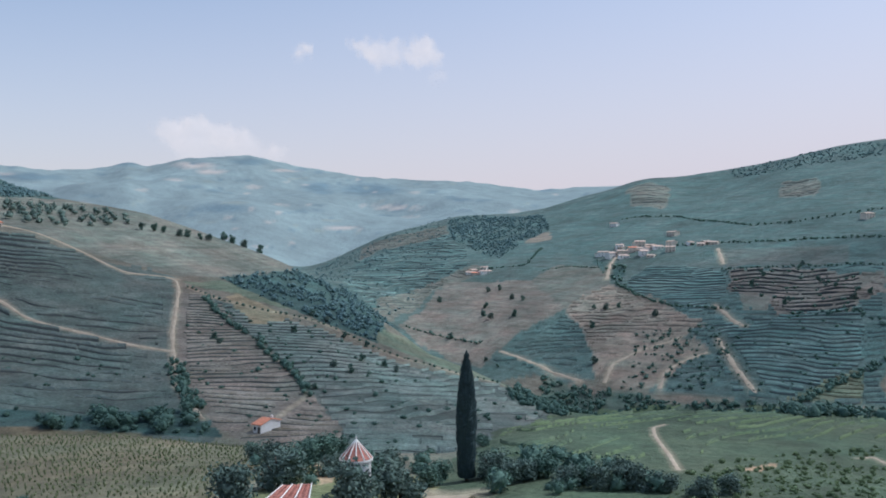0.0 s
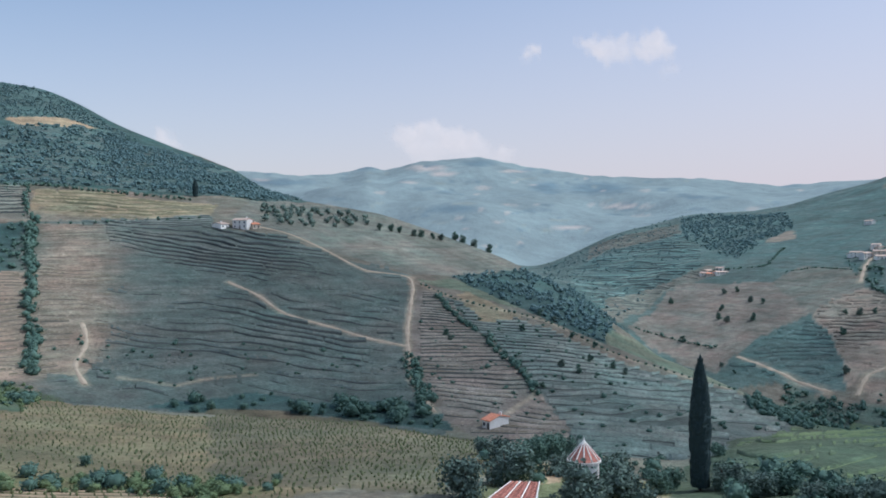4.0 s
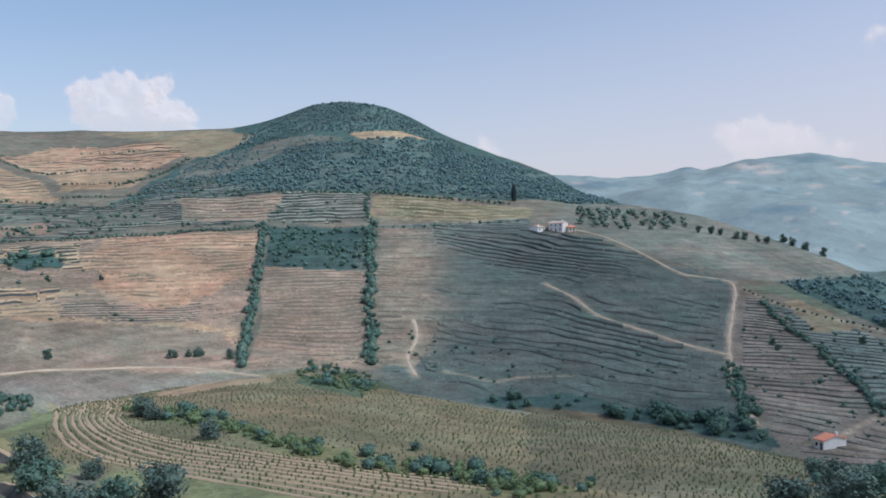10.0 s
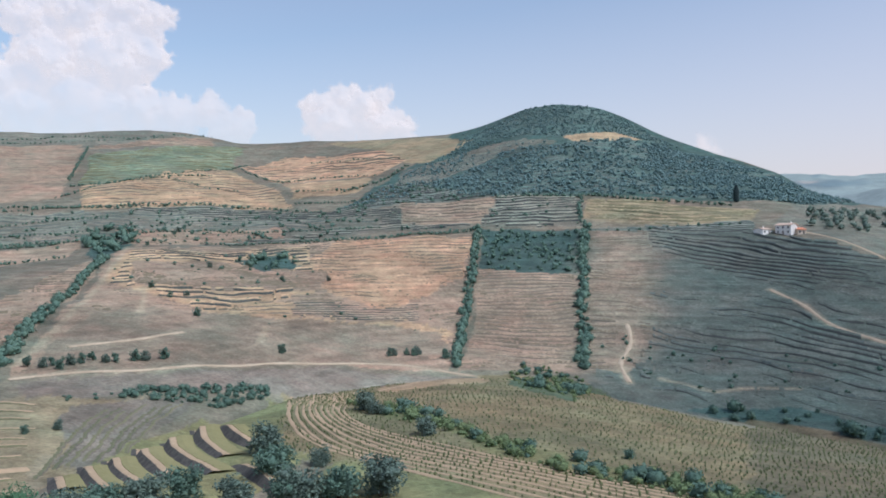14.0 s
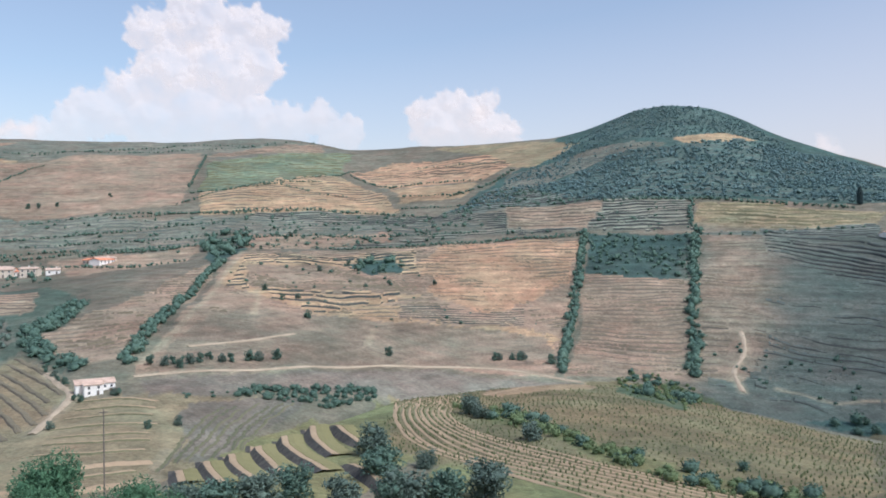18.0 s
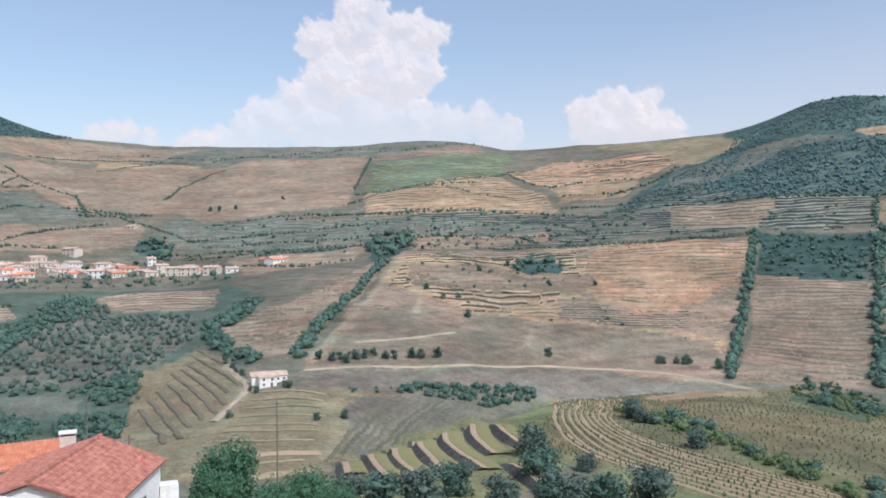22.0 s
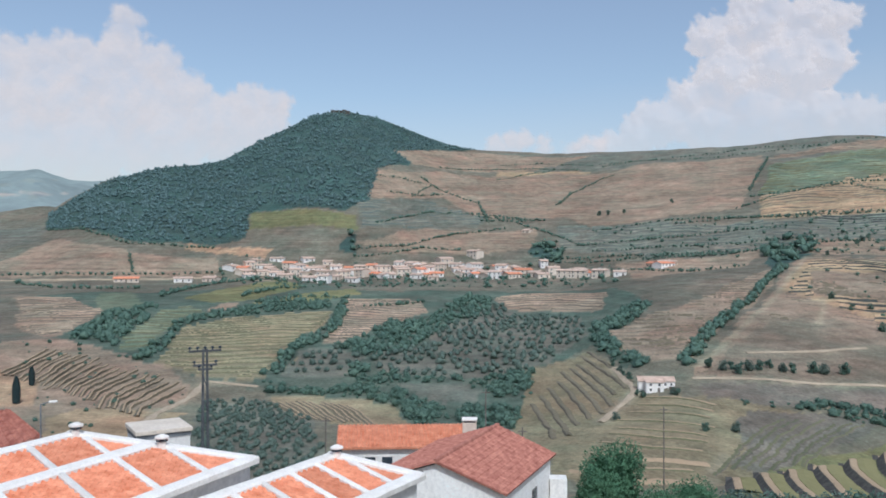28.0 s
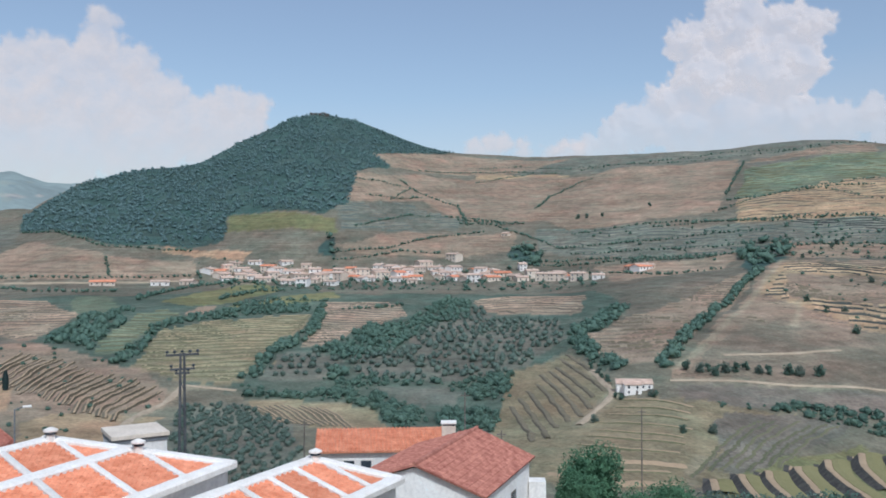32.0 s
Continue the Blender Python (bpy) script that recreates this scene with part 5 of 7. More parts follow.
def facing(x, y):
    """The turn that sets a thing's front (its -y side) towards the lookout."""
    return math.degrees(math.atan2(-x, y))


# ---- houses far off ----
def add_window(parent, x, y, z, w, h, side=-1):
    win = box_part("window", PLASTER, parent, x - w / 2 - .08, x + w / 2 + .08, y + side * 0.06, y + side * 0.01, z - .08, z + h + .08)
    box_part("pane", GLASS, win, x - w / 2, x + w / 2, y + side * 0.09, y + side * 0.062, z, z + h)
    return win


HOUSE_COUNT = [0]


def village_house(x, y, width, floors, roof=None):
    k = HOUSE_COUNT[0]
    HOUSE_COUNT[0] += 1
    rnd = random.Random(k * 7 + 3)
    z = at_ground(x, y)
    h, deep = 2.6 * floors + 0.5 * rnd.random(), 6.5 + 3.5 * rnd.random()
    walls, colour = rnd.choice([(PLASTER, "white"), (PLASTER, "whitewashed"), (CREAM, "cream"), (CREAM, "cream")])
    roof_mat, roof_name = rnd.choice([(TILE_FADED, "faded"), (TILE_FADED, "faded"), (TILE_FADED, "faded"), (TILE_FADED, "faded"), (TILE_ORANGE, "orange")])
    if roof:
        roof_mat, roof_name = TILE_ORANGE, roof
    ob = thing("village_house", x, y, z, facing(x, y) + rnd.uniform(-50, 50), "%s %s house with a %s tile roof" % (colour, "one-storey" if floors == 1 else "two-storey", roof_name), "house", "houses in the valley")
    width *= 0.75 + 0.5 * rnd.random()
    w, up = width / 2, 0.8 + 0.5 * rnd.random()
    bm = bmesh.new()
    box(bm, -w, w, 0, deep, -3.5, h)
    for s in (-w, w):
        v = [bm.verts.new(p) for p in ((s, 0, h), (s, deep, h), (s, deep / 2, h + up))]
        bm.faces.new(v)
    part("wall", bm, walls, ob)
    bm = bmesh.new()
    for y0, y1 in ((-.45, deep / 2), (deep + .45, deep / 2)):
        e = h - .12
        v = [bm.verts.new(p) for p in ((-w - .4, y0, e), (w + .4, y0, e), (w + .4, y1, h + up), (-w - .4, y1, h + up),
                                       (-w - .4, y0, e + .25), (w + .4, y0, e + .25), (w + .4, y1, h + up + .25), (-w - .4, y1, h + up + .25))]
        for a in ((0, 1, 2, 3), (4, 7, 6, 5), (0, 4, 5, 1), (1, 5, 6, 2), (0, 3, 7, 4)):
            bm.faces.new([v[i] for i in a])
    bmesh.ops.recalc_face_normals(bm, faces=bm.faces[:])
    part("roof", bm, roof_mat, ob)
    n = max(2, int(width / 3.2))
    for f in range(floors):
        for i in range(n):
            px = -w + width * (i + .5) / n
            if f == 0 and i == n // 2:
                box_part("door", WOOD_GREY, ob, px - .5, px + .5, -.05, 0.02, 0, 2.1)
            else:
                add_window(ob, px, 0, 2.6 * f + 0.95, 0.9, 1.15)
    if rnd.random() < 0.6:
        box_part("chimney", walls, ob, w * .4, w * .4 + .7, deep * .6, deep * .6 + .7, h, h + up + 0.9)
    return ob


def farmhouse(x, y, width, floors):
    """The white farm at the foot of the wedge-shaped plot."""
    z = at_ground(x, y)
    ob = thing("farmhouse", x, y, z, facing(x, y) + 8, "white two-storey farmhouse with red tile roofs beside the track", "house")
    ob.scale = (0.66, 0.66, 0.62)
    w = width * 0.55
    box_part("wall", PLASTER, ob, -w, w, 0, 5, -3, 4.6)
    bm = bmesh.new()
    tiles(bm, (-w - .3, 5.2, 5.4), (w + .3, 5.2, 5.4), (w + .3, -.4, 4.5), (-w - .3, -.4, 4.5), wave=0.5, course=0.8)
    part("roof", bm, TILE_FADED, ob)
    box_part("wing_wall", PLASTER, ob, -w - 2.5, w + 5.5, 5.6, 10, -3, 4.0)
    bm = bmesh.new()
    tiles(bm, (-w - 2.9, 10.3, 5.7), (w + 5.9, 10.3, 5.7), (w + 5.9, 5.2, 4.05), (-w - 2.9, 5.2, 4.05), wave=0.5, course=0.8)
    part("wing_roof", bm, TILE_FADED, ob)
    for px in (-w * .5, w * .5):
        add_window(ob, px, 0, 2.9, .8, 1.1)
    add_window(ob, -w * .5, 0, .7, .8, 1.1)
    box_part("door", WOOD_GREY, ob, w * .3, w * .3 + 1.0, -.06, .02, 0, 2.1)
    for px in (w + 1.5, w + 4.0):
        add_window(ob, px, 5.6, 2.3, .8, 1.0)
    box_part("shed", STONE, ob, w + 3, w + 7, 2.5, 5, -3, 2.0, "low stone shed beside the house")
    return ob


# ---- near buildings ----
def patio_roof(a, b, d, n, across):
    """A building whose low roof is laid in panels of orange tiles between mortar bands: a, b its far edge, d along its right-hand eave, across the run of the slanting bands."""
    A, B, D, W = Vector(a), Vector(b), Vector(d), Vector(across)
    u, v = B - A, D - B
    cu = u.length
    u, v = u.normalized(), v.normalized()
    cv = 3.3 * n
    up = u.cross(v).normalized()
    if up.z < 0:
        up = -up
    W = (W - up * W.dot(up)).normalized()
    ground = at_ground(B.x, B.y) - 2
    ob = new("white_building")
    ob.location = B
    tagged(ob, "white building with a tile roof panelled by mortar bands", "house")
    loc = lambda p, q, h=0.0: -u * (cu - p) + v * q + up * h
    rim = ((0, 0), (cu, 0), (cu, cv), (0, cv))
    bm = bmesh.new()
    head = [bm.verts.new(loc(p, q, -0.1)) for p, q in rim]
    foot = [bm.verts.new((*h.co.xy, ground - B.z)) for h in head]
    for i in range(4):
        bm.faces.new((foot[i], foot[(i + 1) % 4], head[(i + 1) % 4], head[i]))
    bm.faces.new(head)
    bmesh.ops.recalc_face_normals(bm, faces=bm.faces[:])
    part("wall", bm, PLASTER, ob)

    def cut(bm, at, out):
        bmesh.ops.bisect_plane(bm, geom=bm.verts[:] + bm.edges[:] + bm.faces[:], plane_co=at, plane_no=out, clear_outer=True)

    def bar(p, q, half, high):
        """A raised band of mortar from p to q on the roof."""
        run = (q - p).normalized()
        side = run.cross(up).normalized() * half
        bm = bmesh.new()
        m = max(2, int((q - p).length / 0.5))
        rows = []
        for k in range(m + 1):
            c = p.lerp(q, k / m)
            f = 1 + 0.10 * noise.noise((k * 0.9, half * 30, p.x))
            rows.append([bm.verts.new(c + side * s * f + up * h) for s, h in ((-1, -.1), (-.95, high * .7), (-.5, high), (.5, high), (.95, high * .7), (1, -.1))])
        for r0, r1 in zip(rows, rows[1:]):
            for i in range(5):
                bm.faces.new((r0[i], r0[i + 1], r1[i + 1], r1[i]))
        bm.faces.new(rows[0])
        bm.faces.new(rows[-1][::-1])
        bmesh.ops.recalc_face_normals(bm, faces=bm.faces[:])
        return bm

    back_out = v.cross(up).normalized()
    edges = [(loc(0, 0), -(v.cross(up)) if (v.cross(up)).dot(u) > 0 else v.cross(up)), (loc(cu, 0), v.cross(up) if (v.cross(up)).dot(u) > 0 else -(v.cross(up))), (loc(0, 0), -(u.cross(up)) if (u.cross(up)).dot(v) > 0 else u.cross(up)), (loc(0, cv), u.cross(up) if (u.cross(up)).dot(v) > 0 else -(u.cross(up)))]
    gap = 4.1 if n < 4 else cu * 0.49
    longs = [0.0, cu * 0.44, cu] if n > 3 else [0.0, cu]
    # where the slanting bands leave the far edge or its line drawn on
    starts = [gap * k + 0.3 for k in range(-int(2.2 * cv / gap), 3)]
    wq, wp = W.dot(v) , W.dot(u)
    den = 1 - u.dot(v) ** 2
    cp, cq = (wp - wq * u.dot(v)) / den, (wq - wp * u.dot(v)) / den
    slant = lambda p: (loc(p, 0), loc(p + cp / cq * cv, cv))
    flat = (W.cross(up)).normalized()
    if flat.dot(u) < 0:
        flat = -flat
    for i in range(len(longs) - 1):
        for s0, s1 in zip(starts, starts[1:]):
            for r0, r1 in ((0.0, cv),):
                # one panel: a sheet of tiles with its barrels along the far edge, cut to the bands
                corners = [(p + cp / cq * q, q) for p in (s0, s1) for q in (0.0, cv)]
                lo_p, hi_p = longs[i], longs[i + 1]
                # rows where the slanting strip crosses this lengthwise strip
                qs = [(lp - p) * cq / cp for lp in (lo_p, hi_p) for p in (s0, s1)]
                q0, q1 = max(0.0, min(qs)), min(cv, max(qs))
                if q1 - q0 < 0.3:
                    continue
                bm = bmesh.new()
                tiles(bm, loc(lo_p, q0), loc(lo_p, q1), loc(hi_p, q1), loc(hi_p, q0), thick=-0.01, wave=0.36, course=0.45, height=0.10)
                cut(bm, slant(s0)[0], -flat)
                cut(bm, slant(s1)[0], flat)
                if bm.faces:
                    part("tile_panel", bm, TILE_ORANGE, ob)
                else:
                    bm.free()
    for k, c in enumerate(longs):
        part("mortar_band", bar(loc(c, -.25), loc(c, cv), 0.42 if k == 1 and n > 3 else 0.36, 0.2), MORTAR, ob)
    part("mortar_band", bar(loc(-.3, 0), loc(cu + .3, 0), 0.38, 0.215), MORTAR, ob)
    for s0 in starts:
        bm = bar(*slant(s0), 0.18, 0.17)
        for at, out in edges:
            cut(bm, at, out)
        if bm.faces:
            part("mortar_band", bm, MORTAR, ob)
        else:
            bm.free()
    # chimney pots with caps
    for p, q in ((0.3, 0.3), (cu * 0.49 + .3, 0.25)) if n > 3 else ((0.3, 0.3),):
        base = loc(p, q, 0.1)
        bm = bmesh.new()
        tube(bm, base - Vector((0, 0, .3)), base + Vector((0, 0, 0.3)), 0.24, 0.2, 12)
        pot = part("chimney_pot", bm, MORTAR, ob)
        # a plain dark ring stands for the shade in the gap below the cap
        bm = bmesh.new()
        tube(bm, base + Vector((0, 0, .3)), base + Vector((0, 0, .44)), 0.27, 0.27, 12)
        part("vent_gap", bm, GLASS, pot, "dark ring standing for the shaded gap under the cap")
        bm = bmesh.new()
        tube(bm, base + Vector((0, 0, .44)), base + Vector((0, 0, .52)), 0.33, 0.33, 14)
        tube(bm, base + Vector((0, 0, .52)), base + Vector((0, 0, .62)), 0.32, 0.12, 14)
        part("cap", bm, MORTAR, pot)
    return ob


def gable_house(r0, r1, e0, e1):
    """House with a ridge from r0 (its near gable) to r1 and its sunny eave from e0 to e1."""
    R0, R1, E0, E1 = (Vector(p) for p in (r0, r1, e0, e1))
    ob = new("gable_house")
    ob.location = R0
    tagged(ob, "white house with a weathered red gable roof", "house")
    o = R0.copy()
    r0, r1, e0, e1 = R0 - o, R1 - o, E0 - o, E1 - o
    w0, w1 = Vector((2 * r0.x - e0.x, 2 * r0.y - e0.y, e0.z + .9)), Vector((2 * r1.x - e1.x, 2 * r1.y - e1.y, e1.z + .9))
    foot = at_ground(R0.x, R0.y) - 3 - o.z
    bm = bmesh.new()
    ins = 0.93
    def inn(e, r):
        return r + (e - r) * ins - Vector((0, 0, .12))
    ring = [inn(e0, r0), inn(e1, r1), r1 - Vector((0, 0, .12)), inn(w1, r1), inn(w0, r0), r0 - Vector((0, 0, .12))]
    top = [bm.verts.new(p) for p in ring]
    low = {i: bm.verts.new((ring[i].x, ring[i].y, foot)) for i in (0, 1, 3, 4)}
    bm.faces.new((low[0], low[1], top[1], top[0]))
    bm.faces.new((low[1], low[3], top[3], top[2], top[1]))
    bm.faces.new((low[3], low[4], top[4], top[3]))
    bm.faces.new((low[4], low[0], top[0], top[5], top[4]))
    bmesh.ops.recalc_face_normals(bm, faces=bm.faces[:])
    part("wall", bm, PLASTER, ob)
    over = (r0 - r1).normalized() * 0.35
    for a, b, c, d in ((r0 + over, r1 - over, e1 - over, e0 + over), (r0 + over, r1 - over, w1 - over, w0 + over)):
        bm = bmesh.new()
        tiles(bm, a, b, c, d, wave=0.26, course=0.42)
        part("roof_slope", bm, TILE_RED, ob)
    bm = bmesh.new()
    tube(bm, r0 + over + Vector((0, 0, .12)), r1 - over + Vector((0, 0, .12)), 0.16, 0.16, 8)
    part("ridge_tiles", bm, TILE_RED, ob)
    # windows on the side under the sunny eave
    side = (e1 - e0)
    nrm = Vector((side.y, -side.x, 0)).normalized()
    if nrm.dot(e0 - r0) < 0:
        nrm = -nrm
    s, i0, i1 = side.normalized(), ring[0], ring[1]
    for f in (0.2, 0.62):
        c = i0.lerp(i1, f) + Vector((0, 0, -2.0))
        win = None
        for name, mat_, w, h, out, par in (("window", WOOD_GREY, .55, .75, .05, ob), ("pane", GLASS, .45, .65, .08, None)):
            bm = bmesh.new()
            vs = [bm.verts.new(c + s * a * w + Vector((0, 0, b * h)) + nrm * k) for k in (0.0, out) for a, b in ((-1, -1), (1, -1), (1, 1), (-1, 1))]
            for q in ((4, 5, 6, 7), (0, 1, 5, 4), (1, 2, 6, 5), (2, 3, 7, 6), (3, 0, 4, 7)):
                bm.faces.new([vs[k] for k in q])
            win = part(name, bm, mat_, win or ob)
    bm = bmesh.new()
    c = i1 + nrm * 0.2
    vs = c + s * 0.2
    box(bm, vs.x - .6, vs.x + .6, vs.y - .3, vs.y + .9, foot, i1.z - 1.5)
    part("annex", bm, PLASTER, ob)
    return ob


def long_house(e0, e1, r0):
    """Long low house: its eave from e0 to e1, its ridge above e0 at r0."""
    E0, E1, R0 = (Vector(p) for p in (e0, e1, r0))
    ob = new("long_house")
    ob.location = E0
    tagged(ob, "long white house with a bright orange tile roof", "house")
    e1, r0 = E1 - E0, R0 - E0
    e0 = Vector((0, 0, 0))
    e1.z = 0
    r1 = r0 + e1
    s = e1.normalized()
    back = Vector((r0.x, r0.y, 0)) * 2
    foot = at_ground(E0.x, E0.y) - 3 - E0.z
    bm = bmesh.new()
    b = back.normalized() * .35
    ring = [e0 + s * .3 + b, e1 - s * .3 + b, e1 - s * .3 + back - b, e0 + s * .3 + back - b]
    low = [bm.verts.new((p.x, p.y, foot)) for p in ring]
    top = [bm.verts.new((p.x, p.y, 0.05)) for p in ring]
    for i in range(4):
        bm.faces.new((low[i], low[(i + 1) % 4], top[(i + 1) % 4], top[i]))
    g0, g1 = bm.verts.new((ring[0] + ring[3]) / 2 + Vector((0, 0, r0.z - .1))), bm.verts.new((ring[1] + ring[2]) / 2 + Vector((0, 0, r0.z - .1)))
    bm.faces.new((top[0], g0, top[3]))
    bm.faces.new((top[1], top[2], g1))
    bmesh.ops.recalc_face_normals(bm, faces=bm.faces[:])
    part("wall", bm, PLASTER, ob)
    for q0, q1 in ((e0, e1), (e0 + back, e1 + back)):
        bm = bmesh.new()
        tiles(bm, r0, r1, q1, q0, wave=0.3, course=0.45)
        part("roof_slope", bm, TILE_ORANGE, ob)
    nrm = -back.normalized()
    for f in (0.23, 0.36, 0.74, 0.9):
        c = ring[0].lerp(ring[1], f) + Vector((0, 0, -1.15))
        win = None
        for name, mat_, w, h, out in (("window", MORTAR, .5, .6, .05), ("pane", GLASS, .4, .5, .08)):
            bm = bmesh.new()
            vs = [bm.verts.new(c + s * a * w + Vector((0, 0, k2 * h)) + nrm * k) for k in (0.0, out) for a, k2 in ((-1, -1), (1, -1), (1, 1), (-1, 1))]
            for q in ((4, 5, 6, 7), (0, 1, 5, 4), (1, 2, 6, 5), (2, 3, 7, 6), (3, 0, 4, 7)):
                bm.faces.new([vs[k] for k in q])
            win = part(name, bm, mat_, win or ob)
    return ob


def chimney(x, y, z):
    ob = thing("chimney", x, y, z, facing(x, y), "square cream chimney with a flat white cap", "chimney")
    box_part("stack", CREAM, ob, -.5, .5, -.4, .4, -2.5, 0.95, soft=.02)
    box_part("flue_opening", GLASS, ob, -.42, .42, -.32, .32, .952, 1.08)
    box_part("cap", MORTAR, ob, -.56, .56, -.46, .46, 1.09, 1.22, soft=.02)
    return ob


def corner_roof(a, b, c, d):
    A = Vector(a)
    ob = new("red_roofed_house")
    ob.location = A
    tagged(ob, "house with a weathered red tile roof", "house")
    q = [Vector(p) - A for p in (a, b, c, d)]
    bm = bmesh.new()
    tiles(bm, *q, wave=0.28, course=0.42)
    part("roof", bm, TILE_RED, ob)
    bm = bmesh.new()
    mid = sum(q, Vector()) / 4
    ring = [mid + (p - mid) * 0.94 for p in q]
    foot = at_ground(*(A + mid).xy) - 3 - A.z
    top, low = [bm.verts.new(p) for p in ring], [bm.verts.new((p.x, p.y, foot)) for p in ring]
    for i in range(4):
        bm.faces.new((low[i], low[(i + 1) % 4], top[(i + 1) % 4], top[i]))
    bmesh.ops.recalc_face_normals(bm, faces=bm.faces[:])
    part("wall", bm, PLASTER, ob)
    return ob


def tank_house(p, width):
    x, y, z = p
    ob = thing("water_tank_house", x, y, z, facing(x, y) + 12, "small white block with a flat concrete slab roof", "outbuilding")
    w = width / 2
    foot = at_ground(x, y) - 2 - z
    box_part("wall", PLASTER, ob, -w * .93, w * .93, -w * .9, w * .9, foot, -.28)
    box_part("slab", CREAM, ob, -w, w, -w, w, -.28, 0, "weathered concrete slab", .03)
    box_part("trim", STEEL, ob, -w * .95, w * .95, -w * .93, w * .93, -.55, -.282)
    return ob


def pylon(p):
    """Twin-pole power pylon with two cross-arms and insulators."""
    x, y, z = p
    ob = thing("power_pylon", x, y, z, facing(x, y) + 10, "grey twin-pole power pylon with cross-arms and insulators", "pylon")
    foot = at_ground(x, y) - 1 - z
    for s in (-1, 1):
        bm = bmesh.new()
        tube(bm, (s * 0.34, 0, foot), (s * 0.15, 0, 0), 0.15, 0.10, 8)
        part("pole", bm, PYLON_STEEL, ob)
    for zz, half in ((-0.15, 1.35), (-1.35, 1.0), (-1.7, 0.6)):
        box_part("cross_arm", PYLON_STEEL, ob, -half, half, -.09, .09, zz - .08, zz + .08)
        for k in range(5 if half > 1 else 2):
            px = -half + .1 + (2 * half - .2) * k / (4 if half > 1 else 1)
            bm = bmesh.new()
            tube(bm, (px, 0, zz + .08), (px, 0, zz + .2), .04, .04, 6)
            tube(bm, (px, 0, zz + .2), (px, 0, zz + .28), .15, .13, 8)
            tube(bm, (px, 0, zz + .28), (px, 0, zz + .38), .16, .07, 8)
            part("insulator", bm, GLASS, ob, "dark glass insulator")
    for k in range(9):
        zz = -2.2 + (foot + 2.2) * k / 9
        s = 0.15 + 0.19 * zz / foot
        s2 = 0.15 + 0.19 * (zz - 1.2) / foot
        bm = bmesh.new()
        tube(bm, (-s, 0, zz), (s2, 0, zz - 1.2), .04, .04, 6)
        part("brace", bm, PYLON_STEEL, ob)
    return ob


def lamp_post(p):
    x, y, z = p
    ob = thing("street_lamp", x, y, z, facing(x, y), "thin grey street lamp with a short arm", "street lamp")
    foot = at_ground(x, y) - .3 - z
    bm = bmesh.new()
    tube(bm, (0, 0, foot), (0, 0, 0), .07, .04)
    part("post", bm, STEEL, ob)
    bm = bmesh.new()
    tube(bm, (0, 0, 0), (.5, 0, .12), .03, .03, 6)
    part("arm", bm, STEEL, ob)
    box_part("lamp_head", MORTAR, ob, .4, .85, -.1, .1, .06, .18, soft=.03)
    return ob


def pole(p):
    x, y, z = p
    ob = thing("wooden_pole", x, y, z, facing(x, y), "thin weathered wooden pole", "pole", "poles near the houses")
    bm = bmesh.new()
    tube(bm, (0, 0, at_ground(x, y) - .3 - z), (0, 0, 0), .07, .05)
    part("shaft", bm, WOOD_GREY, ob)
    box_part("arm", WOOD_GREY, ob, -.35, .35, -.04, .04, -.35, -.27)
    return ob


def hilltop_ruin(x, y):
    """Low broken walls on the top of the wooded hill."""
    ob = thing("hilltop_ruin", x, y, at_ground(x, y), facing(x, y), "low broken stone walls on the wooded hilltop", "ruin")
    for x0, x1, h in ((-13, -9, 3.5), (-8.7, 2, 2.9), (2.3, 8, 4.0), (8.2, 12, 2.8)):
        box_part("wall", WALL_STONE, ob, x0, x1, -.6, .6, -3, h, soft=.2)
    return ob


# ---- garden ----
def pavilion(p):
    x, y, z = p
    ob = thing("garden_pavilion", x, y, z, facing(x, y), "round white pavilion with a conical red tile roof", "pavilion")
    n, R, H = 12, 1.78, 2.15
    for k in range(n):
        a0, a1 = 6.2832 * k / n, 6.2832 * (k + 1) / n
        bm = bmesh.new()
        m = 6
        rows = []
        for j in range(m + 1):
            r = R * (j + 0.25) / (m + .25)
            rows.append([bm.verts.new((r * math.cos(a0 + (a1 - a0) * i / 4), r * math.sin(a0 + (a1 - a0) * i / 4), -H * (j + .25) / (m + .25) + .03 * (i % 2) + 0.02 * j)) for i in range(5)])
        for u, v in zip(rows, rows[1:]):
            for i in range(4):
                bm.faces.new((u[i], v[i], v[i + 1], u[i + 1]))
        part("roof_panel", bm, TILE_RED, ob)
        bm = bmesh.new()
        tube(bm, (0.03 * math.cos(a0), 0.03 * math.sin(a0), 0.02), (R * math.cos(a0) * 1.02, R * math.sin(a0) * 1.02, -H + .14), .06, .08, 6)
        part("ridge_rib", bm, MORTAR, ob, "white mortar rib")
    bm = bmesh.new()
    tube(bm, (0, 0, -H - .12), (0, 0, -H + .08), R + .12, R + .12, 24)
    part("eave_ring", bm, MORTAR, ob)
    bm = bmesh.new()
    tube(bm, (0, 0, at_ground(x, y) - .6 - z), (0, 0, -H - .12), R - .12, R - .12, 24)
    part("wall", bm, PLASTER, ob)
    bm = bmesh.new()
    tube(bm, (0, 0, 0), (0, 0, .35), .09, .03, 8)
    part("finial", bm, MORTAR, ob)
    return ob


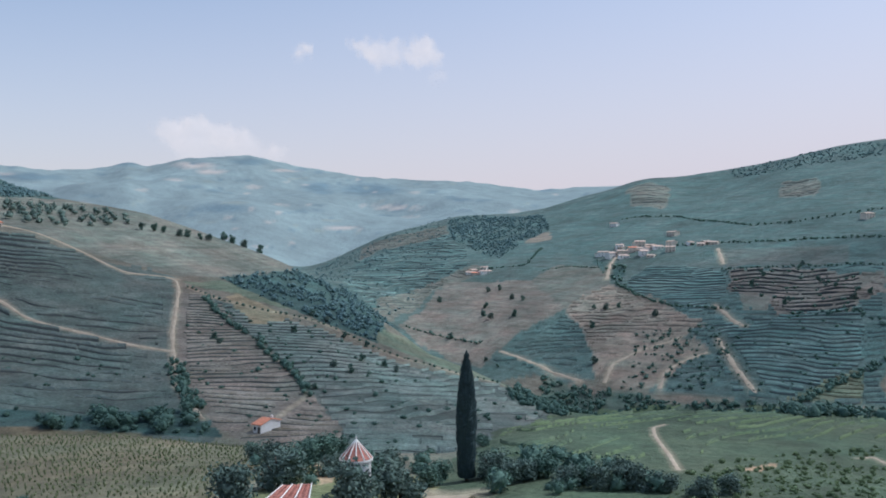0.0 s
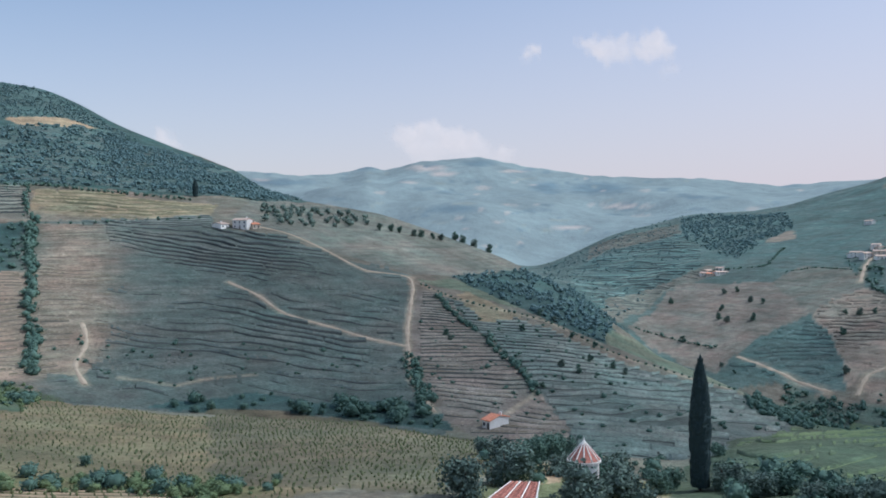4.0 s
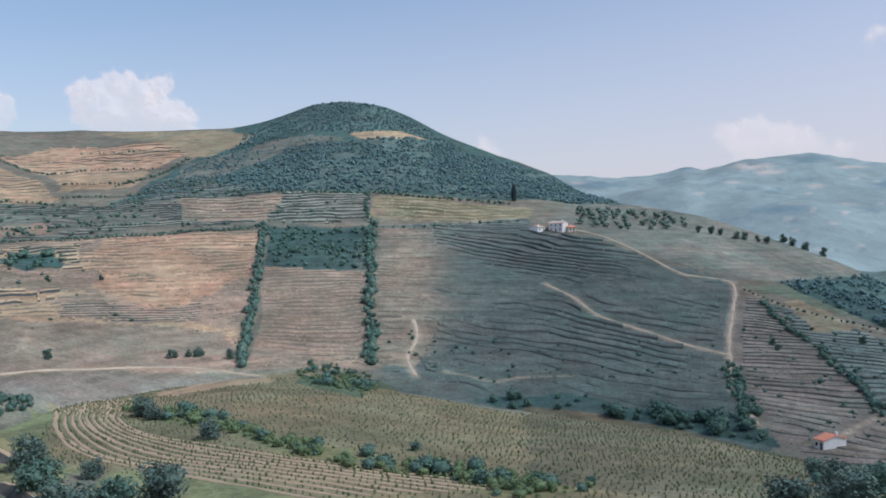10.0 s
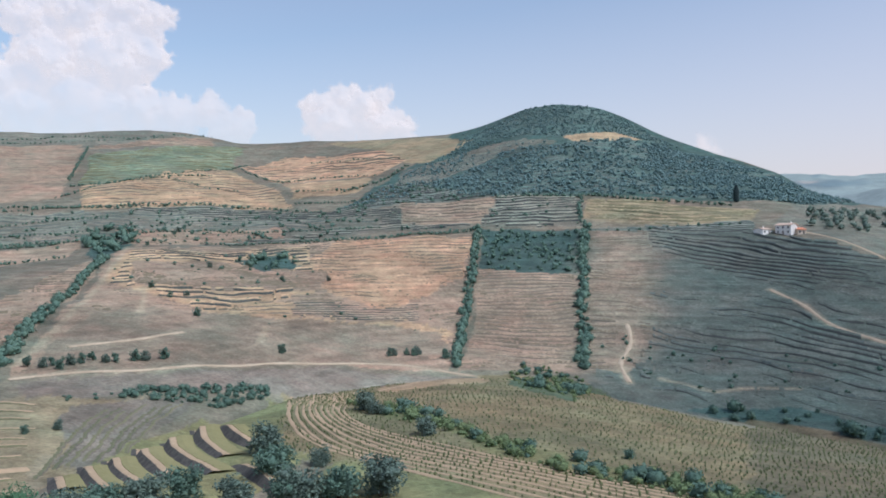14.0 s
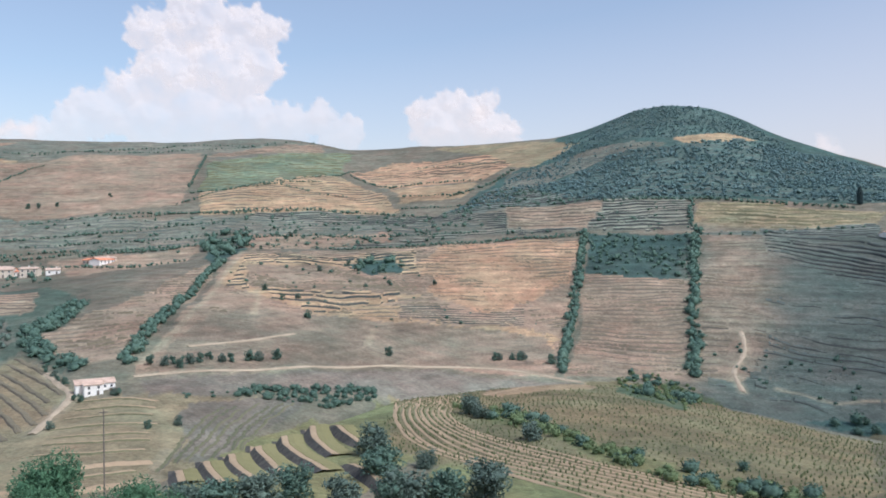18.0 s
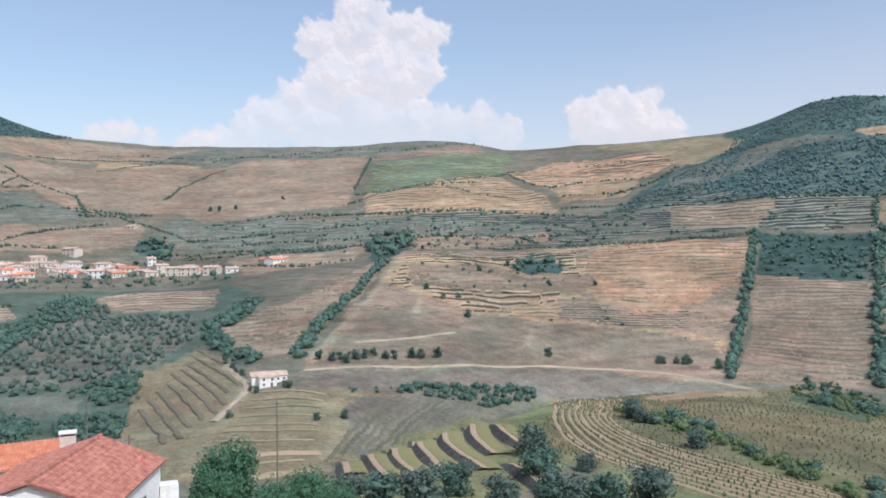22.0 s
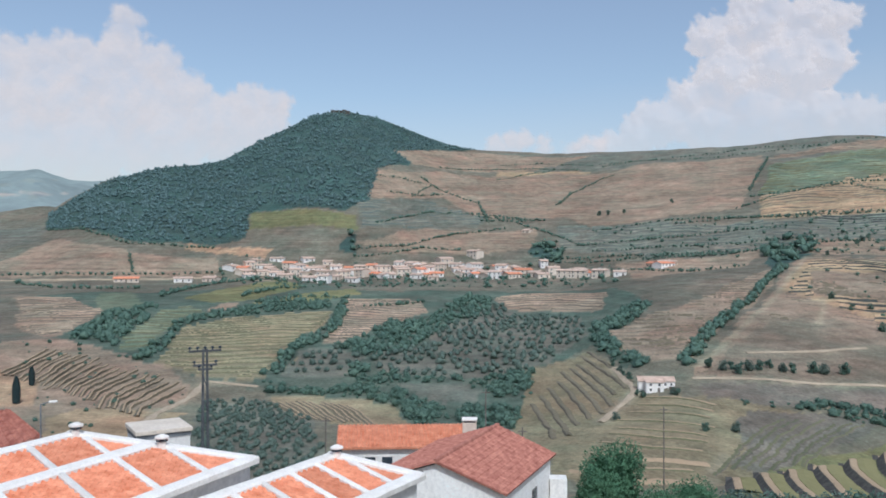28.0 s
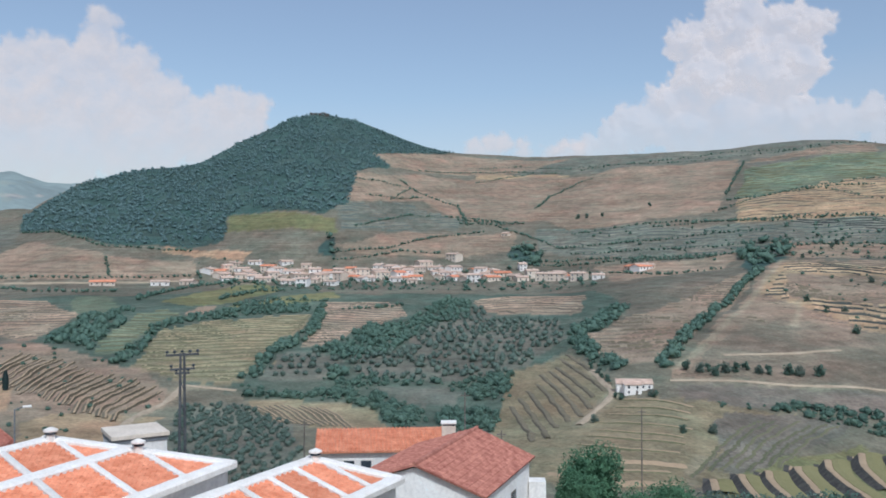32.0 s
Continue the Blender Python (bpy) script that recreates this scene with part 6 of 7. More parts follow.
def garden_roof(a, b, c, d):
    A = Vector(a)
    ob = new("garden_hut")
    ob.location = A
    tagged(ob, "small white hut with a red tile roof and mortar ribs", "hut")
    q = [Vector(p) - A for p in (a, b, c, d)]
    q[1].z = q[0].z
    q[2].z = q[3].z = min(q[2].z, q[3].z, -0.9)
    for i in range(3):
        bm = bmesh.new()
        f0, f1 = i / 3 + .015, (i + 1) / 3 - .015
        tiles(bm, q[0].lerp(q[1], f0), q[0].lerp(q[1], f1), q[3].lerp(q[2], f1), q[3].lerp(q[2], f0), thick=.08, wave=.3)
        part("tile_panel", bm, TILE_RED, ob)
    for i in range(4):
        bm = bmesh.new()
        tube(bm, q[0].lerp(q[1], i / 3) + Vector((0, 0, .1)), q[3].lerp(q[2], i / 3) + Vector((0, 0, .1)), .08, .08, 6)
        part("mortar_rib", bm, MORTAR, ob)
    bm = bmesh.new()
    mid = sum(q, Vector()) / 4
    foot = at_ground(*(A + mid).xy) - 1.5 - A.z
    ring = [mid + (p - mid) * .93 for p in q]
    top, low = [bm.verts.new(p) for p in ring], [bm.verts.new((p.x, p.y, foot)) for p in ring]
    for i in range(4):
        bm.faces.new((low[i], low[(i + 1) % 4], top[(i + 1) % 4], top[i]))
    bmesh.ops.recalc_face_normals(bm, faces=bm.faces[:])
    part("wall", bm, PLASTER, ob)
    return ob


def leafy(seed, tall, spread, leaves, leaf, lumps=9, column=False):
    """A crown of small leaf sprays over an uneven heart, about one unit high with its foot at zero."""
    rnd = np.random.RandomState(seed)
    V, F, base = [], [], 0
    cs = []
    for k in range(lumps):
        a, q = rnd.rand() * 6.283, math.sqrt(rnd.rand())
        h = 0.10 + 0.66 * rnd.rand()
        rr = spread * (0.32 + 0.28 * rnd.rand()) * (1.15 - 0.5 * abs(h - 0.5))
        cs.append((np.array([math.cos(a) * q * spread * 0.62, math.sin(a) * q * spread * 0.62, h]), rr))
    for c, rr in cs:
        bv, bf = BLOBS_FAR[rnd.randint(5)]
        p = (bv - (0, 0, .4)) * (1.2 * rr, 1.2 * rr, 1.1 * rr) + c
        V.append(p)
        F += [tuple(f + base) for f in bf]
        base += len(bv)
    for _ in range(leaves):
        c, rr = cs[rnd.randint(lumps)]
        d = rnd.randn(3)
        d /= np.linalg.norm(d)
        p = c + d * rr * (0.78 + 0.34 * rnd.rand())
        a, b = rnd.randn(3), rnd.randn(3)
        a, b = leaf * a / np.linalg.norm(a), leaf * 0.6 * b / np.linalg.norm(b)
        V.append(np.array([p - a, p + b, p + a, p - b]))
        F.append((base, base + 1, base + 2, base + 3))
        base += 4
    return np.concatenate(V), F


CROWNS = {}


def crown_mesh(kind, mat_, seeds, **k):
    for s in seeds:
        V, F = leafy(s, **k)
        CROWNS.setdefault(kind, []).append(mesh_from("crown", V, F, [mat_], smooth=True))


crown_mesh("olive", LEAF_OLIVE, (1, 2, 3, 4), tall=1, spread=0.47, leaves=1700, leaf=0.044, lumps=16)
crown_mesh("dark", LEAF_WOOD, (5, 6, 7, 8), tall=1, spread=0.47, leaves=1700, leaf=0.044, lumps=16)
crown_mesh("small_dark", LEAF_WOOD, (15, 16, 17), tall=1, spread=0.40, leaves=420, leaf=0.075, lumps=9)
crown_mesh("small_olive", LEAF_OLIVE, (18, 19), tall=1, spread=0.42, leaves=420, leaf=0.075, lumps=9)
crown_mesh("bright", LEAF_BRIGHT, (9, 10, 11), tall=1, spread=0.46, leaves=6500, leaf=0.022, lumps=18)


def trunk_mesh():
    bm = bmesh.new()
    tube(bm, (0, 0, -.08), (0.01, 0, 0.32), 0.045, 0.03, 7)
    for k in range(4):
        a = k * 1.7
        tube(bm, (0.01, 0, 0.26), (0.2 * math.cos(a), 0.2 * math.sin(a), 0.52 + .05 * k), 0.022, 0.01, 5)
    me = bpy.data.meshes.new("trunk")
    bm.to_mesh(me)
    bm.free()
    me.materials.append(BARK)
    return me


TRUNK = trunk_mesh()


def plant(kind, x, y, high, wide, label, category, group, rnd):
    ob = thing("tree", x, y, at_ground(x, y), rnd.random() * 360, label, category, group)
    ob.scale = (wide * (1.15 if kind in ("olive", "dark") else 1), wide * (1.15 if kind in ("olive", "dark") else 1), high * (0.92 if kind in ("olive", "dark") else 1))
    for name, me in (("trunk", TRUNK), ("crown", CROWNS[kind][rnd.randrange(len(CROWNS[kind]))])):
        new(name, me).parent = ob
    return ob


TREE_RND = random.Random(12)


def round_tree(x, y, size):
    k = TREE_RND.choice(["olive", "olive", "dark"])
    s = size * (0.95 + 0.15 * TREE_RND.random())
    plant(k, x, y, s, s, "grey-green olive tree with a rounded crown" if k == "olive" else "dark green bushy tree with a rounded crown", "tree", "trees by the bay of vines", TREE_RND)


def green_tree(x, y, wide, high):
    ob = plant("bright", x, y, high, wide, "bright green leafy tree below the lookout", "tree", "leafy trees below the lookout", TREE_RND)
    crown = [c for c in ob.children if c.name.startswith("crown")][0]
    share = min(1.0, wide * 1.15 / high)
    crown.scale, crown.location = (1.1, 1.1, share), (0, 0, 1 - share)


def cypress(x, y, high, wide):
    """A dark column of close foliage that tapers to its tip."""
    rnd = np.random.RandomState(int(abs(x) * 10) % 999)
    ob = thing("cypress", x, y, at_ground(x, y), 0, "tall slim dark green cypress tree", "cypress tree", "cypresses")
    bm = bmesh.new()
    n, m = 22, 46
    rings = []
    for j in range(m + 1):
        t = j / m
        r = 0.5 * wide * (1 - ((t - 0.4) / 0.6) ** 2.4 if t > 0.4 else 0.86 + 0.35 * t)
        rings.append([])
        for i in range(n):
            a = 6.2832 * i / n
            k = r * (1 + 0.16 * noise.noise((math.cos(a) * 2.2, math.sin(a) * 2.2, t * high * 0.9)) + 0.10 * (rnd.rand() - .5))
            rings[-1].append(bm.verts.new((k * math.cos(a), k * math.sin(a), 0.035 * high + t * 0.965 * high)))
    for u, v in zip(rings, rings[1:]):
        for i in range(n):
            bm.faces.new((u[i], u[(i + 1) % n], v[(i + 1) % n], v[i]))
    bm.faces.new(rings[0][::-1])
    for _ in range(900):
        j, i = rnd.randint(m - 2), rnd.randint(n)
        p = rings[j][i].co
        d = Vector((p.x, p.y, 0)).normalized() * 0.12 * wide / 4 + Vector((0, 0, 0.3 + .3 * rnd.rand()))
        q = Vector((-p.y, p.x, 0)).normalized() * 0.12
        bm.faces.new([bm.verts.new(p + w) for w in (-q, q, d)])
    part("foliage", bm, LEAF_CYPRESS, ob)
    bm = bmesh.new()
    tube(bm, (0, 0, -.4), (0, 0, 0.06 * high), 0.05 * wide + .08, .05 * wide + .05, 8)
    part("trunk", bm, BARK, ob)
    return ob


def along(line, count):
    """Evenly spaced places on a smoothed line of the plan."""
    p = np.array(line, float)
    d = np.concatenate([[0], np.cumsum(np.hypot(*np.diff(p, axis=0).T))])
    p = np.stack([np.interp(np.linspace(0, d[-1], count), d, p[:, k]) for k in (0, 1)], 1)
    for _ in range(max(2, count // 8)):
        p[1:-1] = 0.5 * p[1:-1] + 0.25 * (p[2:] + p[:-2])
    return p


def terrace_wall(line):
    """A curved dry-stone wall that holds up a terrace: bare earth along its edge, rough grass behind."""
    p = []
    for (x0, y0), (x1, y1) in zip(line, line[1:]):
        n = max(2, int(math.hypot(x1 - x0, y1 - y0) / 0.5))
        p += [(x0 + (x1 - x0) * k / n, y0 + (y1 - y0) * k / n) for k in range(n)]
    p = np.array(p + [line[-1]], float)
    for _ in range(40):
        p[1:-1] = .5 * p[1:-1] + .25 * (p[2:] + p[:-2])
    t = np.gradient(p, axis=0)
    t /= np.linalg.norm(t, axis=1)[:, None]
    side = np.stack([-t[:, 1], t[:, 0]], 1)
    mid = p[len(p) // 2]
    if side[len(p) // 2].dot(np.array((mid[1], -mid[0]))) < 0:
        side = -side
    rnd = np.random.RandomState(len(p))
    n = len(p)
    taper = np.sin(np.linspace(0.06, np.pi - 0.2, n)) ** 0.6 * (1 + 0.12 * fold(p[:, 0], p[:, 1], 7, 95))

    def sheet(prof):
        V, F = [], []
        for o, h in prof:
            jit = 0.07 * (rnd.rand(n) - .5)
            q = p + side * (o + jit)[:, None]
            V.append(np.column_stack([q, ground_z(q[:, 0], q[:, 1]) + h * taper + jit]))
        for a in range(len(prof) - 1):
            F += [(a * n + i, a * n + i + 1, (a + 1) * n + i + 1, (a + 1) * n + i) for i in range(n - 1)]
        return np.concatenate(V), F

    wall = new("terrace_wall", mesh_from("terrace_wall", *sheet(((-1.7, -.6), (-1.4, -.1), (-.8, .5), (-.3, 1.02), (-.1, 1.06), (.05, .6))), [WALL_STONE], smooth=False))
    tagged(wall, "dark curved dry-stone terrace wall among the vines", "wall", "terrace walls")
    tagged(new("ledge_path", mesh_from("ledge_path", *sheet(((-.22, .6), (-.2, 1.1), (.2, 1.06), (.55, .98), (.9, .8), (1.0, .45))), [LEDGE_EARTH], smooth=False)), "pale earth edge of a vine terrace", "path", kind="structure")
    tagged(new("terrace_grass", mesh_from("terrace_grass", *sheet(((.75, .5), (.9, .9), (1.8, .8), (2.6, .5), (3.4, .1), (4.4, -.5))), [ROUGH_GRASS], smooth=False)), "rough yellow-green grass on a vine terrace", "grass", kind="structure")


def terrace_lines(first, last, count, high, deep, face, riser, lip):
    """Terraces laid one behind another from a first line of the plan to a last: a riser, a lip of pale earth and a tread; face: the side to which they fall."""
    rnd = np.random.RandomState(count * 7 + len(first))
    p0, p1 = along(first, 60), along(last, 60)
    V, F, M, C, base = [], [], [], [], 0
    for k in range(count):
        p = p0 + (p1 - p0) * (k + 0.25 * rnd.rand()) / max(count - 1, 1)
        lo, hi = int(8 * rnd.rand()), 60 - int(8 * rnd.rand())
        p = p[lo:hi]
        d = np.concatenate([[0], np.cumsum(np.hypot(*np.diff(p, axis=0).T))])
        q = np.linspace(0, d[-1], max(6, int(d[-1] / 0.8)))
        p = np.stack([np.interp(q, d, p[:, 0]), np.interp(q, d, p[:, 1])], 1)
        n = len(p)
        p = p + (0.35 * fold(p[:, 0], p[:, 1], 16, 91) + 0.12 * rnd.randn(n))[:, None]
        t = np.gradient(p, axis=0)
        t /= np.linalg.norm(t, axis=1)[:, None] + 1e-9
        side = np.stack([-t[:, 1], t[:, 0]], 1)
        if side[n // 2].dot(np.array((p[n // 2][1], -p[n // 2][0]))) * face < 0:
            side = -side
        h = high * np.clip(0.85 + 0.45 * fold(p[:, 0], p[:, 1], 11, 92) + 0.3 * (rnd.rand(n) - .5), 0.1, 1.4) * np.sin(np.linspace(0.2, 2.94, n)) ** 0.4
        for o, e in ((0.5, -0.3), (0.06 * deep, 1.0), (-0.3 * deep, 1.0), (-deep, -0.1)):
            c = p + side * o
            V.append(np.column_stack([c, ground_z(c[:, 0], c[:, 1]) + (h * e if e > 0 else e)]))
        for a, mat_ in ((0, 0), (1, 1), (2, 2)):
            F.append(np.array([(base + a * n + i, base + a * n + i + 1, base + (a + 1) * n + i + 1, base + (a + 1) * n + i) for i in range(n - 1)]))
            M.append(np.full(n - 1, mat_))
        base += 4 * n
    me = mesh_from("terrace_banks", np.concatenate(V), np.concatenate(F), [riser, lip, DRY_VINE if riser is SCRUB_BANK else lip], np.concatenate(M), smooth=False)
    return tagged(new("terrace_banks", me), "narrow earth terraces with pale lips curving round the slope", "vineyard", kind="stuff")


def ledge(line):
    V, F = ribbon(line, 0.7, 0.1, 1.5)
    tagged(new("ledge_path", mesh_from("ledge_path", V, F, [LEDGE_EARTH])), "pale earth path along a vine terrace", "path", kind="structure")


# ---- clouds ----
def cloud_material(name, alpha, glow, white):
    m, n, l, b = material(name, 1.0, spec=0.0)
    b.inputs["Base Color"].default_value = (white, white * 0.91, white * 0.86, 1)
    # added glow stands in for sunlight scattered inside the cloud
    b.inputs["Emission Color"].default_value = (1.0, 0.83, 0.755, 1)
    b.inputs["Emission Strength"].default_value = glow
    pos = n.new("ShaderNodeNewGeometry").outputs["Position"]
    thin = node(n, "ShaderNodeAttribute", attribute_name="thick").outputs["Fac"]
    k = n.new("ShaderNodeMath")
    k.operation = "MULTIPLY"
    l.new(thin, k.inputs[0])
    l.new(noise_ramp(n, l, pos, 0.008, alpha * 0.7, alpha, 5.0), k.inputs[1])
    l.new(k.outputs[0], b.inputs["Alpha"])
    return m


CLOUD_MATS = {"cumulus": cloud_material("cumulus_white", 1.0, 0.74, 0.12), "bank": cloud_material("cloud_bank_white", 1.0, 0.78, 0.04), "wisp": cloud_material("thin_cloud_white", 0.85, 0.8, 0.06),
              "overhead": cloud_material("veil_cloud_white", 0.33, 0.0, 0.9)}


def soft_cloud(billows, edge):
    """A soft bank of cloud: a gently swelling sheet that thins out to nothing at its rim."""
    step = 0.09
    az0, az1 = min(b[0] - 1.6 * b[2] for b in billows), max(b[0] + 1.6 * b[2] for b in billows)
    el0, el1 = min(b[1] - 1.6 * b[2] for b in billows), max(b[1] + 1.6 * b[2] for b in billows)
    A, E = np.meshgrid(np.arange(az0, az1, step), np.arange(el0, el1, step))
    puff = lambda f, o: np.array([noise.noise((a * f, e * f, o)) for a, e in zip(A.ravel(), E.ravel())]).reshape(A.shape)
    wx = A + 0.55 * puff(0.6, 1.3) + 0.40 * puff(1.5, 7.7) + 0.22 * puff(3.6, 9.1)
    wy = E + 0.50 * puff(0.6, 4.1) + 0.40 * puff(1.5, 2.9) + 0.22 * puff(3.6, 5.3)
    d = np.full(A.shape, -9.0)
    for a, e, s in billows:
        d = np.maximum(d, s * (1 - np.hypot(wx - a, (wy - e) * 1.1) / s))
    if edge < 0.5:
        d = d + 0.20 * puff(2.0, 3.3) + 0.10 * puff(4.5, 8.1) + 0.04 * puff(9.0, 6.2)
    k = np.clip(0.5 + d / edge, 0, 1)
    k = k * k * (3 - 2 * k) * (0.86 + 0.2 * puff(0.9, 11.0))
    k *= np.clip((E - el0) / (0.5 * (el1 - el0)), 0.25, 1)
    D = 4450 - 70 * np.clip(d, 0, 2.5)
    a = np.radians(A)
    V = np.stack([-D * np.sin(a), D * np.cos(a), EYE + D * np.tan(np.radians(E))], -1).reshape(-1, 3)
    n, m = A.shape
    i, j = np.where((k[:-1, :-1] > 0) | (k[1:, :-1] > 0) | (k[:-1, 1:] > 0) | (k[1:, 1:] > 0))
    F = np.stack([i * m + j, i * m + j + 1, (i + 1) * m + j + 1, (i + 1) * m + j], -1)
    used, inv = np.unique(F.ravel(), return_inverse=True)
    return V[used], inv.reshape(F.shape), np.clip(k, 0, 1).ravel()[used]


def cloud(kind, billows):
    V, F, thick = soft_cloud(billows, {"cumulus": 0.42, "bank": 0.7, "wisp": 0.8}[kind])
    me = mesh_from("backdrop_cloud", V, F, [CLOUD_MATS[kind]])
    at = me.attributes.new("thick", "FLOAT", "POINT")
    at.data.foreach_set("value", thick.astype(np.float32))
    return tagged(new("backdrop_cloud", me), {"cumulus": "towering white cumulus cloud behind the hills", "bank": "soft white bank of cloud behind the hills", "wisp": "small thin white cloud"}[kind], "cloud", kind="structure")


# a thin cloud drifting overhead, whose shadow lies on the middle hill
def passing_cloud(outline, height):
    xs, ys = np.array(outline, float).T
    step = 16.0
    gx, gy = np.meshgrid(np.arange(xs.min() - 40, xs.max() + 40, step), np.arange(ys.min() - 40, ys.max() + 40, step))
    keep = inside(outline, gx + 22 * fold(gx, gy, 150, 51) + 9 * fold(gx, gy, 50, 52), gy + 22 * fold(gx, gy, 160, 53) + 9 * fold(gx, gy, 55, 54)) & (fold(gx, gy, 260, 55) > -1.05)
    soft = keep.astype(float)
    for _ in range(5):
        soft = np.pad(soft, 1)
        soft = (2 * soft[1:-1, 1:-1] + soft[:-2, 1:-1] + soft[2:, 1:-1] + soft[1:-1, :-2] + soft[1:-1, 2:]) / 6
    k = height / SUN_DIR.z
    n, m = gx.shape
    puff = 14 + 7 * fold(gx, gy, 60, 56)
    px, py = gx + SUN_DIR.x * k, gy + SUN_DIR.y * k
    top, low = np.stack([px, py, height + puff], -1).reshape(-1, 3), np.stack([px, py, height - 0.5 * puff], -1).reshape(-1, 3)
    on = soft > 0.03
    i, j = np.where(on[:-1, :-1] & on[1:, :-1] & on[:-1, 1:] & on[1:, 1:])
    q = np.stack([i * m + j, i * m + j + 1, (i + 1) * m + j + 1, (i + 1) * m + j], -1)
    F = np.concatenate([q, q[:, ::-1] + n * m])
    used, inv = np.unique(F.ravel(), return_inverse=True)
    me = mesh_from("passing_cloud", np.concatenate([top, low])[used], inv.reshape(F.shape), [CLOUD_MATS["overhead"]])
    at = me.attributes.new("thick", "FLOAT", "POINT")
    at.data.foreach_set("value", np.tile(soft.ravel(), 2)[used].astype(np.float32))
    tagged(new("passing_cloud", me), "thin white cloud drifting high over the valley", "cloud", kind="structure")


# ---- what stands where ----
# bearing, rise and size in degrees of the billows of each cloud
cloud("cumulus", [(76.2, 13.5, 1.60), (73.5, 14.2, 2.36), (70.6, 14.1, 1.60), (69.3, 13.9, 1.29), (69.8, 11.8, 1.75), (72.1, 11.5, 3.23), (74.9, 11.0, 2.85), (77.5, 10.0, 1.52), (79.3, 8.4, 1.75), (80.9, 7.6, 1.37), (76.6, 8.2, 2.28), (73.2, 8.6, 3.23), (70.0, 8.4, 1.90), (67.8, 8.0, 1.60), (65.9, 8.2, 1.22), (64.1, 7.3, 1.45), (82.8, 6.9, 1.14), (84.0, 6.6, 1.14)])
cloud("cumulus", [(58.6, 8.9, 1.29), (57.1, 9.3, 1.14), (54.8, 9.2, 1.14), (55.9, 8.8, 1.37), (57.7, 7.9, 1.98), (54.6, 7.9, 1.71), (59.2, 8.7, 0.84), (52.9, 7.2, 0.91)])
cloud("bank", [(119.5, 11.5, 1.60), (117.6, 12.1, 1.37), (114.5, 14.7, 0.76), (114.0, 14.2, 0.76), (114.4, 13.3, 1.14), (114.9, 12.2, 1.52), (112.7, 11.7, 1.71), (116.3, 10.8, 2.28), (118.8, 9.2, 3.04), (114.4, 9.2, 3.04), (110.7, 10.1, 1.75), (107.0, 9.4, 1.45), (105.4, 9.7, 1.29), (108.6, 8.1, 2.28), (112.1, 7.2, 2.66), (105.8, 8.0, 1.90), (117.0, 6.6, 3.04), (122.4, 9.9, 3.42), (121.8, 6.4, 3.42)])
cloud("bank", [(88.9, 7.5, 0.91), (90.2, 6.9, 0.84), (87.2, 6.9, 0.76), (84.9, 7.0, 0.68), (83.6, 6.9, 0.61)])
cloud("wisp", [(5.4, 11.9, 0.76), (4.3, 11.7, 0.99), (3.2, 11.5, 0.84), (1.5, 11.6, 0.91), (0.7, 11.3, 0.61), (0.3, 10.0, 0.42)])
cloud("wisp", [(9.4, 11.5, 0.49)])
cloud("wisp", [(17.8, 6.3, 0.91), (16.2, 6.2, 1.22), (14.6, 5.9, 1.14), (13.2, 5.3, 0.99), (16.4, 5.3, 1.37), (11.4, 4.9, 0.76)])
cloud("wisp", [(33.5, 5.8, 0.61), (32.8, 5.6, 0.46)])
# the village
village_house(-570, -258, 15.8, 1)
village_house(-583, -223, 12.4, 1)
village_house(-592, -208, 9.2, 1)
village_house(-628, -199, 11.4, 1)
village_house(-631, -189, 8.7, 2)
village_house(-634, -180, 11.4, 1)
village_house(-649, -174, 13.4, 1)
village_house(-616, -159, 9.3, 1)
village_house(-626, -152, 11.1, 1)
village_house(-605, -138, 9.1, 1)
village_house(-589, -125, 10.4, 2)
village_house(-617, -123, 9.2, 1)
village_house(-653, -149, 8.9, 1)
village_house(-649, -134, 9.7, 1)
village_house(-631, -108, 11.9, 2)
village_house(-646, -105, 13.0, 1)
village_house(-628, -95, 7.6, 1)
village_house(-640, -89, 10.3, 2)
village_house(-629, -81, 10.1, 1)
village_house(-634, -73, 11.9, 2)
village_house(-654, -80, 7.9, 1)
village_house(-623, -63, 9.1, 1)
village_house(-639, -55, 9.4, 2)
village_house(-607, -49, 8.1, 1)
village_house(-646, -46, 11.2, 2)
village_house(-659, -42, 12.3, 2)
village_house(-655, -36, 9.6, 1)
village_house(-635, -26, 11.0, 1)
village_house(-681, -24, 10.9, 2)
village_house(-639, -20, 8.5, 1)
village_house(-603, -5, 9.6, 2)
village_house(-639, -1, 9.3, 2)
village_house(-636, 3, 7.6, 1)
village_house(-630, 17, 10.9, 1)
village_house(-614, 23, 9.0, 1)
village_house(-601, 30, 8.0, 1)
village_house(-641, 32, 6.8, 2)
village_house(-600, 44, 12.8, 2)
village_house(-596, 53, 10.3, 2)
village_house(-584, 66, 9.4, 2)
village_house(-619, 58, 9.1, 1)
village_house(-598, 102, 7.2, 1)
village_house(-592, 114, 11.2, 1)
village_house(-752, 21, 6.0, 1)
village_house(-576, 79, 6.9, 1)
village_house(-638, -119, 10.3, 1)
village_house(-599, -107, 8.1, 1)
village_house(-642, -99, 10.4, 2)
village_house(-647, -71, 9.5, 2)
village_house(-633, -59, 8.4, 2)
village_house(-630, -48, 10.1, 1)
village_house(-645, -32, 8.6, 1)
village_house(-634, -12, 9.3, 1)
village_house(-617, 8, 8.2, 1)
village_house(-639, 12, 7.6, 1)
village_house(-618, 38, 9.0, 2)
village_house(-599, 61, 8.8, 1)
village_house(-637, -139, 10.4, 1)
village_house(-638, -150, 8.7, 1)
village_house(-636, -161, 9.6, 2)
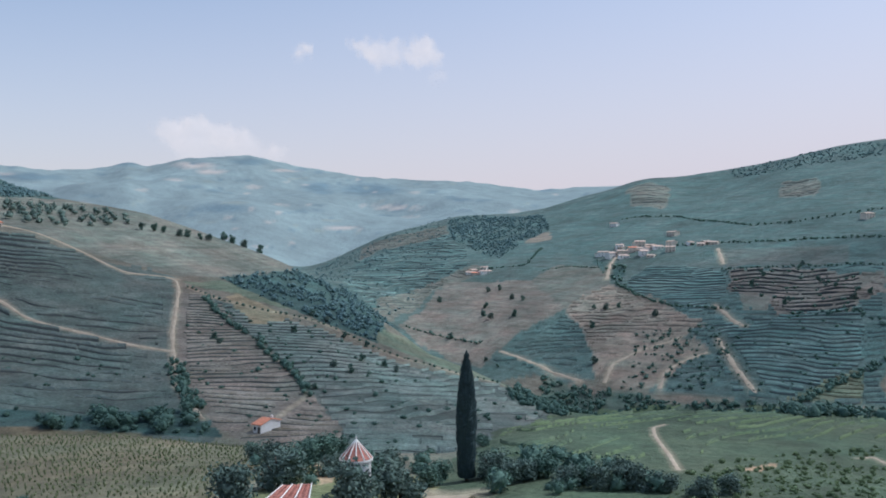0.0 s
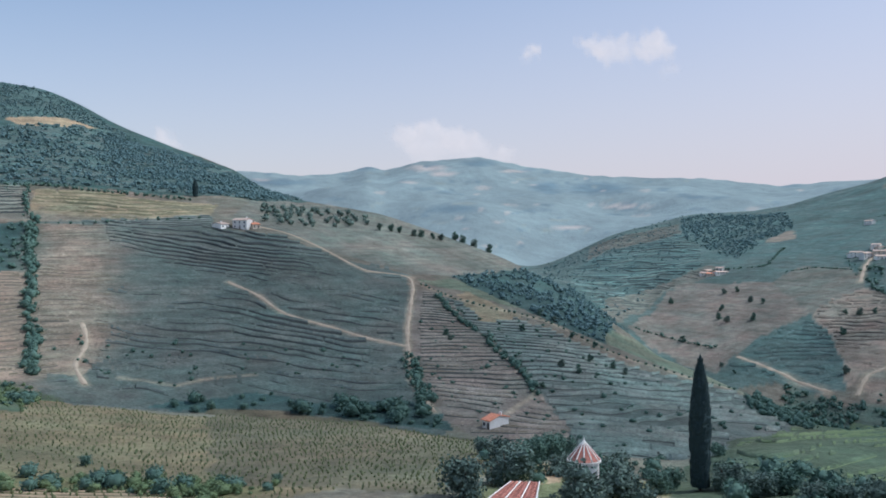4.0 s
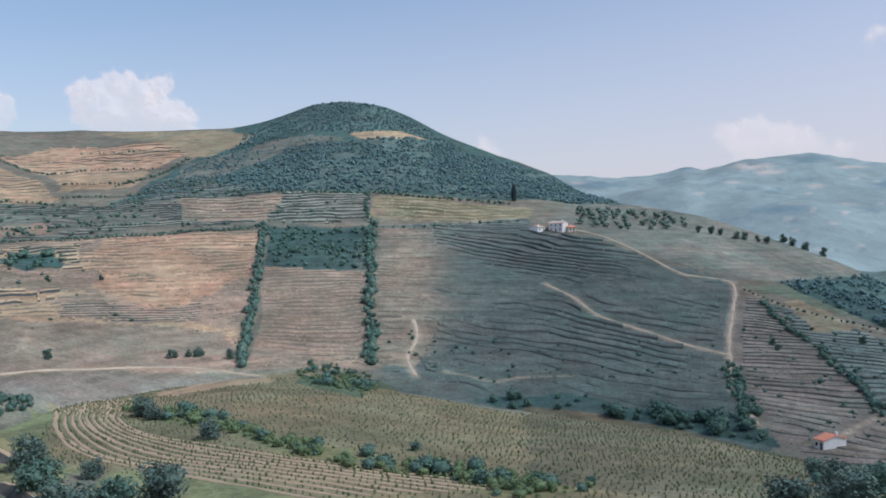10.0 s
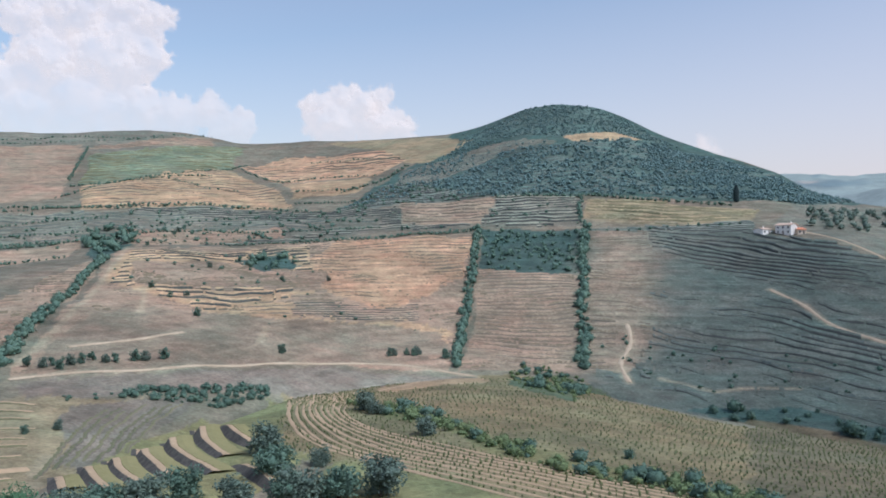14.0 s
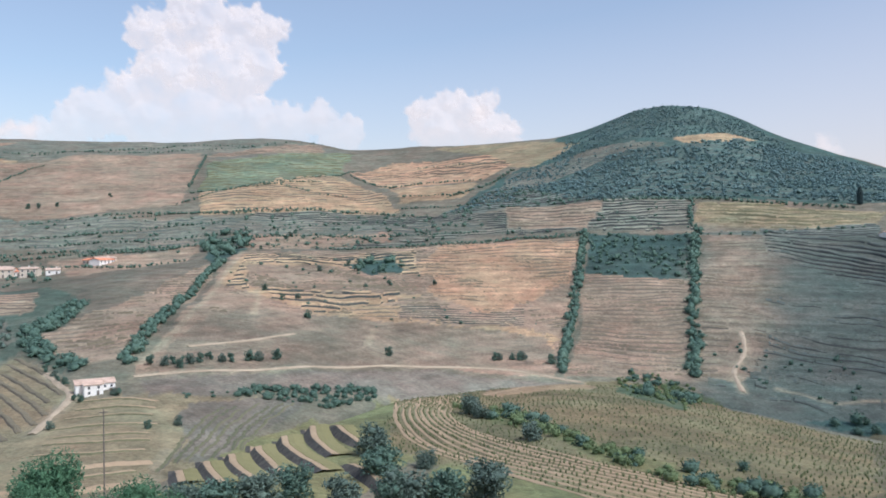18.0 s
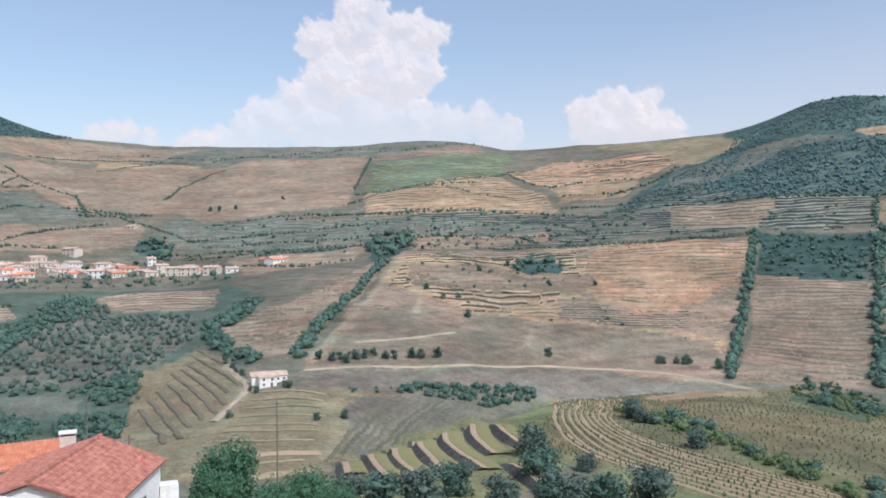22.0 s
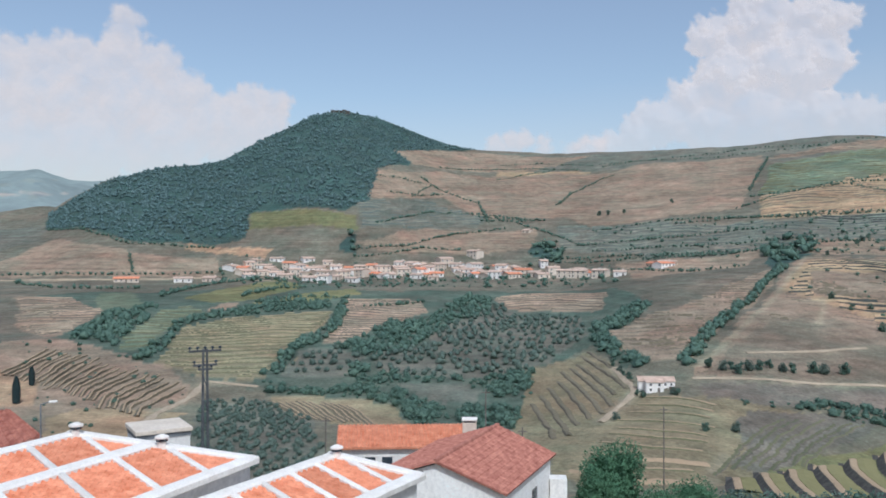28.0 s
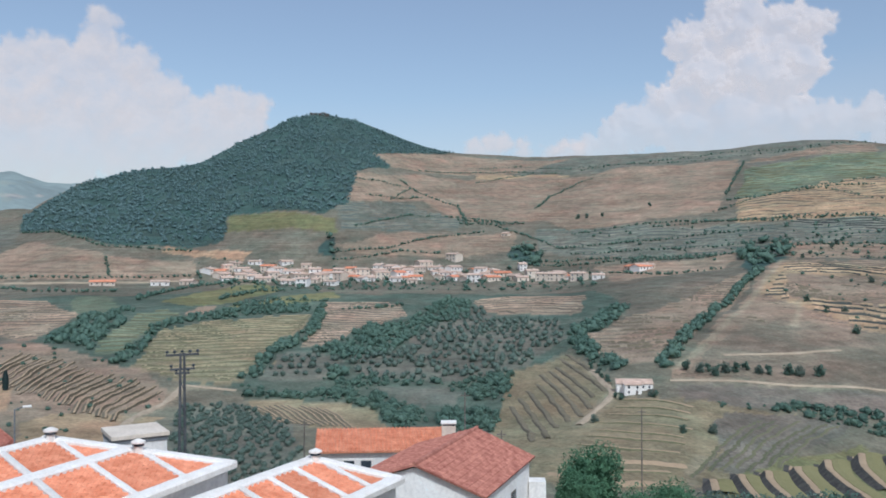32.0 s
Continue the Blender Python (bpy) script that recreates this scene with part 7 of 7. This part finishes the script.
village_house(-631, -175, 8.7, 1)
village_house(-637, -125, 7.8, 2)
village_house(-625, -90, 7.6, 1)
village_house(-653, -60, 7.8, 1)
village_house(-644, -186, 8.9, 1)
village_house(-587, 113, 13.5, 1, 'bright orange')
village_house(-633, -26, 11.4, 2)
village_house(-638, -18, 11.8, 1)
village_house(-624, -18, 7.3, 1)
village_house(-626, 41, 7.3, 1)
village_house(-625, -194, 8.6, 1)
village_house(-624, -153, 7.7, 2)
village_house(-645, -76, 12.8, 1)
village_house(-636, -142, 12.9, 1)
village_house(-626, -117, 10.0, 2)
village_house(-647, -25, 12.7, 1)
village_house(-589, 63, 7.9, 1)
village_house(-626, -82, 8.3, 1)
village_house(-635, -115, 6.9, 2)
village_house(-645, -2, 9.0, 1)
village_house(-643, -66, 9.8, 2)
village_house(-634, -151, 12.6, 2)
village_house(-639, -100, 10.2, 1)
village_house(-637, -97, 6.9, 1)
village_house(-631, -2, 12.3, 1)
village_house(-604, 10, 11.7, 1)
village_house(-626, -55, 8.1, 1)
village_house(-622, -167, 11.6, 1)
village_house(-613, -184, 7.3, 1)
village_house(-642, -57, 7.7, 1)
village_house(-616, 55, 8.4, 1)
village_house(-631, -113, 10.5, 2)
village_house(-609, -7, 7.4, 1)
village_house(-623, -175, 12.4, 1)
village_house(-631, -133, 11.8, 1)
village_house(-647, -18, 12.8, 2)
village_house(-621, -188, 11.9, 1)
village_house(-602, 68, 7.2, 1)
village_house(-628, -169, 7.8, 1)
village_house(-637, -118, 12.9, 1)
# the hamlet and farms across the valley
village_house(236, 1183, 14.4, 2)
village_house(185, 987, 16.0, 2)
village_house(194, 968, 15.7, 2)
village_house(203, 951, 12.9, 1)
village_house(224, 975, 13.3, 1)
village_house(235, 965, 11.9, 1)
village_house(257, 969, 9.3, 2)
village_house(276, 1033, 11.4, 2)
village_house(283, 934, 10.4, 1)
village_house(295, 930, 9.1, 1)
village_house(41, 992, 14.5, 1)
village_house(51, 993, 11.9, 1)
village_house(32, 1000, 9.3, 1)
village_house(451, 898, 14.7, 2)
village_house(217, 975, 10.6, 1)
village_house(244, 960, 10.5, 1)
village_house(249, 932, 10.2, 2)
village_house(207, 1004, 10.7, 1)
village_house(186, 991, 10.9, 1)
village_house(225, 959, 9.6, 1)
village_house(217, 974, 10.9, 2)
village_house(204, 968, 12.0, 2)
village_house(231, 998, 9.8, 2)
village_house(234, 968, 10.5, 2)
village_house(226, 928, 9.3, 1)
village_house(231, 1000, 11.2, 1)
village_house(208, 1004, 9.7, 2)
village_house(223, 942, 9.5, 2)
village_house(278, 950, 9.2, 1)
village_house(294, 939, 11.8, 1)
village_house(38, 1009, 9.4, 1)
village_house(48, 1012, 8.1, 1)
village_house(-270, 475, 8.0, 1)
village_house(-262, 479, 9.4, 2)
village_house(-253, 484, 4.4, 1)
village_house(-60, 273, 2.9, 1, 'bright orange')
farmhouse(-237, 42, 6.4, 3)
# near buildings
patio_roof((-39.7, -20.5, 51.2), (-39.0, -11.7, 50.3), (-32.5, -13.9, 50.3), 5, (4.65, 4.89, -0.65))
patio_roof((-42.5, -8.4, 49.7), (-41.2, -4.1, 49.1), (-37.3, -5.9, 49.1), 3, (4.65, 4.89, -0.65))
gable_house((-50.3, -3.8, 47.6), (-60.4, -0.4, 47.6), (-50.7, 0.4, 45.6), (-60.5, 3.7, 45.6))
long_house((-64.8, -12.7, 44.8), (-66.0, -2.1, 44.6), (-68.7, -13.3, 45.8))
chimney(-61.0, -2.3, 46.9)
corner_roof((-50.0, -33.2, 50.0), (-49.8, -29.8, 50.4), (-46.3, -25.8, 49.6), (-43.3, -28.8, 48.7))
tank_house((-53.6, -22.1, 48.9), 3.5)
pylon((-70.7, -25.1, 51.8))
lamp_post((-45.4, -25.4, 51.6))
pole((-70.0, -1.3, 48.8))
pole((-70.5, -14.7, 46.2))
pole((-62.0, 1.5, 47.3))
pole((-78.6, 14.7, 46.0))
# garden below: cypress, pavilion, hut
cypress(2.9, 105.0, 16.4, 2.5)
cypress(-211.4, -124.8, 7.2, 2.0)
cypress(-233.9, -133.5, 5.7, 1.6)
cypress(-332.4, 543.9, 13, 4)
pavilion((-9.7, 94.5, 36.6))
garden_roof((-16.4, 86.5, 33.8), (-13.5, 87.0, 33.6), (-12.9, 79.0, 34.0), (-18.6, 79.9, 34.0))
passing_cloud([(-333, 446), (-274, 482), (-211, 478), (-147, 471), (-116, 479), (-50, 524), (31, 401), (155, 739), (283, 826), (415, 798), (330, 520), (230, 330), (120, 150), (75, 112), (48, 104), (34, 128), (22, 165), (-25, 175), (-70, 180), (-110, 205), (-188, 256), (-212, 264), (-242, 328)], 560)
hilltop_ruin(-1118, -213)
# single trees and bushes near by
round_tree(-19.5, 100.7, 6.0)
round_tree(-22.5, 91.2, 5.2)
round_tree(-9.5, 88.1, 5.7)
round_tree(-19.1, 114.7, 4.9)
round_tree(-14.9, 112.0, 3.9)
round_tree(-8.8, 106.7, 4.0)
round_tree(-2.0, 101.8, 3.2)
round_tree(-7.1, 113.2, 3.6)
round_tree(-23.5, 115.9, 4.1)
round_tree(-4.6, 92.1, 5.6)
round_tree(-18.1, 126.8, 4.4)
round_tree(-20.4, 128.1, 3.4)
round_tree(-16.4, 129.6, 3.8)
round_tree(-0.3, 107.4, 2.9)
round_tree(6.0, 104.6, 3.6)
round_tree(7.7, 99.2, 3.2)
round_tree(9.7, 99.7, 3.2)
round_tree(12.2, 100.7, 3.0)
round_tree(13.7, 95.0, 3.3)
round_tree(16.1, 96.1, 2.8)
round_tree(17.3, 93.6, 3.3)
round_tree(20.0, 94.7, 3.9)
round_tree(21.6, 93.5, 3.6)
round_tree(6.5, 136.5, 2.5)
round_tree(-27.9, 125.2, 2.7)
round_tree(24.4, 92.2, 2.5)
round_tree(27.3, 89.4, 3.0)
round_tree(30.8, 90.9, 2.5)
round_tree(-113.3, 59.3, 5.1)
round_tree(-97.9, 52.5, 5.3)
round_tree(-102.2, 61.8, 2.9)
round_tree(-93.8, 38.5, 4.6)
round_tree(-89.1, 32.5, 4.8)
round_tree(-89.2, 28.0, 4.5)
round_tree(-90.8, 24.7, 4.2)
round_tree(-85.8, 54.4, 4.9)
round_tree(-86.8, 41.4, 4.3)
round_tree(-86.2, 47.7, 3.9)
round_tree(-111.7, 88.4, 3.8)
round_tree(-83.8, 59.1, 5.4)
round_tree(-85.8, 49.3, 5.3)
round_tree(-48.1, 96.7, 1.3)
round_tree(-80.6, 102.3, 1.6)
round_tree(-141.6, 96.0, 4.1)
round_tree(-136.6, 95.6, 3.5)
green_tree(-65.4, 9.1, 5.0, 10.8)
green_tree(-62.5, 13.9, 3.8, 7.9)
green_tree(-62.6, 6.9, 4.0, 8.7)
green_tree(-61.1, 10.7, 4.3, 7.5)
green_tree(-58.1, 15.0, 3.4, 6.7)
# dry-stone terrace walls at the tip of the bay
terrace_wall([(-166.5, 44.1), (-121.6, 32.4), (-112.9, 30.4)])
terrace_wall([(-172.4, 51.0), (-122.2, 36.5), (-112.1, 34.7), (-106.8, 34.2)])
terrace_wall([(-176.2, 56.8), (-121.2, 40.1), (-113.8, 38.8), (-108.6, 38.5)])
terrace_wall([(-184.8, 65.8), (-127.7, 46.4), (-117.1, 44.3), (-108.2, 42.5)])
terrace_wall([(-188.9, 73.7), (-128.5, 51.1), (-118.1, 49.2), (-106.4, 48.1)])
terrace_wall([(-198.5, 84.9), (-131.3, 57.3), (-121.6, 55.0), (-116.3, 54.2)])
terrace_wall([(-141.8, 66.2), (-131.0, 62.5), (-123.7, 61.0), (-120.1, 60.8)])
terrace_wall([(-109.3, 53.0), (-102.1, 51.6), (-95.9, 50.5), (-90.5, 49.6)])
# terraces round the knolls below the village and the farm
terrace_lines([(-247, -151), (-260, -153), (-275, -157), (-293, -160)], [(-200, -88), (-215, -94), (-230, -95), (-244, -95), (-256, -96)], 22, 0.7, 1.3, 1, SCRUB_BANK, LEDGE_EARTH)
terrace_lines([(-246, -68), (-233, -60), (-217, -50)], [(-242, -46), (-230, -38), (-210, -31)], 12, 0.4, 1.1, 1, SCRUB_BANK, LEDGE_EARTH)
terrace_lines([(-240, 7), (-221, 9), (-204, 11), (-188, 11)], [(-313, 30), (-283, 34), (-258, 37), (-246, 38)], 9, 0.5, 1.6, -1, BANK, DRY_VINE)
terrace_lines([(-236, 36), (-229, 47), (-219, 55)], [(-163, 13), (-156, 24), (-161, 38)], 10, 0.4, 2.0, -1, GRASS_BANK, LEDGE_EARTH)
terrace_lines([(-165, 40), (-198, 57), (-215, 69)], [(-179, 60), (-204, 77), (-222, 92)], 7, 0.25, 1.0, 1, BANK, GRASS_BANK)
ledge([(-228.2, 128.4), (-139.2, 77.4), (-120.1, 70.7), (-105.4, 70.4), (-86.0, 69.9)])
ledge([(-165.3, 98.8), (-144.6, 85.2), (-123.0, 78.0), (-104.0, 76.1), (-87.0, 74.5)])
ledge([(-168.4, 106.9), (-150.1, 93.9), (-128.8, 86.1), (-107.9, 82.2), (-88.4, 79.8)])
ledge([(-170.7, 112.7), (-153.2, 99.5)])
ledge([(-170.4, 119.4), (-174.8, 131.6), (-228.4, 206.6)])


# trees that stand singly in the plots
for k, (x, y, h) in enumerate(TREE_SPOTS):
    s = h * (0.8 + 0.35 * TREE_RND.random())
    plant("small_dark" if k % 3 else "small_olive", x, y, s, s, "small dark tree standing alone in a plot", "tree", "single trees in the plots", TREE_RND)

# ---- vines of the near bay: each a small bush, in rows along the curve of the bay ----
NOSE_OUTER = [(-171, 109), (-164, 96), (-154, 86), (-141, 78), (-124, 70), (-114, 68), (-106, 69), (-93, 69), (-79, 69), (-67, 69)]
NOSE_INNER = [(-161, 110), (-153, 101), (-142, 92), (-132, 88), (-122, 86), (-109, 86), (-92, 85), (-78, 87), (-64, 90), (-48, 94)]


def bay_vines():
    """Vines of the bay: nested rows round its nose, and rows that follow its crest."""
    vr = np.random.RandomState(8)
    R, Z = knots(AZ_VIEW)
    r2 = R[4]
    X, Y = [], []
    outer, inner = along(NOSE_OUTER, 140), along(NOSE_INNER, 140)
    nose = [tuple(p) for p in outer] + [tuple(p) for p in inner[::-1]]
    for k in range(10):
        p = outer + (inner - outer) * (k + 0.3) / 10
        V, F = ribbon([tuple(q) for q in p[::4]], 0.55, 0.12, 1.5)
        tagged(new("ledge_path", mesh_from("ledge_path", V, F, [LEDGE_EARTH])), "pale earth edge of a vine terrace", "path", kind="structure")
        p = outer + (inner - outer) * (k + 0.62) / 10
        d = np.concatenate([[0], np.cumsum(np.hypot(*np.diff(p, axis=0).T))])
        q = np.arange(0, d[-1], 1.05)
        q = q[vr.rand(len(q)) > 0.15]
        X.append(np.interp(q, d, p[:, 0]) + 0.3 * (vr.rand(len(q)) - .5))
        Y.append(np.interp(q, d, p[:, 1]) + 0.3 * (vr.rand(len(q)) - .5))
    for f in np.arange(0.36, 0.985, 0.0115):
        r = r2 * f
        step = np.hypot(np.diff(r), r[:-1] * math.radians(0.16))
        d = np.concatenate([[0], np.cumsum(step)])
        q = np.arange(vr.rand(), d[-1], 1.2)
        q = q + 0.45 * vr.rand(len(q))
        a = np.interp(q, d, AZ_VIEW)
        rr = np.interp(a, AZ_VIEW, r) + 0.5 * (vr.rand(len(q)) - .5)
        col = np.clip(((a + 32) / .16).astype(int), 0, NV - 1)
        i = np.array([np.searchsorted(FINE_R[:, c], v) for c, v in zip(col, rr)])
        kind = PLOT[np.clip(i, 0, PLOT.shape[0] - 1), col]
        x, y = -rr * np.sin(np.radians(a)), rr * np.cos(np.radians(a))
        ok = ((kind == PLOT_OF["bay"]) | (kind == PLOT_OF["bay_painted_shade"])) & (vr.rand(len(q)) > 0.2) & ~inside(nose, x, y)
        X.append(x[ok])
        Y.append(y[ok])
    x, y = np.concatenate(X), np.concatenate(Y)
    z = ground_z(x, y)
    n = len(x)
    w, h = 0.10 + 0.16 * vr.rand(n), 0.25 + 0.5 * vr.rand(n)
    corner = np.array([(1, 0, .45), (0, 1, .55), (-1, 0, .45), (0, -1, .55), (0, 0, 1), (0, 0, -.05)])
    ang = vr.rand(n) * 6.283
    c, s = np.cos(ang)[:, None], np.sin(ang)[:, None]
    jx, jy = corner[None, :, 0] * w[:, None] * (0.7 + .6 * vr.rand(n, 6)), corner[None, :, 1] * w[:, None] * (0.7 + .6 * vr.rand(n, 6))
    V = np.stack([x[:, None] + jx * c - jy * s, y[:, None] + jx * s + jy * c, z[:, None] + corner[None, :, 2] * h[:, None]], -1).reshape(-1, 3)
    tri = np.array([(0, 1, 4), (1, 2, 4), (2, 3, 4), (3, 0, 4), (1, 0, 5), (2, 1, 5), (3, 2, 5), (0, 3, 5)])
    F = (tri[None] + 6 * np.arange(n)[:, None, None]).reshape(-1, 3)
    ob = new("vines", mesh_from("vines", V, F, [BAY_VINE], smooth=False))
    tagged(ob, "young vines in curving rows on dry earth", "vineyard", kind="stuff")


bay_vines()
